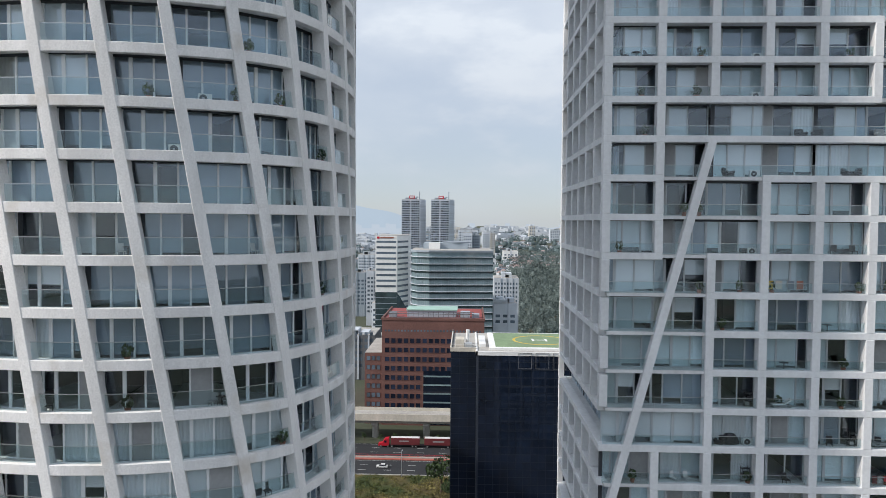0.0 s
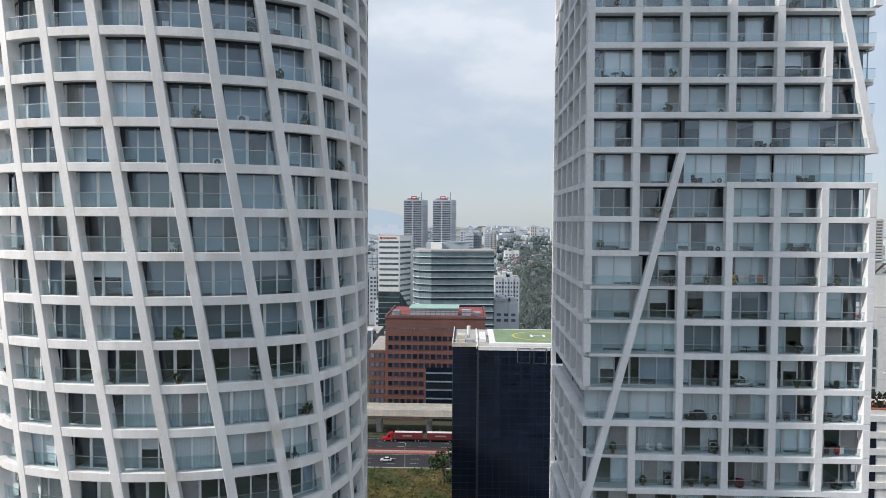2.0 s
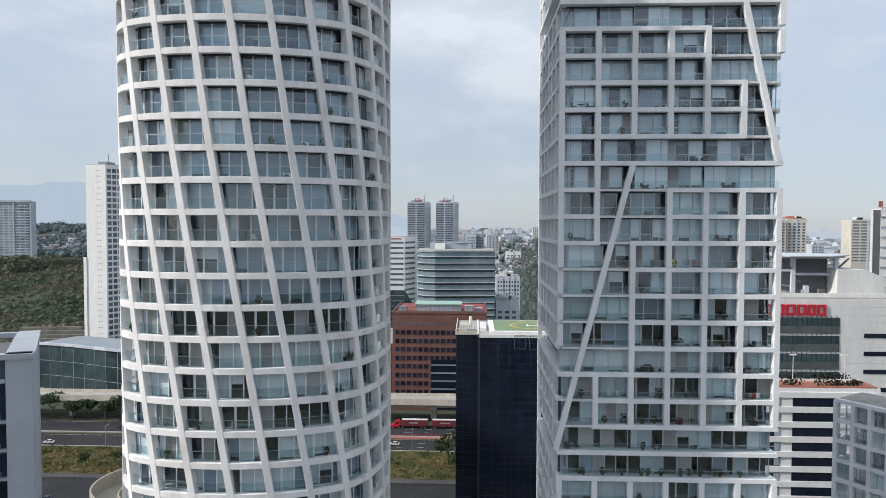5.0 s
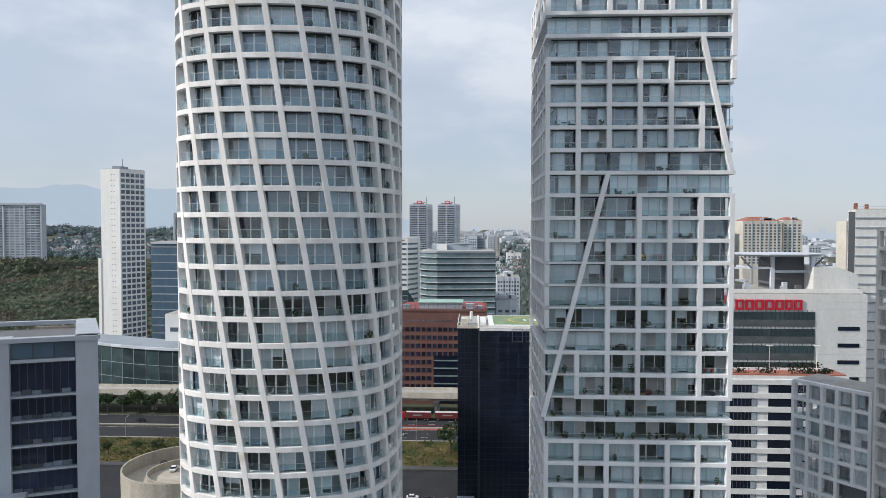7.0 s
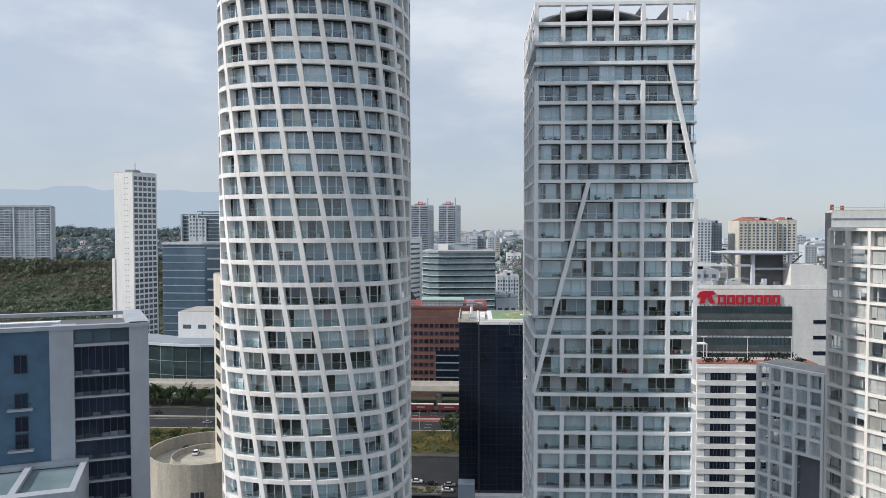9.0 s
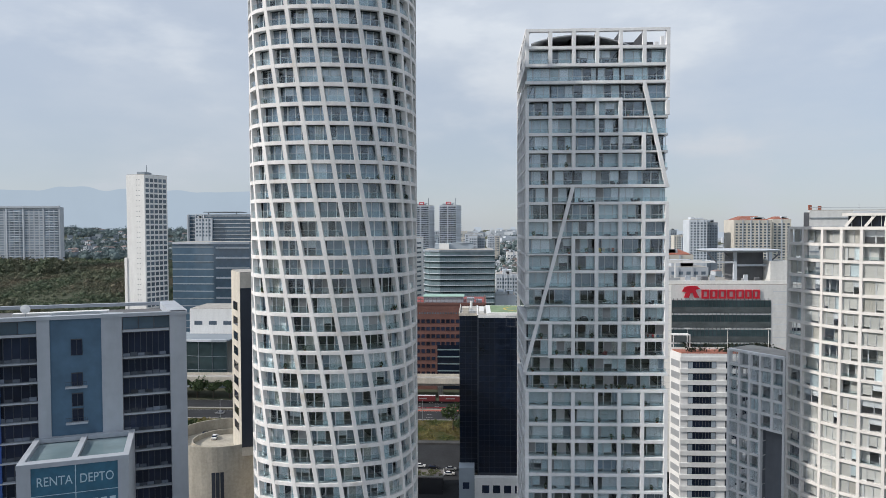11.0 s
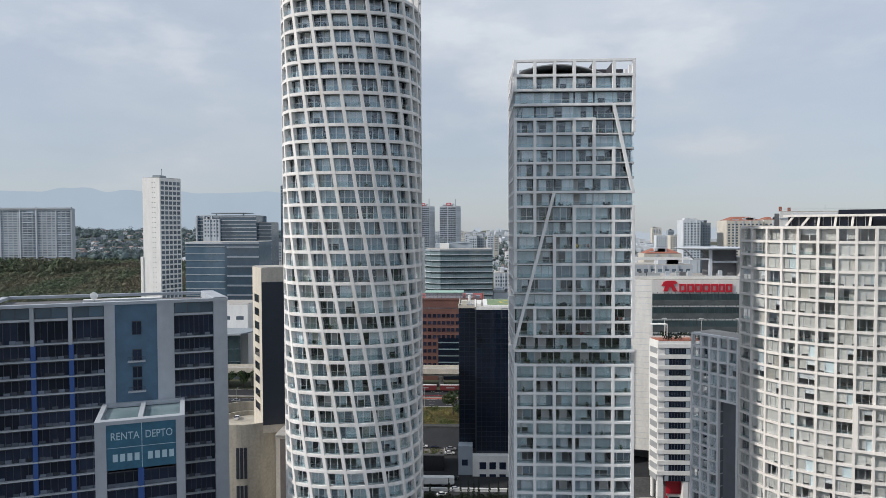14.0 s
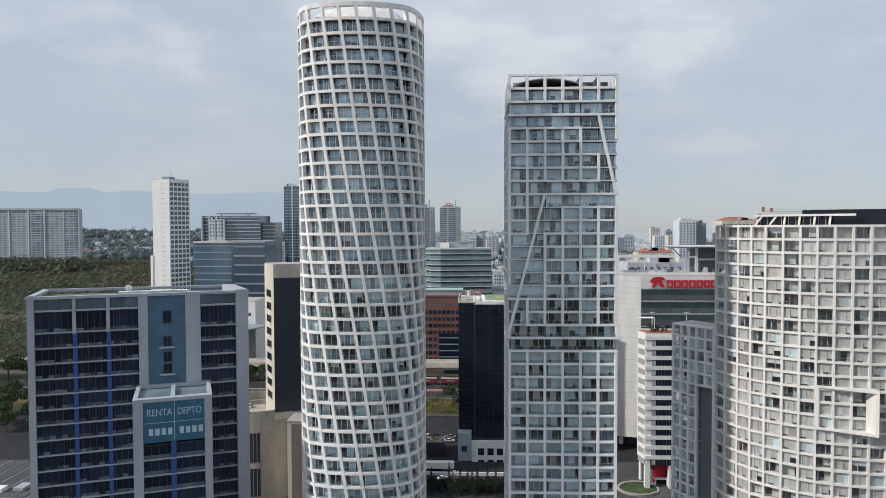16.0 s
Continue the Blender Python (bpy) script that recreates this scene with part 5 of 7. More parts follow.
lettering(bl, "RENTA", 27.3, 50.9, 1.65, 5.5, -17.32, BANNERTXT, "word", "pale word RENTA")
lettering(bl, "DEPTO", 34.0, 50.9, 1.65, 5.3, -17.32, BANNERTXT, "word", "pale word DEPTO")
for x in (27.6, 29.0, 30.4, 31.8, 34.4, 35.8, 37.2, 38.6):
    part("lettering_bar", Geo().box(x, x + 0.95, -17.34, -17.29, 46.3, 47.9), BANNERTXT, bl)
part("banner_seam", Geo().box(33.2, 33.32, -17.33, -17.29, 44.6, 54.2).box(26.4, 40, -17.325, -17.295, 49.2, 49.3), BANNERTXT, bl)
for k in range(11):
    z = 40.7 - 3.78 * k
    for c in range(2):
        put_window(bl, pose(26.4 + c * 6.8, -16.9, z + 0.1), 6.8, 3.3, "DDDD", FRAMED, NAVYGLASS)
    part("spandrel", Geo().box(26.4, 40, -17.5, -16.8, z - 0.2, z + 0.05), PIERGREY, bl)
    part("balustrade", Geo().box(26.5, 39.9, -17.06, -17.02, z + 0.15, z + 0.95), STEELGLASS, bl)
part("balustrade_panel", frosted, STEELGLASS, bl)["kind"] = "stuff"
part("blue_strip", Geo().box(32.4, 33.6, -17.4, -17.0, 0, 44.6), BLUEBRIGHT, bl)

# ---- brown glass block on the round car ramp ----
rp = thing("car_ramp", "round beige concrete parking ramp with a low wall", "ramp", m=pose(-86.5, 163.5, 0))
n = 64


def circ(r, z):
    return [(r * math.cos(2 * math.pi * i / n), r * math.sin(2 * math.pi * i / n), z) for i in range(n)]


part("drum", Geo().rings([circ(18, -13.6), circ(18, 19.0)]), RAMPC, rp)
pw = [circ(18.05, 18.0), circ(18.05, 23.0), circ(17.6, 23.0), circ(17.6, 18.0)]
part("parapet", Geo().rings(pw + [pw[0]], closed=False), RAMPC, rp)
for a in (-83, -78.5, -74):
    for z0, z1 in ((3.0, 14.5), (-10.5, 0.5)):
        part("slot_window", Geo().box(-0.55, 0.55, -0.06, 0.1, z0, z1), DARKJOINT, rp, "", pose(18.02 * math.cos(radians(a)), 18.02 * math.sin(radians(a)), 0, 0, 0, a + 90))
pw = [circ(11.2, 19.0), circ(11.2, 20.8), circ(10.8, 20.8), circ(10.8, 19.0)]
part("inner_kerb", Geo().rings(pw + [pw[0]], closed=False), RAMPC, rp)
BR = [(-83.5, 163), (-75.8, 149), (-58, 156), (-66, 172)]
br = faced("office_block", "brown glass office block with a beige stone side", "building", BR, 18.99, 80.0, BEIGE)
face_windows(br, BR[0], BR[1], 9, 1, 26.2, 5.1, 8.0, 2.9, DARKGLASS, 3.0, 13.0, BEIGE)
face_box(br, BR[1], BR[2], 0.1, 19, 22, 75, 0.3, DARKJOINT, "glass_front", "dark brown glass front")

ax = thing("annex_block", "low beige annex with slim dark windows", "building", m=pose(-68.3, 139, -13.6))
part("wall", Geo().box(0, 16, 0, 12, 0, 34.5), BEIGE, ax)
for x in (3.0, 5.4, 7.8):
    part("slot_window", Geo().box(x + 3, x + 4.6, -0.2, -0.12, 8, 28), DARKGLASS, ax)
part("front_cladding", Geo().box(1.6, 16.0, -0.14, -0.01, 0, 33.8), BROWNSTONE, ax, "polished brown stone front")
part("coping", Geo().box(-0.2, 16.2, -0.2, 12.2, 34.5, 35.0), CONCRETE, ax)

# ---- white office with the red sign ----
BN4 = [(66.5, 196), (76.6, 193), (131, 193), (131, 230), (66.5, 230)]
bn = faced("bank_building", "white bank office with ribbon glass and a red sign", "building", BN4, 0, 72.4, WHITEB)
part("base_wall", Geo().prism([(4, 6), (14, 3), (60, 3), (60, 33.6), (4, 33.6)], -13.6, -0.01), GREYDARK, bn)
for k in range(28):
    face_box(bn, BN4[0], BN4[1], 0.1, 10.4, 2.4 + 2.5 * k, 2.54 + 2.5 * k, 0.012, FARWALL, "panel_joint")
    face_box(bn, BN4[1], BN4[2], 38.2, 54, 2.4 + 2.5 * k, 2.54 + 2.5 * k, 0.012, FARWALL, "panel_joint")
for k in range(5):
    face_box(bn, BN4[1], BN4[2], 0.3, 37.5, 64.0 - 5.6 * k, 66.6 - 5.6 * k, 0.15, HALLGLASS, "ribbon_window")
    face_box(bn, BN4[1], BN4[2], 0.3, 37.5, 61.7 - 5.6 * k, 64.0 - 5.6 * k, 0.2, SPANDREL, "spandrel")
mull = Geo().box(-0.06, 0.06, -0.24, -0.14, 0, 3.3).mesh("mullion", [DARKJOINT])
for k in range(5):
    for i in range(25):
        link("mullion", mull, bn, pose(76.6 - 66.5 + 0.9 + 1.48 * i, 193 - 196, 64.0 - 5.6 * k))
for k in range(5):
    face_box(bn, BN4[1], BN4[2], 45, 52, 60.5 - 5.6 * k, 61.8 - 5.6 * k, 0.15, DARKGLASS, "slot_window")
LV = [(70.2, 170), (71.8, 163), (110, 163), (110, 174), (71.2, 174)]
lv = faced("office_block", "white office block with dark ribbon windows and tiled terrace", "building", LV, 0, 51.5, WHITE, TERRA)
part("base_wall", Geo().prism([(3.5, 3.0), (5.5, -2.0), (39.5, -2.0), (39.5, 3.8), (3.8, 3.8)], -13.6, -0.01), GREYDARK, lv)
for x, y in ((1.6, 0.6), (14, -6.0), (26, -6.0), (38, -6.0)):
    part("column", Geo().tube(0.75, -13.6, -0.01, 16, x, y), WHITE, lv)
for x in (1.7, 11.2):
    part("portal_pier", Geo().box(x, x + 2.0, -6.9, -4.4, -13.6, -0.01), WHITE, lv)
for k in range(13):
    face_box(lv, LV[1], LV[2], 2.5, 12, 46.5 - 4.05 * k, 48.8 - 4.05 * k, 0.12, DARKGLASS, "ribbon_window")
    for x in (2.6, 10.4):
        face_box(lv, LV[1], LV[2], x, x + 1.5, 46.6 - 4.05 * k, 48.7 - 4.05 * k, 0.15, FARGREY, "louvre")
    for i in range(5):
        face_box(lv, LV[1], LV[2], 5.2 + 1.1 * i, 5.28 + 1.1 * i, 46.5 - 4.05 * k, 48.8 - 4.05 * k, 0.17, GREYDARK, "mullion")
    face_box(lv, LV[1], LV[2], 15.2, 26, 46.5 - 4.05 * k, 48.8 - 4.05 * k, 0.12, DARKGLASS, "ribbon_window")
    face_box(lv, LV[1], LV[2], -0.2, 38, 48.9 - 4.05 * k, 50.4 - 4.05 * k, 0.35, WHITE, "sill_band")
    face_box(lv, LV[0], LV[1], 0.9, 6.6, 46.5 - 4.05 * k, 48.8 - 4.05 * k, 0.12, GREYPANEL, "louvre")
WB = [(138.6, 216), (180, 214), (190, 240), (148.4, 240)]
wb = faced("office_tower", "white ribbed tower behind the curved block", "building", WB, 0, 101.0, WHITEB)
face_bands(wb, WB[0], WB[1], [40 + 3.4 * k for k in range(18)], 0.4, 0.3, FARGREY, "rib")
part("side_slab", Geo().prism([(-2.2, 0.2), (-0.02, 0.2), (0.6, 1.8), (-1.5, 1.8)], 0, 100.3), GREYDARK, wb)
part("roof_rail", Geo().box(0.5, 40, 0.6, 0.75, 102.2, 102.35).box(20, 20.15, 0.6, 0.75, 101.3, 104.0).box(3, 3.1, 0.6, 0.75, 101.3, 102.2).box(36, 36.1, 0.6, 0.75, 101.3, 102.2), FARWALL, wb)
part("roof_sign", Geo().box(0.5, 1.8, 2, 2.4, 101.3, 103.4).box(4.4, 5.7, 2, 2.4, 101.3, 103.0), TERRA, wb, "small red roof sign")

# ---- apartment slab on the hill ----
AP = [(-640, 740), (-496, 750), (-508, 778), (-652, 768)]
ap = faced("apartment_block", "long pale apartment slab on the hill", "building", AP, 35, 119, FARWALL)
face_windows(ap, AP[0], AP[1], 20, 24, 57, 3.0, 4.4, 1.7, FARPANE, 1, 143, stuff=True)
face_bands(ap, AP[0], AP[1], [56 + 3.0 * k for k in range(20)], 0.9, 1.1, FARWALL, "balcony", 128, 142)
face_bands(ap, AP[0], AP[1], [56 + 3.0 * k for k in range(20)], 0.9, 1.1, FARWALL, "balcony", 84, 98)
for x in (0, 30, 56, 80, 100, 124, 143):
    face_box(ap, AP[0], AP[1], x, x + 1.6, 40, 120.5, 0.9, FARWALL, "pier")
face_bands(ap, AP[0], AP[1], [117.6], 2.2, 1.3, FARWALL, "roof_band")


def leaf_cloud(g, centre, radii, count, size, r, mi=0):
    """Small tilted leaf clumps spread through a rounded space, thicker towards its skin."""
    for _ in range(count):
        while True:
            p = Vector((r.uniform(-1, 1), r.uniform(-1, 1), r.uniform(-1, 1)))
            if 0.25 < p.length < 1:
                break
        p = p.normalized() * (p.length ** 0.5)
        c = Vector(centre) + Vector((p.x * radii[0], p.y * radii[1], p.z * radii[2]))
        s = size * r.uniform(0.6, 1.4)
        q = Euler((r.uniform(0, 6.3), r.uniform(0, 6.3), r.uniform(0, 6.3))).to_matrix()
        v = [c + q @ Vector(k) * s for k in ((-1, -0.5, 0), (0.2, -0.7, 0.25), (1, 0.1, 0), (0.1, 0.8, 0.2))]
        o = len(g.v)
        g.v.extend(tuple(k) for k in v)
        g.f.append((o, o + 1, o + 2, o + 3))
        g.m.append(mi)


# ---- roof and sign of the bank ----
def red_sign():
    t = thing("bank_sign", "large red sign shapes on the bank's white parapet", "sign", m=pose(0, 192.6, 0))
    g = Geo()
    prof = [(80.6, 70.0), (81.6, 71.6), (83.0, 72.1), (86.2, 72.1), (87.4, 71.0), (85.6, 70.6), (86.4, 68.9), (87.2, 67.6), (85.4, 67.6), (84.6, 69.6), (83.8, 69.4), (83.2, 67.6), (81.4, 67.6), (82.2, 69.8)]
    g.rings([[(x, y, z) for x, z in prof] for y in (-0.15, 0.32)])
    part("emblem", g, RED, t, "red emblem shape")
    x = 88.0
    for w in (3.2, 3.0, 3.1, 3.3, 3.1, 2.8, 2.9):
        part("sign_block", lattice([x, x + 0.75, x + w - 1.1, x + w - 0.35], [67.3, 68.0, 70.0, 70.7], -0.15, 0.32), RED, t)
        x += w + 0.12
    return t


red_sign()
part("parapet", Geo().box(-0.2, 64.5, -0.2, 0.3, 72.4, 73.9), WHITEB, bn)
for x in (3, 9):
    part("roof_rail", Geo().box(x, x + 5.6, 0.6, 0.66, 73.9, 75.0), GREYPANEL, bn)
part("helipad_deck", Geo().prism([(41.0 + 15.5 * math.cos(q), 14 + 12 * math.sin(q)) for q in [radians(22.5 + 45 * i) for i in range(8)]], 84.6, 85.2), GREYPANEL, bn, "grey octagonal helipad deck")
part("helipad_rim", Geo().prism([(41.0 + 16.6 * math.cos(q), 14 + 13.1 * math.sin(q)) for q in [radians(22.5 + 45 * i) for i in range(8)]], 85.2, 85.5), FARWALL, bn)
for x in (37.0, 50.5):
    part("helipad_post", Geo().box(x, x + 1.2, 6.5, 7.7, 72.6, 84.6), FARWALL, bn)
for x0, x1 in ((30.5, 26.8), (37.4, 33.4), (51.0, 55.2)):
    part("helipad_brace", Geo().beam((x0, 7, 80.6), (x1, 7, 84.5), 0.45, 0.45), GREYDARK, bn)
part("helipad_ring", Geo().box(30, 37, 6.8, 7.4, 80.2, 81.0).box(38.2, 50.4, 6.8, 7.4, 79.0, 79.8).box(30, 30.6, 7.4, 20, 80.2, 81.0), FARWALL, bn)
part("plant_room", Geo().box(39.5, 49.5, 9.5, 24, 72.6, 84.4), GREYDARK, bn)
g = Geo()
g.rings([[(x, 3, 72.6), (x, 22, 72.6), (x, 22, z), (x, 3, z)] for x, z in ((49.7, 81.2), (58, 81.2), (64.5, 78.6))])
part("plant_room", g, WHITEB, bn)
part("roof_frame", Geo().box(1.5, 27, 3.0, 3.5, 80.5, 81.2).box(1.5, 2.0, 3, 3.5, 73.8, 80.5).box(13, 13.5, 3, 3.5, 73.8, 80.5).box(1.5, 27, 14, 14.5, 80.5, 81.2).box(1.5, 2.0, 3.5, 14, 80.5, 81.2), WHITE, bn, "white open roof frame")
rv2 = random.Random(8)
for i in range(14):
    x, y = rv2.uniform(4, 44), rv2.uniform(2, 8)
    part("roof_unit", Geo().soft(x, x + rv2.uniform(1, 2.6), y, y + 1.2, 72.7, 72.7 + rv2.uniform(1.6, 3.2), 0.05), rv2.choice([GREYPANEL, FARWALL, GREYDARK]), bn)

for x in (2, 14, 26, 40, 54):
    part("pilotis", Geo().box(x, x + 1.6, 1.5, 3.1, -4.2, 0.0), WHITEB, bn)
lw = thing("lawn_bed", "small round lawn with a pale kerb", "lawn", m=pose(67.5, 168, -13.42))
part("kerb", Geo().tube(5.6, 0, 0.9, 36), WHITE, lw)
part("grass", Geo().tube(5.1, 0.9, 1.0, 36), GREENPAINT, lw)

# terrace on the ribbon-window block
part("entrance", Geo().box(6.0, 13.0, -2.4, -2.02, -13.5, -0.4), RED, lv, "deep red entrance panel")
part("entrance_door", Geo().box(7.0, 12.0, -2.6, -2.41, -13.5, -9.0), NAVYGLASS, lv)
part("parapet", Geo().box(-0.3, 38, -0.4, 0.0, 51.5, 52.5), WHITE, lv)
part("pergola", Geo().box(1.0, 7.0, 0.2, 3.4, 56.6, 56.9).box(1.0, 1.25, 0.2, 0.45, 51.8, 56.6).box(6.7, 7.0, 0.2, 0.45, 51.8, 56.6).box(1.0, 1.25, 3.15, 3.4, 51.8, 56.6).box(6.7, 7.0, 3.15, 3.4, 51.8, 56.6), WHITE, lv, "white terrace pergola")
hg = Geo()
rh = random.Random(19)
for _ in range(70):
    leaf_cloud(hg, (rh.uniform(74.5, 106), rh.choice((164.6, 165.2, 172.6, 173.0)), 52.6 + rh.uniform(-0.2, 0.5)), (1.3, 0.7, 0.8), 16, 0.34, rh)
solid("terrace_hedge", hg, LEAFD, "dark planted hedge round the tiled terrace", "hedge", kind="stuff")
lamp = thing("terrace_lamp", "slim white lamp post on the tiled terrace", "lamp", "terrace lamps", pose(76, 170, 51.85))
part("pole", Geo().tube(0.09, 0, 7.2, 8), WHITE, lamp)
part("lamp_head", Geo().box(-0.9, 0.9, -0.25, 0.25, 7.2, 7.45), WHITE, lamp)
for x in (90, 104):
    copy_thing(lamp, pose(x, 170, 51.85))


# ---- roof of the curved block and its projecting box ----
o = big.matrix_basis.translation
m_, w_ = along((78.5 - o.x, 70.6 - o.y), (93.0 - o.x, 61.0 - o.y))
part("roof_house", Geo().box(11.5, 32, 2.2, 10, 95.0, 98.9), NAVYGLASS, big, "dark glazed roof room", m_)
part("roof_house", Geo().soft(1.5, 11.4, 2.6, 9, 95.0, 98.3, 0.05), FARWALL, big, "pale grey roof room", m_)
for i in range(6):
    x = 0.4 + 3.55 * i
    part("roof_pergola", Geo().beam((x, 0.0, 95.0), (x + (1.6 if i < 2 else 0.2), 0.5, 97.3), 0.5, 0.5), CREAMGRID, big, "", m_)
part("roof_pergola_beam", Geo().box(-0.2, 24, -0.1, 0.7, 97.25, 97.8).box(-0.2, 0.4, 0.7, 2.5, 97.25, 97.8), CREAMGRID, big, "", m_)
part("roof_glass", Geo().box(0.8, 18.4, 0.95, 1.05, 95.0, 97.25), NAVYGLASS, big, "dark glass screen under the pergola", m_)
for i in range(10):
    part("roof_mullion", Geo().box(1.4 + 1.75 * i, 1.5 + 1.75 * i, 0.86, 0.94, 95.0, 97.25), FRAMEG, big, "", m_)
wedge = [(x - o.x, y - o.y) for x, y in ((89.75, 58.6), (101.6, 51.2), (102.4, 54.7), (101.3, 54.95), (97.4, 55.95), (93.5, 57.15))]
box_ = part("projecting_box", Geo().prism(wedge, 42.9, 43.5).prism(wedge, 53.6, 54.2), CREAMGRID, big, "white box frame projecting as a wedge from the facade")
part("box_side", Geo().prism([(101.0 - o.x, 51.6 - o.y), (101.6 - o.x, 51.2 - o.y), (102.4 - o.x, 54.7 - o.y), (100.5 - o.x, 55.12 - o.y)], 43.5, 53.6), CREAMGRID, box_)
part("box_side", Geo().prism([(89.75 - o.x, 58.6 - o.y), (90.4 - o.x, 58.2 - o.y), (90.9 - o.x, 58.4 - o.y), (90.3 - o.x, 58.65 - o.y)], 43.5, 53.6), CREAMGRID, box_)


# ---- red house roofs, podium and ground floor things near the dark tower ----
pod = thing("podium_building", "low white podium with square dark windows", "building", m=pose(1.4, 183, -13.6))
part("wall", Geo().box(0, 42, 0, 2.9, 0, 14.1), WHITE, pod)
part("wall", Geo().box(-5.9, -0.02, 1.0, 6.9, 0, 17.6), FARGREY, pod, "grey stair block")
pw_ = lattice([0.0, 0.15, 2.85, 3.0], [0.0, 0.15, 3.15, 3.3], -0.12, 0.05).mesh("window", [WHITE])
pg_ = Geo().box(0.1, 2.9, -0.05, 0.02, 0.1, 3.2).mesh("pane", [NAVYGLASS])
pg2 = Geo().box(0.1, 2.9, -0.05, 0.02, -3.0, 3.2).mesh("pane", [NAVYGLASS])
for i in range(8):
    for k, zz in enumerate((8.2, 3.2)):
        wdw = link("window", pw_, pod, pose(2.7 + 4.1 * i, 0, zz))
        link("pane", pg_ if k == 0 else pg2, wdw)
part("window", Geo().box(-4.4, -2.0, 0.9, 1.05, 9.5, 12.0), NAVYGLASS, pod)
shed = thing("loading_shed", "dark walled shed with a planted brown roof beside the service road", "building", m=pose(-25.5, 187, -8.6))
part("wall", Geo().box(0, 14.7, 0, 8, 0, 7.4), CARDARK, shed)
part("roof", Geo().box(-0.3, 15.0, -0.3, 8.3, 7.4, 7.8), BROWNSTONE, shed, "brown roof slab")
part("roof_edge", Geo().box(-0.3, 15.0, -0.35, -0.05, 7.81, 8.3).box(14.7, 15.0, -0.05, 8.3, 7.81, 8.3), CONCRETE, shed)
rb = random.Random(77)
g = Geo()
for _ in range(46):
    leaf_cloud(g, (rb.uniform(0.6, 14.2), rb.uniform(0.6, 7.6), 8.0), (0.8, 0.8, 0.35), 14, 0.26, rb)
part("roof_planting", g, TUFT, shed, "dry brown planting")["kind"] = "stuff"
van = thing("box_trailer", "long white box trailer with a rounded roof", "trailer", m=pose(-19.0, 174.6, -9.95))
part("body", Geo().soft(0, 13, 0, 2.6, 1.1, 4.2, 0.3), CARWHITE, van)
part("end_panel", Geo().box(13.0, 13.06, 0.3, 2.3, 1.4, 3.9), FARGREY, van, "grey end panel")
for x in (2.0, 9.6, 11.0):
    for y in (0.3, 2.3):
        part("wheel", Geo().tube(0.5, -0.15, 0.15, 14, tf=pose(x, y, 0.5, 90)), TYRE, van)
gw = solid("garden_wall", Geo().box(-30, 30, 171.6, 172.0, -11.2, -9.3).box(-30, 30, 171.4, 172.2, -9.3, -9.0), WHITE, "long low white garden wall", "wall")
solid("forecourt", Geo().box(-230, 220, -120, 155, -13.7, -13.42), PAVING, "worn grey paved forecourt between the towers", "pavement", kind="structure")


oval = [(69 + 7.6 * math.cos(6.2832 * i / 28), 163 + 5.0 * math.sin(6.2832 * i / 28)) for i in range(28)]
solid("lawn", Geo().rings([[(x, y, terrain(x, y) + h) for x, y in oval] for h in (-0.2, 0.32)]), LEAF, "small clipped oval lawn beside the white office block", "grass", kind="structure")
lk = thing("lawn_kerb", "curved pale wall round the oval lawn", "wall", kind="structure", m=pose(69, 163, terrain(69, 163) + 0.1, 10.3))
for i in range(28):
    a, b = 6.2832 * i / 28, 6.2832 * (i + 1) / 28
    p0, p1, p2, p3 = [(u * math.cos(v), (u - 2.6) * math.sin(v)) for u, v in ((7.7, a), (7.7, b), (8.5, b), (8.5, a))]
    part("kerb_stone", Geo().prism([p3, p2, p1, p0], 0, 0.9 if 14 <= i < 25 else 0.35), CONCRETE, lk)
ep = Geo()
ep.rings([[(54, y, z - 0.1), (112, y, z - 0.1), (112, y, z), (54, y, z)] for y, z in [(y, terrain(0, y) + 0.14) for y in (155.2, 164, 173, 184)]])
solid("entrance_paving", ep, PAVING, "worn grey paving before the red entrance", "pavement", kind="structure")
tt = thing("white_porch", "small white porch frame on the entrance paving", "porch", m=pose(76.5, 165.5, terrain(76.5, 165.5) + 0.1))
part("porch_post", Geo().box(0, 0.4, 0, 0.4, 0, 2.6), WHITE, tt)
part("porch_post", Geo().box(4.6, 5.0, 0, 0.4, 0, 2.6), WHITE, tt)
part("porch_beam", Geo().box(-0.3, 5.3, -0.2, 1.8, 2.6, 3.0), WHITE, tt)
part("porch_wall", Geo().box(-4, -0.01, 0, 0.3, 0, 1.3), WHITE, tt)


fs = Geo()
fs.rings([[(-230, y, z - 0.3), (220, y, z - 0.3), (220, y, z), (-230, y, z)] for y, z in [(y, terrain(0, y) + 0.08) for y in (155, 164, 173, 183, 193.9)]])
solid("forecourt_slope", fs, ASPHALT, "dark asphalt slope below the service road", "pavement", kind="structure")


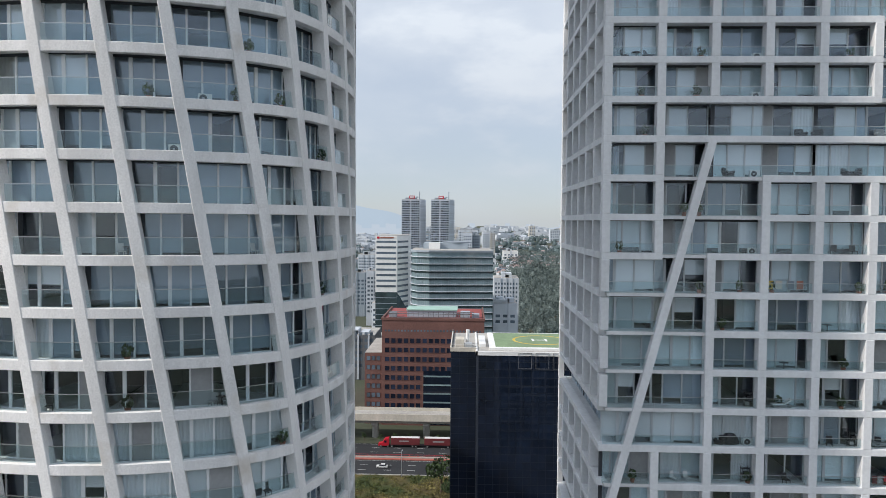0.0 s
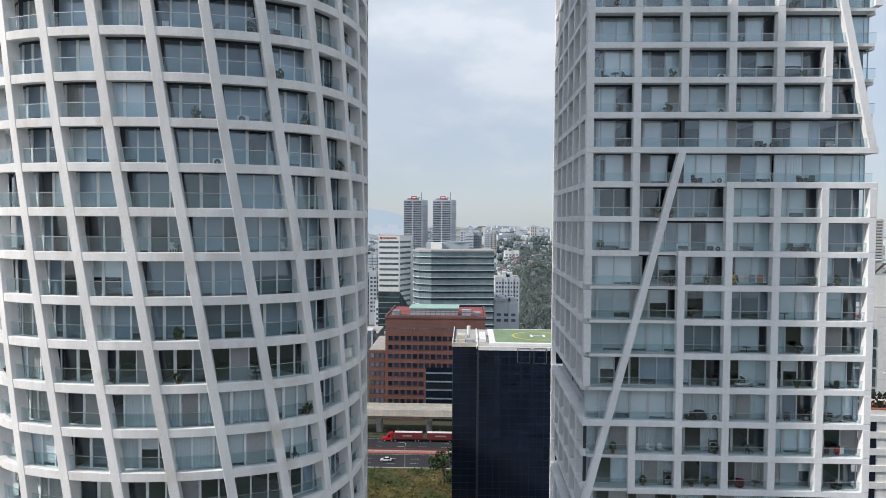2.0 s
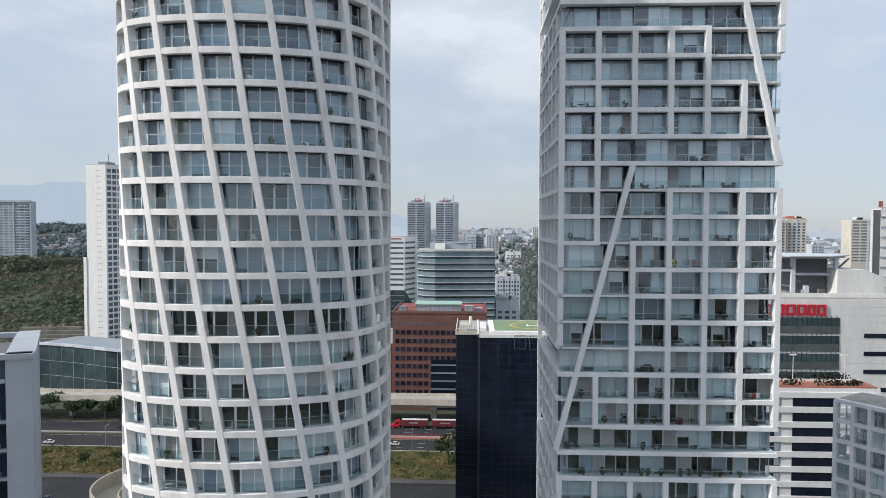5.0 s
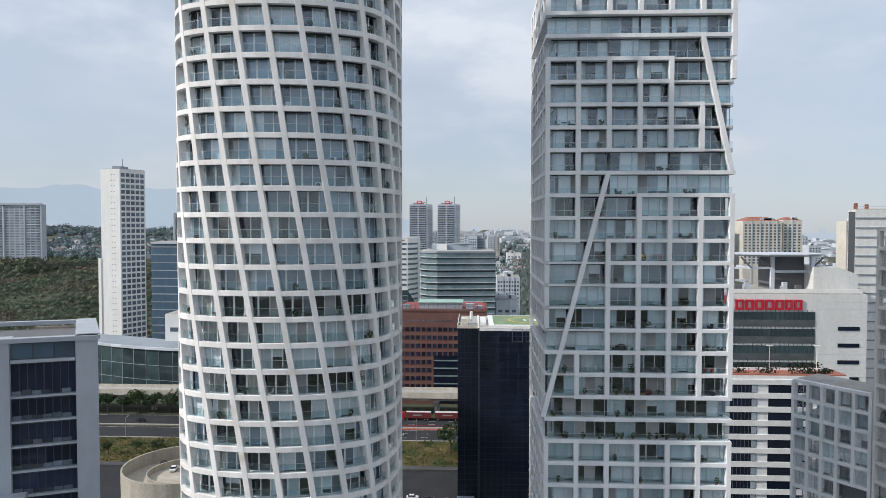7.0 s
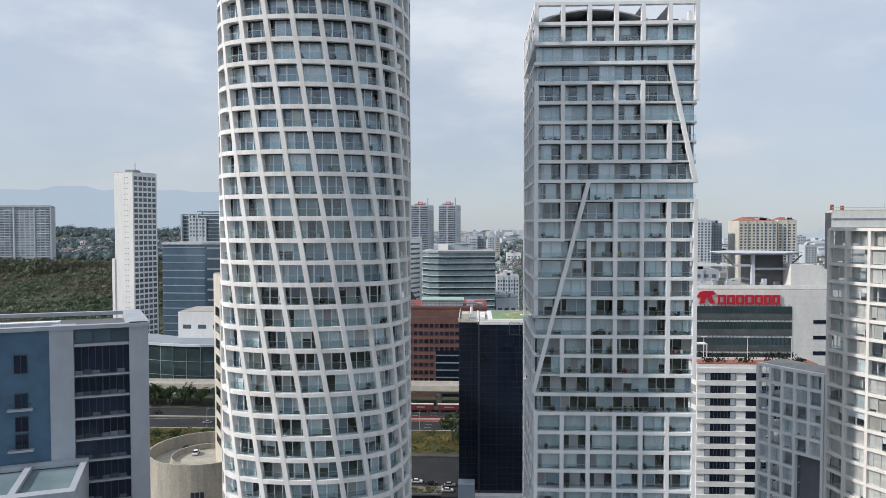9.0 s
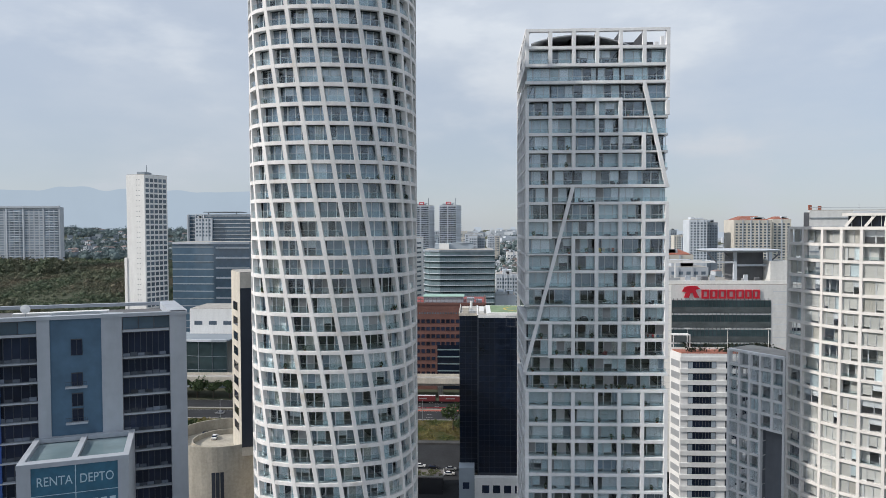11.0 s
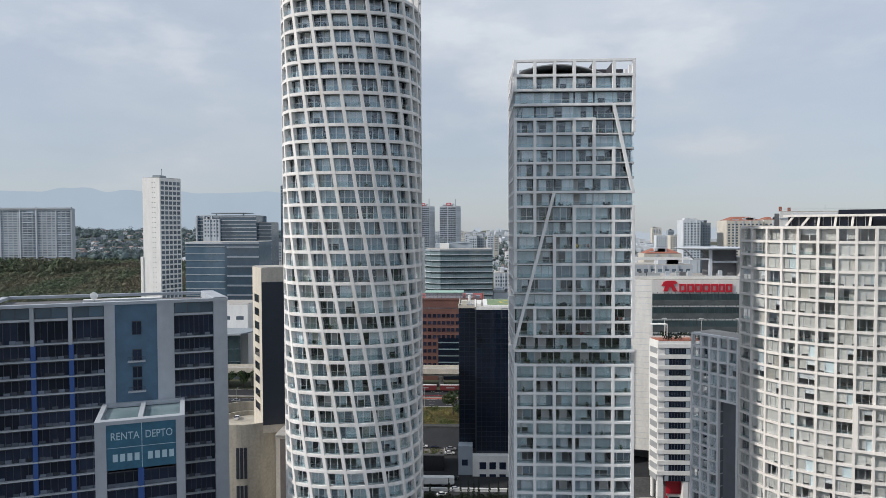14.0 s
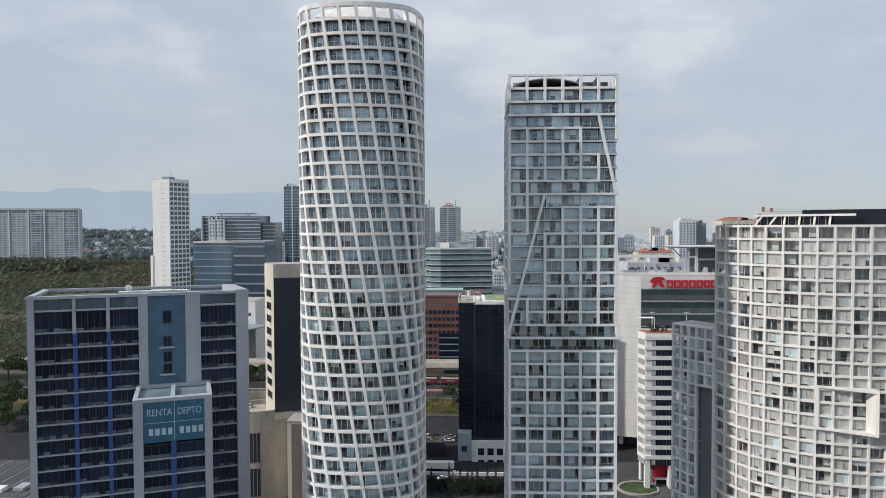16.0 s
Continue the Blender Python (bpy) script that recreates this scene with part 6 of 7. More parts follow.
# ---- plants ----
def tree(x, y, h, seed, label="leafy street tree with an uneven crown", wide=0.36, z=None, leaves=420, group="street trees"):
    r = random.Random(seed)
    t = thing("tree", label, "tree", group, pose(x, y, terrain(x, y) if z is None else z))
    g = Geo()
    g.tube(h * 0.032, 0, h * 0.45, 8, r1=h * 0.02)
    for k in range(5):
        a = r.uniform(0, 6.3)
        p, q = Vector((0, 0, h * r.uniform(0.3, 0.44))), Vector((math.cos(a) * h * 0.2, math.sin(a) * h * 0.2, h * r.uniform(0.55, 0.75)))
        g.beam(p, q, h * 0.014, h * 0.014)
    part("trunk", g, BARK, t)
    g = Geo()
    for k in range(6):
        a = r.uniform(0, 6.3)
        rr = h * wide * r.uniform(0.2, 0.62)
        leaf_cloud(g, (math.cos(a) * rr, math.sin(a) * rr, h * r.uniform(0.5, 0.82)), (h * wide * 0.55, h * wide * 0.55, h * 0.17), leaves // 6, h * 0.042, r)
    part("crown", g, LEAF, t)
    return t


def cypress(x, y, h, seed):
    r = random.Random(seed)
    t = thing("cypress_tree", "slim dark cypress in a row by the garden wall", "tree", "cypress row", pose(x, y, -13.4))
    part("trunk", Geo().tube(0.14, 0, h * 0.2, 7, r1=0.1), BARK, t)
    g = Geo()
    for k in range(9):
        f = k / 8
        leaf_cloud(g, (r.uniform(-0.1, 0.1), r.uniform(-0.1, 0.1), h * (0.1 + 0.86 * f)), (0.72 * (1 - f) ** 0.6 + 0.1, 0.72 * (1 - f) ** 0.6 + 0.1, h * 0.08), 44, 0.24, r)
    part("crown", g, LEAFD, t)
    return t


for i, (x, h) in enumerate(((-26, 11.5), (-20.5, 12.5), (-14.6, 11.0), (-7.4, 13.4), (-3.0, 11.6), (-0.2, 12.6), (1.9, 13.2), (3.8, 13.0), (7.8, 12.4), (11.2, 12.8), (14.8, 12.0), (18.5, 12.6), (22.5, 11.8))):
    cypress(x, 156.0 + (i % 3) * 0.5, h, 40 + i)
rb = random.Random(91)
g = Geo()
for _ in range(520):
    x, y = rb.uniform(-34, 32), rb.uniform(158.5, 167.5)
    leaf_cloud(g, (x, y, terrain(x, y) + rb.uniform(0.5, 1.3)), (1.3, 1.3, 0.8), 26, 0.34, rb)
solid("hedge", g, LEAFD, "dense dark evergreen planting behind the cypress row", "hedge", kind="stuff")
tree(-8.5, 246, 13.5, 3, "broad dark tree on the grass verge", 0.42)
tree(-2.0, 249, 10.5, 5, wide=0.4)
tree(-4.5, 236, 8.5, 6, wide=0.45)
for i, (x, y, h) in enumerate(((-192, 302, 11.1), (-184, 302.3, 12.3), (-176, 301.8, 10.4), (-168, 302.2, 13.0), (-160, 302, 11.1), (-152, 302.2, 13.0), (-143, 302, 11.7), (-134, 302.2, 11.1), (-124, 302, 12.3), (-114, 302.2, 10.4), (-104, 302, 11.7),
                               (-58, 302.5, 4.5), (-51, 302.5, 4), (-44, 302.8, 4.2), (-37, 302.5, 3.6), (-30.5, 302.6, 4.3), (-24, 302.7, 3.8), (-12, 302.5, 4.0),
                               (-150, 238, 7), (-139, 240, 6), (-128, 236, 8), (-118, 241, 6.5), (-196, 236, 8), (-172, 239, 7),
                               (-232, 214, 9), (-224, 206, 8), (-216, 216, 10), (-208, 204, 8), (-203, 219, 9), (-196, 208, 8.5), (-188, 216, 9), (-238, 226, 9), (-214, 228, 8), (-199, 198, 7), (-300, 303, 12), (-288, 302, 13), (-276, 303, 11), (-264, 302, 13), (-252, 303, 12), (-240, 302, 11), (-228, 303, 12), (-214, 302, 11), (-202, 303, 10),
                               (-282, 262, 9), (-268, 250, 10), (-255, 258, 8), (-246, 240, 9), (-262, 236, 8), (-232, 236, 9), (-248, 222, 8))):
    tree(x, y, h * (1.3 if i > 23 else 1), 60 + i, leaves=760 if i < 11 or i > 23 else 300, wide=0.44 if i < 11 else 0.5 if i > 23 else 0.36)


def bush(g, x, y, z, w, h, r):
    """The dense inside of a shrub or crown: a lumpy dome."""
    n = 7
    rings = []
    for f, k in ((0.8, 0.0), (1.0, 0.4), (0.72, 0.8), (0.25, 1.0)):
        rings.append([(x + w * f * r.uniform(0.75, 1.2) * math.cos(6.283 * i / n + k), y + w * f * r.uniform(0.75, 1.2) * math.sin(6.283 * i / n + k), z + h * k * r.uniform(0.85, 1.1)) for i in range(n)])
    g.rings(rings)


def shrub_belt():
    """Uncounted shrubs on the verge and scrub on the hill."""
    r = random.Random(11)
    g = Geo()
    for _ in range(6000):
        x, y = r.uniform(-200, 14), r.uniform(230.5, 261)
        s = r.uniform(0.35, 0.75) + 1.3 * r.random() ** 14
        leaf_cloud(g, (x, y, 0.22 + s * 0.2), (s * 1.3, s * 1.3, s * 0.32), 7, s * 0.36, r)
    solid("verge_shrub", g, TUFT, "low olive shrubs over the dry verge", "shrub", kind="stuff")
    g = Geo()
    for _ in range(24000):
        y = 345 + 625 * r.random() ** 0.95
        x = (-150 if y > 480 else -258) - (y * 0.72) * r.random()
        if noise.noise(Vector((x * 0.012, y * 0.012, 3.0))) < -0.3 and r.random() < 0.8:
            continue
        s = r.uniform(1.0, 2.6) * (0.8 + y / 2500) + 2.6 * r.random() ** 12
        leaf_cloud(g, (x, y, terrain(x, y) + s * 0.3), (s * 1.5, s * 1.5, s * 0.55), 24, s * 0.24, r)
    for _ in range(1500):
        y = r.uniform(520, 960)
        x = -160 - (y * 0.7) * r.random()
        s = r.uniform(1.8, 4.2)
        bush(g, x, y, terrain(x, y) - 0.4, s * 0.8, s * 1.0, r)
        leaf_cloud(g, (x, y, terrain(x, y) + s * 0.6), (s * 1.1, s * 1.1, s * 0.6), 60, s * 0.14, r)
    for _ in range(240):
        x = r.uniform(-650, -480)
        y = 741 + (x + 640) * 0.07 - r.uniform(5, 26)
        s = r.uniform(4.0, 8.5)
        bush(g, x, y, terrain(x, y) - 0.3, s * 0.7, s * r.uniform(1.0, 1.6), r)
        leaf_cloud(g, (x, y, terrain(x, y) + s * 0.9), (s * 1.3, s * 1.3, s * 1.1), 70, s * 0.16, r)
    solid("hill_scrub", g, SCRUB, "dense olive scrub and small trees over the hill", "scrub", kind="stuff", smooth=True)
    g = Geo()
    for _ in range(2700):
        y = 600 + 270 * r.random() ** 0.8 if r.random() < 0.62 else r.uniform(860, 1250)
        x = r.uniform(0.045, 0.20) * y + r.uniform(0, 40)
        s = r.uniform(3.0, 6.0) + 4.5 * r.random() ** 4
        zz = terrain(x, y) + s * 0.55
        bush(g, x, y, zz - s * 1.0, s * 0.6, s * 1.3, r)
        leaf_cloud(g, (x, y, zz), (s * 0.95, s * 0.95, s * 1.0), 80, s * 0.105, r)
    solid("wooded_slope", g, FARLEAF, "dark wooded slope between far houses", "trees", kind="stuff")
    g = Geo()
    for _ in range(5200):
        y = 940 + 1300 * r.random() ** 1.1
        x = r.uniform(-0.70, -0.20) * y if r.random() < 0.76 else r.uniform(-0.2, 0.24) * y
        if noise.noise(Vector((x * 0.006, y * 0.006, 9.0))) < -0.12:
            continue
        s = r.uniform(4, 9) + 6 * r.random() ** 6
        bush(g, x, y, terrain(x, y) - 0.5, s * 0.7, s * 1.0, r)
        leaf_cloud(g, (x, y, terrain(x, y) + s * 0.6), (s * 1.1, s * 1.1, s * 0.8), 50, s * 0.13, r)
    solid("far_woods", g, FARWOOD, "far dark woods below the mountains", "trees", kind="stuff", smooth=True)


shrub_belt()
rw_ = thing("retaining_wall", "stepped grey retaining wall below the scrub hill", "wall", m=pose(-322, 452, 0, 0, 0, 6))
for k in range(6):
    part("wall_course", Geo().soft(0, 58 - 3 * k, 2.2 * k, 2.2 * k + 3.0, 0 if k == 0 else 8 + 2.4 * (k - 1), 8 + 2.4 * k, 0.15), ROCK, rw_)


# ---- vehicles ----
def wheelset(t, places, rad, wid=0.22):
    for x, y in places:
        w = part("wheel", Geo().tube(rad, -wid / 2, wid / 2, 14, tf=pose(x, y, rad, 90)), TYRE, t)
        part("rim", Geo().tube(rad * 0.6, -wid / 2 - 0.01, wid / 2 + 0.01, 10, tf=pose(x, y, rad, 90)), CARGREY, w)


def car(x, y, z, paint, label, yaw=0.0, group="parked cars"):
    t = thing("car", label, "car", group, pose(x, y, z, 0, 0, yaw))
    g = Geo()
    side = [(-2.2, 0.35), (2.15, 0.35), (2.2, 0.72), (1.95, 0.86), (1.15, 0.95), (-1.75, 0.98), (-2.15, 0.9)]
    g.rings([[(a, y_, b) for a, b in side] for y_ in (-0.86, 0.86)])
    part("body", g, paint, t)
    cab = [(-1.7, 0.97), (1.1, 0.95), (0.45, 1.42), (-1.15, 1.45)]
    part("window_band", Geo().rings([[(a, y_ * (1 if b < 1.2 else 0.84), b) for a, b in cab] for y_ in (-0.8, 0.8)]), NAVYGLASS, t)
    part("roof", Geo().soft(-1.14, 0.44, -0.68, 0.68, 1.43, 1.5, 0.03), paint, t)
    wheelset(t, [(-1.35, -0.8), (1.35, -0.8), (-1.35, 0.8), (1.35, 0.8)], 0.32)
    for yy in (-0.6, 0.6):
        part("headlight", Geo().box(2.16, 2.21, yy - 0.17, yy + 0.17, 0.62, 0.78), CARWHITE, t)
    return t


car(-32.5, 270.6, 0.03, CARWHITE, "white saloon car on the expressway", 180, "")
for x_, y_, pt, lb in ((-8.2, 205.0, CARGREY, "silver car on the service road"), (-8.8, 201.2, CARWHITE, "white car on the service road"), (-15.5, 206.0, CARDARK, "dark car on the service road")):
    car(x_, y_, terrain(x_, y_) + 0.06, pt, lb, 3, "service road cars")
for i, (x, y, z, p, lab, yaw) in enumerate(((-9.0, 176, None, CARGREY, "silver car parked by the shed", 20), (-5.5, 172.5, None, CARWHITE, "white car parked by the shed", 18),
                                            (-10.5, 168.5, None, CARWHITE, "white car parked on the slope", 15), (-6.4, 180.5, None, CARDARK, "dark car parked on the slope", 22),
                                            (-92, 168, 19.02, CARWHITE, "white pickup parked on the ramp roof", 100), (-97, 172, 19.02, CARDARK, "dark car parked on the ramp roof", 95),
                                            (-160, 288, 0.03, CARDARK, "dark car on the expressway", 0), (-128, 271, 0.03, CARGREY, "silver car on the expressway", 180),
                                            (-182, 266, 0.03, CARWHITE, "white car on the expressway", 180), (-21, 207, None, CARWHITE, "white car on the service road", 0),
                                            (-170, 207, None, CARWHITE, "white car on the service road", 0), (-150, 212, None, CARDARK, "dark car on the service road", 180))):
    car(x, y, terrain(x, y) + 0.12 if z is None else z, p, lab, yaw)


def truck():
    t = thing("articulated_truck", "red truck pulling two maroon box trailers", "truck", m=pose(-37.2, 296.6, 0.03))
    g = Geo()
    prof = [(0.0, 0.6), (0.1, 1.5), (1.7, 1.75), (2.5, 3.0), (3.0, 3.7), (4.6, 3.9), (4.6, 0.6)]
    g.rings([[(x, y, z) for x, z in prof] for y in (-1.2, 1.2)])
    part("cab", g, RED, t, "red long-nosed cab")
    part("windscreen", Geo().add([(1.78, -1.0, 1.85), (2.44, -1.0, 2.9), (2.44, 1.0, 2.9), (1.78, 1.0, 1.85)], [(0, 1, 2, 3)]), NAVYGLASS, t)
    part("side_window", Geo().box(2.6, 3.6, -1.23, -1.19, 2.0, 2.9), NAVYGLASS, t)
    part("chassis", Geo().box(3.5, 32.8, -0.5, 0.5, 0.7, 1.1), CHROME, t)
    for x0, x1 in ((5.4, 17.6), (19.6, 32.6)):
        tr = part("trailer", Geo().soft(x0, x1, -1.27, 1.27, 1.15, 4.05, 0.06), TRAILER, t, "maroon box trailer")
        part("roof_sheet", Geo().box(x0 + 0.1, x1 - 0.1, -1.2, 1.2, 4.05, 4.1), CARWHITE, tr)
        part("lettering_bar", Geo().box(x0 + 3.6, x1 - 4.6, -1.29, -1.268, 2.4, 3.0), CARGREY, tr)
    wheelset(t, [(x, y) for x in (1.2, 4.2, 5.9, 14.6, 16.0, 21.0, 29.6, 31.0) for y in (-1.05, 1.05)], 0.5, 0.3)


truck()


# ---- things along the road ----
pole0 = thing("street_lamp", "tall grey street lamp beside the expressway", "lamp", "street lamps", pose(-64, 260.6, 0.2))
part("pole", Geo().tube(0.12, 0, 9, 8, r1=0.07), GREYPANEL, pole0)
part("arm", Geo().beam((0, 0, 8.9), (0, 2.2, 9.3), 0.08, 0.08), GREYPANEL, pole0)
part("lamp_head", Geo().soft(-0.18, 0.18, 2.0, 2.9, 9.22, 9.38, 0.03), GREYPANEL, pole0)
for x in (-124, -94, -24, -184, -154):
    copy_thing(pole0, pose(x, 260.6, 0.2))
fence = thing("median_fence", "low red and white fence along the median", "fence", m=pose(0, 282.6, 0.35))
fp = Geo().box(-0.05, 0.05, -0.05, 0.05, 0, 1.0).mesh("post", [RED])
for i in range(28):
    link("post", fp, fence, pose(-84 + 3.4 * i, 0, 0))
part("fence_rail", Geo().box(-84, 10, -0.03, 0.03, 0.85, 0.95), RED, fence)

# ---- low glass hall and white block beyond the viaduct ----
HALL = curve_points([(-240, 352), (-216, 345), (-184, 332), (-158, 326), (-144, 327)], 12)
hall = thing("glass_hall", "long curved glass hall with a white roof edge", "building", m=pose(HALL[0][0], HALL[0][1], 0))
hl = [(x - HALL[0][0], y - HALL[0][1]) for x, y in HALL]
for (a, b) in zip(hl, hl[1:]):
    m_, w_ = along(a, b)
    part("glass_bay", Geo().box(0.1, w_ - 0.1, -0.05, 0.2, 4, 27.6), HALLGLASS, hall, "", m_)
    for z in (11, 19):
        part("transom", Geo().box(0, w_, -0.2, -0.06, z, z + 0.2), FARGREY, hall, "", m_)
    part("mullion", Geo().box(-0.09, 0.09, -0.25, 0.25, 0, 27.6), FARGREY, hall, "", m_)
    part("roof_edge", Geo().box(-0.2, w_ + 0.2, -1.0, 0.6, 27.7, 29.0), FARWALL, hall, "", m_)
    part("rear_wall", Geo().box(0, w_, 1.2, 1.6, 0, 27.7), FARGREY, hall, "", m_)
part("roof", Geo().prism([(x, y + 0.8) for x, y in hl] + [(x + 9, y + 25) for x, y in reversed(hl)], 27.7, 28.5), FARGREY, hall)
wbk = faced("white_block", "plain white block beyond the glass hall", "building", [(-176, 352), (-147, 352), (-147, 380), (-176, 380)], 0, 44, WHITE)
face_windows(wbk, (-176, 352), (-147, 352), 1, 3, 34, 4, 5, 2.4, FARGLASS)
hut = faced("low_building", "low grey building with a pale flat seamed roof", "building", [(-225, 127), (-163, 127), (-163, 169), (-225, 169)], -13.6, -5.0, FARGREY, PAVING)
face_windows(hut, (-225, 127), (-163, 127), 1, 10, -10, 3, 4.0, 2.4, FARGLASS)
for k in range(9):
    part("roof_seam", Geo().box(6.6 * k + 3.0, 6.6 * k + 3.25, 0.6, 41.4, 8.97, 9.12), FARGREY, hut)
part("roof_vent", Geo().soft(44, 50, 4, 8, 8.97, 10.6, 0.1), WHITE, hut)
part("roof_vent", Geo().soft(53, 57, 6, 12, 8.97, 10.2, 0.1), GREYPANEL, hut)


# ---- the city beyond ----
def block(name, label, x0, x1, y, depth, z1, wall, floors, cols, z_first, dz, wf=0.55, hf=0.5, skew=0.0, roof=None, group="", glass_mat=None):
    """A plain far house with its windows in rows and columns on the face that looks this way."""
    c = [(x0, y), (x1, y + skew), (x1, y + depth), (x0, y + depth)]
    t = faced(name, label, "building", c, min(terrain(x0, y), 0), z1, wall, roof, group)
    w = abs(x1 - x0) / cols * wf
    face_windows(t, c[0], c[1], floors, cols, z_first, dz, w, dz * hf, glass_mat or FARGLASS, 0.6, abs(x1 - x0) - 0.6, stuff=y > 600 or floors * cols > 70)
    rr = random.Random(int(x0 * 7 + y))
    w, top = abs(x1 - x0), z1 - min(terrain(x0, y), 0) + 0.36
    g = Geo()
    for _ in range(3):
        a, k = rr.uniform(0.08, 0.6) * w, rr.uniform(0.12, 0.3) * w
        g.box(a, a + k, 2.5, 2.5 + depth * 0.4, top, top + rr.uniform(1.2, 4.0))
    for i in range(1, cols):
        if i % 2 == 0:
            x = 0.6 + (w - 1.2) * i / cols
            g.box(x - 0.14 * w / cols, x + 0.14 * w / cols, skew - 0.5, skew + 0.02, 0.5, top - 0.4)
    part("roof_house", g, FARWALL if wall is not FARGREY else FARGREY, t)
    return t


GG = [(-321, 702), (-300, 698), (-249, 700), (-249, 740), (-321, 740)]
gg = faced("office_building", "stepped blue glass office with a dark roof canopy", "building", GG, 0, 108, BLUEGLASS)
for p_, q_ in ((0, 1), (1, 2)):
    face_bands(gg, GG[p_], GG[q_], [60 + 4.2 * k for k in range(12)], 0.8, 0.4, FARWALL, "floor_band")
part("roof_canopy", Geo().box(20, 60, -4, 26, 110.5, 111.4).box(24, 25, 0, 1, 108.36, 110.5).box(56, 57, 0, 1, 108.36, 110.5), FARGREY, gg, "thin grey roof canopy")
for k in range(3):
    part("bay_pier", Geo().box(2 + 9 * k, 3.2 + 9 * k, -5.2, -1.0, 40, 108), FARWALL, gg)
block("office_building", "pale upper storeys beside a glass office", -309, -290, 694, 3.5, 104, FARWALL, 5, 5, 84, 4.2, 0.5, 0.5)
GS = [(-249, 705), (-233, 705), (-233, 735), (-249, 735)]
gs = faced("office_building", "lower blue glass office with pale floor bands", "building", GS, 0, 100, BLUEGLASS)
face_bands(gs, GS[0], GS[1], [58 + 4.2 * k for k in range(10)], 0.8, 0.4, FARWALL, "floor_band")
block("office_tower", "slender blue grey glass tower", -248, -226, 800, 25, 148, BLUEGLASS, 24, 4, 55, 3.8, 0.8, 0.35, glass_mat=FARGREY)
block("apartment_block", "pale low block between towers", -272, -243, 800, 25, 75, FARWALL, 6, 7, 50, 3.6)
t_ = block("apartment_tower", "cream apartment tower with a red hipped roof", 354, 404, 900, 40, 101, FARCREAM, 14, 9, 45, 3.8, 0.5, 0.55)
part("hip_roof", Geo().rings([[(2, 0, 101), (48, 0, 101), (48, 38, 101), (2, 38, 101)], [(14, 12, 106.5), (34, 12, 106.5), (34, 26, 106.5), (14, 26, 106.5)]]), TERRA, t_)
t_ = block("apartment_tower", "cream apartment tower with a small red roof", 407, 432, 905, 30, 102, FARCREAM, 14, 4, 45, 3.8, 0.5, 0.55)
part("hip_roof", Geo().rings([[(1, 0, 102), (24, 0, 102), (24, 28, 102), (1, 28, 102)], [(8, 10, 106), (16, 10, 106), (16, 18, 106), (8, 18, 106)]]), TERRA, t_)
block("apartment_tower", "white apartment tower with dark window columns", 294, 318, 900, 30, 102, FARWALL, 14, 5, 48, 3.7, 0.5, 0.55)
block("apartment_tower", "grey side wing of a white apartment tower", 318.2, 334, 906, 30, 98, FARGREY, 13, 4, 48, 3.7, 0.5, 0.55)
block("apartment_tower", "tan apartment tower with dark floors", 484, 516, 896, 25, 101, FARCREAM, 14, 3, 48, 3.8, 0.8, 0.4)
t_ = block("apartment_block", "low cream block with a red roof", 134, 163, 450, 20, 73, FARCREAM, 4, 6, 58, 3.4)
part("hip_roof", Geo().rings([[(1, 0, 73.3), (28, 0, 73.3), (28, 19, 73.3), (1, 19, 73.3)], [(9, 8, 77), (20, 8, 77), (20, 12, 77), (9, 12, 77)]]), TERRA, t_)
block("apartment_block", "long white block behind the bank", 100, 135, 330, 25, 71, FARWALL, 4, 8, 56, 3.6)
block("apartment_tower", "white apartment block with a stair tower", -6, 5, 900, 20, 81, FARWALL, 8, 4, 50, 3.6)
block("apartment_tower", "grey flank of a white apartment block", 5.2, 16, 903, 20, 78, FARGREY, 8, 4, 50, 3.6)
block("apartment_tower", "pale apartment tower far off", 27, 40, 1300, 25, 75, FARWALL, 8, 4, 45, 3.6)
block("apartment_tower", "pale apartment tower far off", 41, 50, 1300, 25, 73, FARCREAM, 8, 3, 45, 3.6)
block("apartment_block", "blank white block among red roofs", 50, 71, 1000, 25, 54, WHITE, 2, 4, 44, 3.6)
block("apartment_block", "pale apartment block with many small windows", 20.8, 40.5, 560, 25, 51, FARWALL, 8, 8, 22, 3.4, 0.5, 0.5)
t_ = block("concrete_block", "grey angular concrete block", 18.4, 35.3, 500, 24, 38, FARWALL, 2, 3, 24, 4)
part("fin_wall", Geo().prism([(0, -0.5), (10, -0.5), (10, 2), (0, 2)], 38.4, 40.6), FARWALL, t_)
block("apartment_block", "white stepped apartment block", -84, -69, 640, 25, 47, FARWALL, 8, 5, 14, 3.6)
block("apartment_block", "dark low block behind the brick wing", -72, -55, 420, 30, 27, GREYDARK, 6, 5, 8, 3.8)

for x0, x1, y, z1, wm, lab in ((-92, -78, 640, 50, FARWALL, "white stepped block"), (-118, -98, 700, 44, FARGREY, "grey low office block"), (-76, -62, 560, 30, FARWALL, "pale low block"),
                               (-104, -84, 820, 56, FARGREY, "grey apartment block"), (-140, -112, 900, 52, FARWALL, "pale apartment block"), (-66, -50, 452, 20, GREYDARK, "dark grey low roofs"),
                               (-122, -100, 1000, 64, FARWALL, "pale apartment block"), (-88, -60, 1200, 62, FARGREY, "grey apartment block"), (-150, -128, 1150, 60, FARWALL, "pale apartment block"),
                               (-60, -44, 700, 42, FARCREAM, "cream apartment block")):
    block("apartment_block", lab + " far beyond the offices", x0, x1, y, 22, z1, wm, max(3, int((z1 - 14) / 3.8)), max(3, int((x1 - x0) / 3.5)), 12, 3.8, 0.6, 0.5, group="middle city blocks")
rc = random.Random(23)
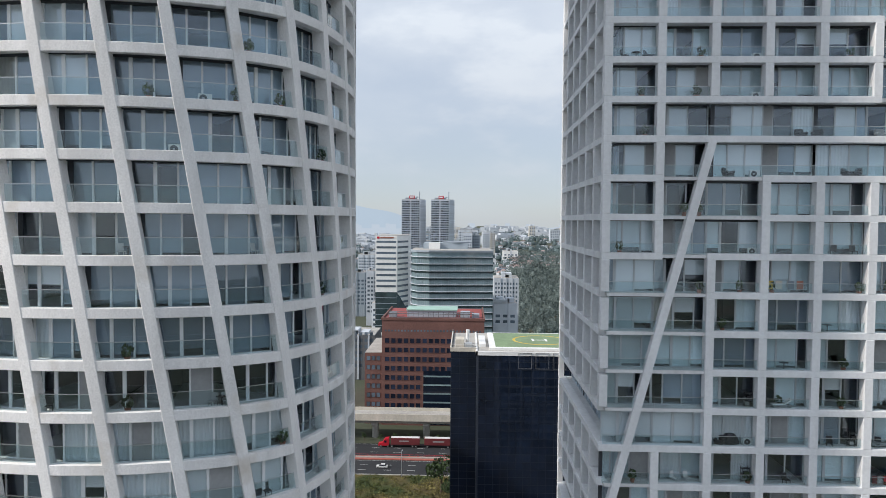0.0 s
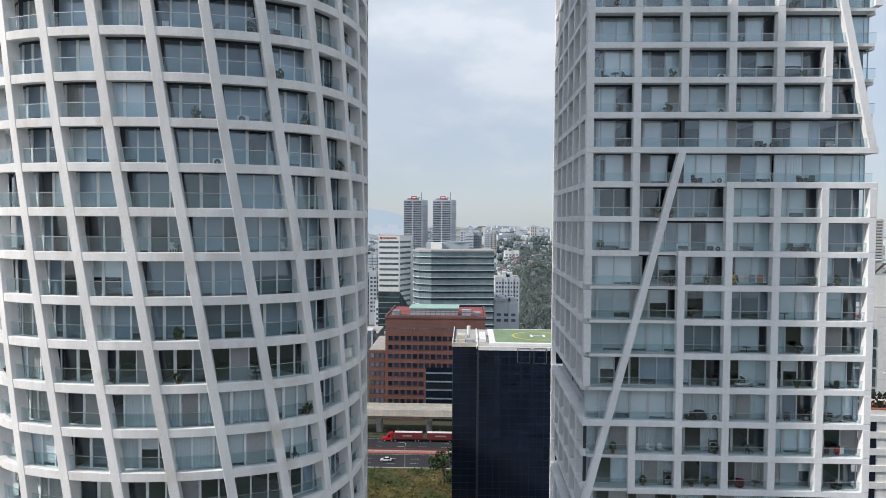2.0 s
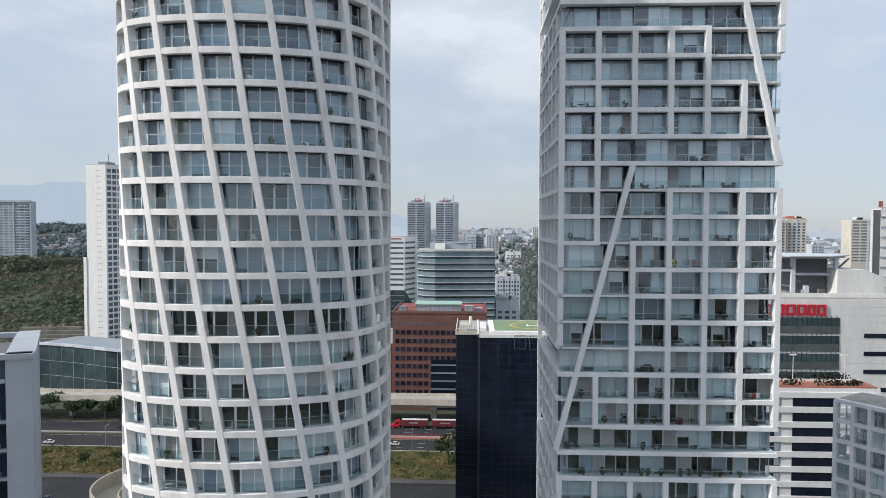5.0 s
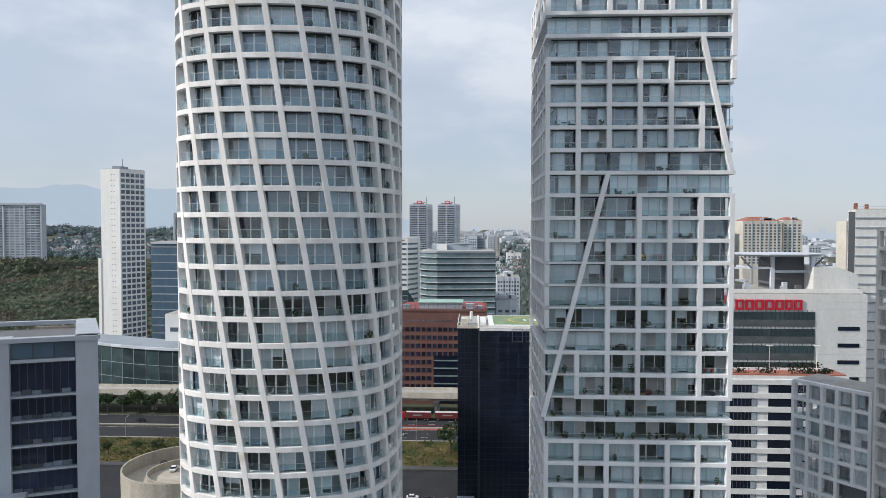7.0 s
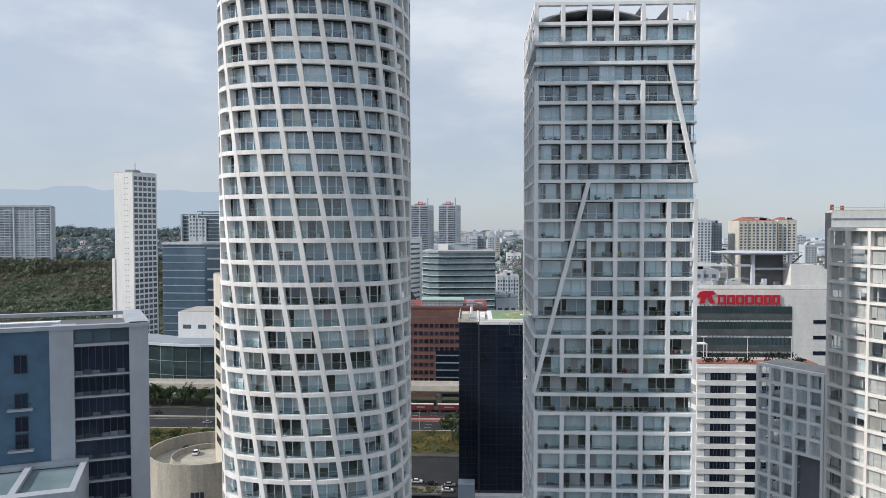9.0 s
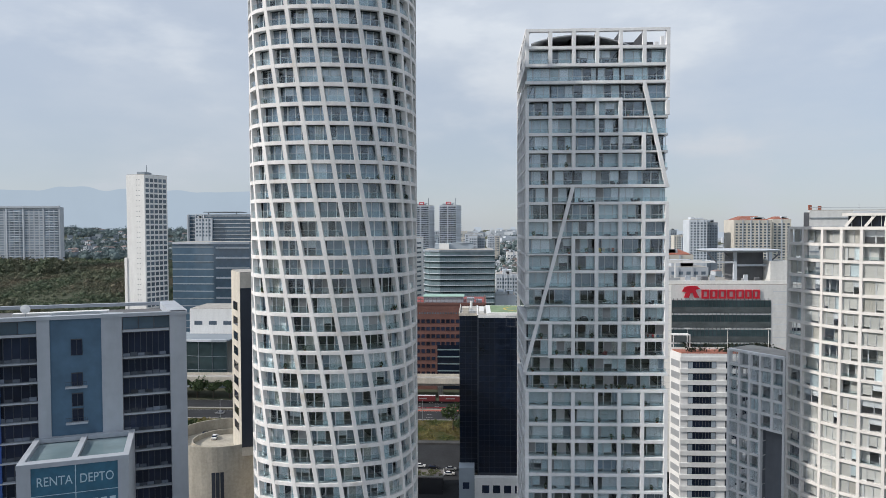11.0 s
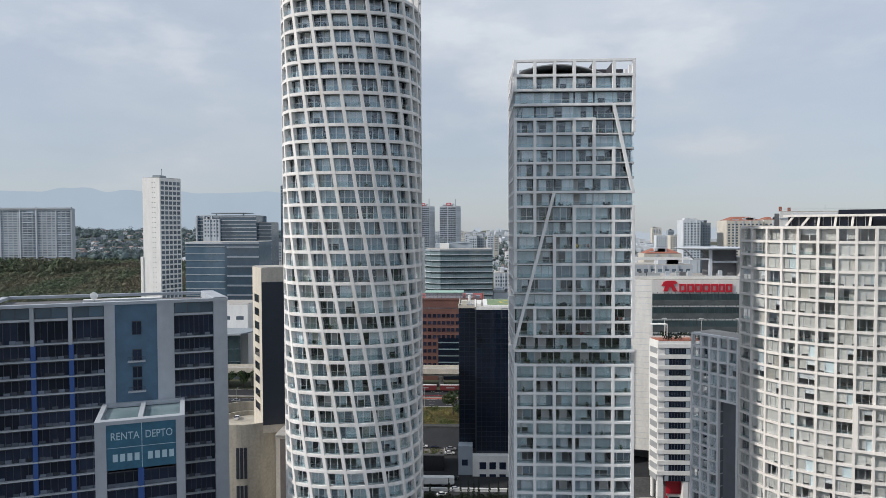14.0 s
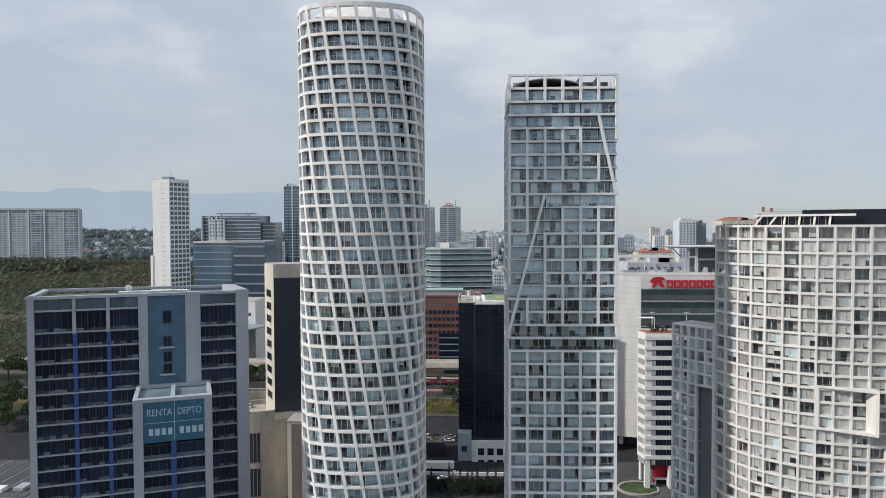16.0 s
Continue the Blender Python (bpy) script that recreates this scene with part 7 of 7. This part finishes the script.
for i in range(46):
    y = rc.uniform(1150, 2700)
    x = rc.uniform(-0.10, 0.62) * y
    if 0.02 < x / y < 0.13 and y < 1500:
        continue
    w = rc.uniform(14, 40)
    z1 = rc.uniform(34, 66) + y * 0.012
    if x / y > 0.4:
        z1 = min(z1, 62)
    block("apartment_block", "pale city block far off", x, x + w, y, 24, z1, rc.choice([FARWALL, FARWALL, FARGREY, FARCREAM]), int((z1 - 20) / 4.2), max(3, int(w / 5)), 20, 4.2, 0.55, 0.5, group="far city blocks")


def far_houses():
    """Low houses past counting, on the slopes."""
    r = random.Random(31)
    walls, roofs, dull = Geo(), Geo(), Geo()
    for _ in range(1500):
        y = r.uniform(900, 2300)
        pick_ = r.random()
        if pick_ < 0.42:
            x = r.uniform(-0.64, -0.20) * y
            if y < 960 or (y > 1450 and r.random() < 0.6):
                continue
        elif pick_ < 0.6:
            x = r.uniform(-0.20, 0.04) * y
        else:
            x = r.uniform(0.03, 0.6) * y
            if x / y < 0.2 and y < 1080:
                continue
        w, d, h = r.uniform(7, 15), r.uniform(7, 12), r.uniform(3, 8) * (1.5 if x < -200 else 1)
        z = terrain(x, y)
        m = pose(x, y, z, 0, 0, r.uniform(-30, 30))
        (dull if x < -200 and r.random() < 0.7 else walls).box(-w / 2, w / 2, -d / 2, d / 2, -6, h, 0, m)
        if r.random() < 0.4:
            roofs.rings([[(-w / 2 - .4, -d / 2 - .4, h), (w / 2 + .4, -d / 2 - .4, h), (w / 2 + .4, d / 2 + .4, h), (-w / 2 - .4, d / 2 + .4, h)],
                         [(-w / 4, -0.5, h + 2), (w / 4, -0.5, h + 2), (w / 4, 0.5, h + 2), (-w / 4, 0.5, h + 2)]], 0, m)
    for _ in range(150):
        y = r.uniform(850, 1120)
        x = r.uniform(0.045, 0.17) * y
        w, d, h = r.uniform(8, 17), r.uniform(7, 11), r.uniform(4, 7)
        m = pose(x, y, terrain(x, y), 0, 0, r.uniform(-25, 25))
        walls.box(-w / 2, w / 2, -d / 2, d / 2, -6, h, 0, m)
        if r.random() < 0.5:
            roofs.rings([[(-w / 2 - .4, -d / 2 - .4, h), (w / 2 + .4, -d / 2 - .4, h), (w / 2 + .4, d / 2 + .4, h), (-w / 2 - .4, d / 2 + .4, h)],
                         [(-w / 3, -0.5, h + 2.4), (w / 3, -0.5, h + 2.4), (w / 3, 0.5, h + 2.4), (-w / 3, 0.5, h + 2.4)]], 0, m)
    for _ in range(800):
        y = r.uniform(1900, 3060)
        x = r.uniform(-0.26, 0.62) * y
        w, d, h = r.uniform(12, 44), r.uniform(10, 24), r.uniform(5, 17)
        walls.box(-w / 2, w / 2, -d / 2, d / 2, -6, h, 0, pose(x, y, terrain(x, y), 0, 0, r.uniform(-20, 20)))
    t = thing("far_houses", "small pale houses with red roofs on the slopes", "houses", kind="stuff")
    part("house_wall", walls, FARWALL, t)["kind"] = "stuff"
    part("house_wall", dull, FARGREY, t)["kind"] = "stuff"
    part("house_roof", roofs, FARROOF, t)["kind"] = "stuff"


far_houses()


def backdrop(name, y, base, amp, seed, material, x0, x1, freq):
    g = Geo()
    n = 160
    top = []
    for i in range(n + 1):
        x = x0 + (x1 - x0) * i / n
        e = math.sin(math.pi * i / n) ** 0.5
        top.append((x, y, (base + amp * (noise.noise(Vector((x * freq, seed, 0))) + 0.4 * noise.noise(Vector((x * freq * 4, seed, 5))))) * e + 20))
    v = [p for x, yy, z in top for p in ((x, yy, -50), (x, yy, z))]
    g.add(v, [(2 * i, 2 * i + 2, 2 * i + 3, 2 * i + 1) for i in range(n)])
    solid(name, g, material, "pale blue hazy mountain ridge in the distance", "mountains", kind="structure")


# A glowing sheet: the haze before the mountains is its colour.
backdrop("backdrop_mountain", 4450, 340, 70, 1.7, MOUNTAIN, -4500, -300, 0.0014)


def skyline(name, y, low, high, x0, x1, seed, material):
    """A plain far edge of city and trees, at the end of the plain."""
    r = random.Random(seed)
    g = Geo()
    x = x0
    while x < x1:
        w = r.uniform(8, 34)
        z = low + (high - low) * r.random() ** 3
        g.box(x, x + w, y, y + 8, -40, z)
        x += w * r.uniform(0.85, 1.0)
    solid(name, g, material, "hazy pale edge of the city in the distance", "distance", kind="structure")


# Haze at the end of the plain, painted as glowing block shapes.
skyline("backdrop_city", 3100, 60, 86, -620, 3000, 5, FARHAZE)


# ---- things on the balconies ----
def ac_unit(m, group="air conditioners"):
    t = thing("air_conditioner", "white outdoor air conditioner on a balcony", "air conditioner", group, m)
    part("case", Geo().soft(-0.45, 0.45, -0.17, 0.17, 0, 0.66, 0.03), CARWHITE, t)
    part("fan_grille", Geo().tube(0.26, 0.0, 0.02, 20, tf=pose(-0.1, -0.172, 0.34, 90)), CHROME, t)
    part("fan_hub", Geo().tube(0.08, 0.021, 0.04, 12, tf=pose(-0.1, -0.172, 0.34, 90)), CARGREY, t)
    return t


def balcony_chair(m, material, label, group="balcony chairs"):
    t = thing("balcony_chair", label, "chair", group, m)
    part("seat", Geo().soft(-0.26, 0.26, -0.26, 0.26, 0.40, 0.46, 0.02), material, t)
    part("backrest", Geo().box(-0.26, 0.26, 0, 0.04, 0.0, 0.52, 0, pose(0, 0.24, 0.44, -12)), material, t)
    leg = Geo().box(-0.02, 0.02, -0.02, 0.02, 0, 0.41).mesh("leg", [material])
    for x in (-0.22, 0.22):
        for y in (-0.22, 0.22):
            link("leg", leg, t, pose(x, y, 0))
    return t


def balcony_table(m, material, label):
    t = thing("balcony_table", label, "table", "balcony tables", m)
    part("tabletop", Geo().tube(0.42, 0.70, 0.73, 20), material, t)
    part("stem", Geo().tube(0.04, 0.03, 0.70, 8), material, t)
    part("foot", Geo().tube(0.24, 0, 0.03, 16), material, t)
    return t


def pot_plant(m, seed, label="green plant in a terracotta pot"):
    r = random.Random(seed)
    t = thing("pot_plant", label, "plant", "balcony plants", m)
    part("pot", Geo().tube(0.16, 0, 0.34, 12, r1=0.22), TERRA, t)
    g = Geo()
    leaf_cloud(g, (0, 0, 0.75), (0.34, 0.34, 0.42), 46, 0.13, r)
    part("foliage", g, LEAF, t)
    return t


def lounge(m, material, label):
    t = thing("lounge_chair", label, "chair", "balcony chairs", m)
    part("seat", Geo().soft(-0.42, 0.42, -0.4, 0.4, 0.14, 0.42, 0.1), material, t)
    part("backrest", Geo().soft(-0.42, 0.42, 0.28, 0.5, 0.36, 0.9, 0.08), material, t)
    for s in (-1, 1):
        part("armrest", Geo().soft(s * 0.36 - 0.1, s * 0.36 + 0.1, -0.4, 0.4, 0.38, 0.6, 0.06), material, t)
    for x in (-0.34, 0.34):
        for y in (-0.32, 0.36):
            part("leg", Geo().box(x - 0.03, x + 0.03, y - 0.03, y + 0.03, 0, 0.15), CHROME, t)
    return t


def round_spot(phi, k, off=0.0, inset=0.85):
    """A place on the balcony of floor k of the round tower, seen from its middle at the angle phi."""
    best = min(range(0, 1000, 2), key=lambda i: abs(math.remainder(math.atan2(L_PTS[i][1], L_PTS[i][0]) - radians(phi), 2 * math.pi)))
    x, y, a = l_at(L_LEN * best / 1000, inset)
    return pose(LX + x - off * math.sin(a), LY + y + off * math.cos(a), l_band(k) + 0.13, 0, 0, math.degrees(a) + 90)


def square_spot(x, r, inset=1.0, turn=0.0):
    """A place on the front balcony of row r of the square tower."""
    return pose(RX + x, RY + inset, r_band(r + 1) + 0.15, 0, 0, turn)


ac_unit(round_spot(-65.4, -1, 0, 0.8))
ac_unit(round_spot(-58.6, 0, 0, 0.8))
for x, r in ((2.62, 6), (2.62, 7), (2.62, 9), (2.62, 11), (2.62, 16)):
    ac_unit(square_spot(x * RC + RC * 0.24, r, 1.25, 0))

rb = random.Random(77)
PLASTIC = [CARWHITE, CHROME, WALLGREY]
for i, (phi, k) in enumerate(((-78, -3), (-74, -3), (-57, -6), (-53.5, -6), (-38, -6), (-35, -6), (-100, -6), (-96, -6), (-66, 2), (-79, 2), (-49, 2), (-104, 3), (-88, -9), (-60, -9), (-110, 1), (-47, -3), (-44, -8))):
    mt = PLASTIC[i % 3]
    balcony_chair(round_spot(phi, k, 0, 1.0) @ pose(0, 0, 0, 0, 0, rb.uniform(-60, 60)), mt, "light plastic chair on a balcony" if mt is CARWHITE else "dark chair on a balcony")
for phi, k in ((-76, -3), (-55.2, -6), (-98, -6), (-36.5, -6), (-62, -9)):
    balcony_table(round_spot(phi, k, 0, 1.05), CHROME, "small round dark balcony table")
for i in range(26):
    phi, k = rb.uniform(-140, -20), rb.randint(-12, 9)
    pot_plant(round_spot(phi, k, 0, 0.66), 300 + i)

# square tower: chairs, tables, plants by row and column
for c, r in ((0.35, 6), (0.78, 6), (4.35, 11), (4.75, 11), (3.6, 17), (3.2, 18), (4.4, 16), (5.3, 16), (0.25, 19), (0.55, 19), (1.45, 17), (1.7, 17)):
    w = r == 17 and c < 2
    balcony_chair(square_spot(c * RC, r, 1.0, rb.uniform(-50, 50)), CARWHITE if w else CHROME, "white shell chair on a balcony" if w else "dark metal chair on a balcony")
for c, r in ((0.56, 6), (4.55, 11), (2.4, 18), (3.5, 14), (4.3, 13), (3.75, 18)):
    balcony_table(square_spot(c * RC, r, 1.05), CHROME, "small round dark balcony table")
for c, r, mt in ((3.7, 8, CHROME), (4.0, 8, CHROME), (5.2, 8, WALLGREY), (2.35, 9, CHROME), (4.6, 9, CHROME), (4.75, 9, CHROME), (2.3, 16, CHROME), (3.4, 18, TRAILER), (5.5, 18, CHROME), (5.4, 15, CHROME)):
    lounge(square_spot(c * RC, r, 1.0, rb.uniform(-40, 40)), mt, "dark red padded lounge chair on a balcony" if mt is TRAILER else "dark padded lounge chair on a balcony")
for i in range(46):
    c, r = rb.uniform(0.15, 5.85), rb.randint(4, 26)
    if 0.15 < c % 1 < 0.85:
        pot_plant(square_spot(c * RC, r, 0.75), 500 + i)
for i in range(9):
    pot_plant(square_spot((0.7 + i * 0.55) * RC, 20, 0.75), 560 + i, "leafy plant in a pot on a balcony edge")

# washing and towels on the square tower
for c, r, mt in ((3.15, 12, YELLOW), (3.32, 12, CURTAIN), (3.55, 12, BLINDG), (3.72, 12, TERRA)):
    t = thing("towel", "coloured towel drying on a balcony", "towel", "drying towels", square_spot(c * RC, r, 0.62))
    part("cloth", Geo().box(-0.28, 0.28, -0.02, 0.02, 0.45, 1.2), mt, t)
    part("drying_rail", Geo().box(-0.32, 0.32, -0.012, 0.012, 1.2, 1.23).box(-0.32, -0.3, -0.012, 0.012, 0, 1.2).box(0.3, 0.32, -0.012, 0.012, 0, 1.2), RAIL, t)



def covered_grill(m):
    t = thing("covered_grill", "grill under a dark slumped cover on a balcony", "grill", "", m)
    g = Geo()
    g.rings([[(w * math.cos(6.2832 * k / 14), d * math.sin(6.2832 * k / 14) * (1 + 0.12 * math.sin(3 * k)), z) for k in range(14)] for w, d, z in ((0.85, 0.42, 0.02), (0.88, 0.44, 0.35), (0.70, 0.40, 0.8), (0.42, 0.28, 1.08), (0.12, 0.1, 1.12))])
    part("cover", g, CARDARK, t)
    part("side_handle", Geo().box(0.7, 1.0, -0.03, 0.03, 0.74, 0.8), RAIL, t)


def shelf_rack(m, material, label):
    t = thing("shelf_rack", label, "shelf", "balcony racks", m)
    for x in (-0.36, 0.33):
        part("upright", Geo().box(x, x + 0.04, -0.2, -0.16, 0, 1.5).box(x, x + 0.04, 0.16, 0.2, 0, 1.5), material, t)
    for z in (0.2, 0.75, 1.3):
        part("shelf", Geo().box(-0.36, 0.37, -0.2, 0.2, z, z + 0.04), material, t)
    part("box", Geo().soft(-0.28, 0.1, -0.15, 0.15, 0.24, 0.55, 0.03), WALLGREY, t)
    part("box", Geo().soft(-0.1, 0.3, -0.15, 0.15, 0.79, 1.08, 0.03), CARDARK, t)


def drying_rack(m, cloths):
    t = thing("drying_rack", "folding rack hung with coloured washing on a balcony", "drying rack", "", m)
    w = 0.5 * len(cloths)
    for y in (-0.25, 0.25):
        part("rail", Geo().box(-w / 2, w / 2, y - 0.01, y + 0.01, 1.02, 1.04), RAIL, t)
        part("leg", Geo().beam((-w / 2 + 0.05, y, 1.02), (w / 2 - 0.05, y, 0), 0.025, 0.025), RAIL, t)
    for k, mt in enumerate(cloths):
        part("cloth", Geo().box(-w / 2 + 0.5 * k + 0.04, -w / 2 + 0.5 * k + 0.44, -0.29, -0.25, 0.35 + 0.1 * (k % 3), 1.04), mt, t)


def sun_bed(m, material, label):
    t = thing("sun_bed", label, "sun bed", "", m)
    part("base", Geo().soft(-0.9, 0.9, -0.32, 0.32, 0.26, 0.38, 0.03), WALLGREY, t)
    part("cushion", Geo().soft(-0.88, 0.4, -0.3, 0.3, 0.38, 0.52, 0.05), material, t)
    part("back_cushion", Geo().soft(0, 0.7, -0.3, 0.3, 0, 0.14, 0.05), material, t, "", pose(0.38, 0, 0.42, 0, -35, 0))
    for x in (-0.75, 0.75):
        part("leg", Geo().box(x - 0.04, x + 0.04, -0.26, 0.26, 0, 0.26), CHROME, t)


covered_grill(square_spot(2.5 * RC, 16, 1.1))
for c, r in ((2.82, 17), (2.84, 15), (2.8, 19), (1.85, 18), (4.85, 16)):
    shelf_rack(square_spot(c * RC, r, 1.2, rb.uniform(-8, 8)), CHROME, "dark metal shelf rack with boxes on a balcony")
drying_rack(square_spot(5.45 * RC, 17, 0.9), [TRAILER, WALLGREY, RED, BLINDE, BLUEPANEL])
sun_bed(square_spot(3.45 * RC, 15, 0.95, 4), CARWHITE, "sun bed with white cushions on a balcony")
sun_bed(square_spot(5.4 * RC, 16, 1.1, -6), WALLGREY, "low grey sun bed on a balcony")
sun_bed(square_spot(3.3 * RC, 18, 1.2, 0), TRAILER, "dark red sun bed on a balcony")
for i, (x, r) in enumerate(((2.3, 13), (3.4, 15), (4.62, 14), (5.5, 17), (5.4, 12), (1.3, 18), (3.7, 20), (4.4, 20), (0.6, 20), (2.7, 18))):
    pot_plant(square_spot(x * RC, r, 1.0), 300 + i)
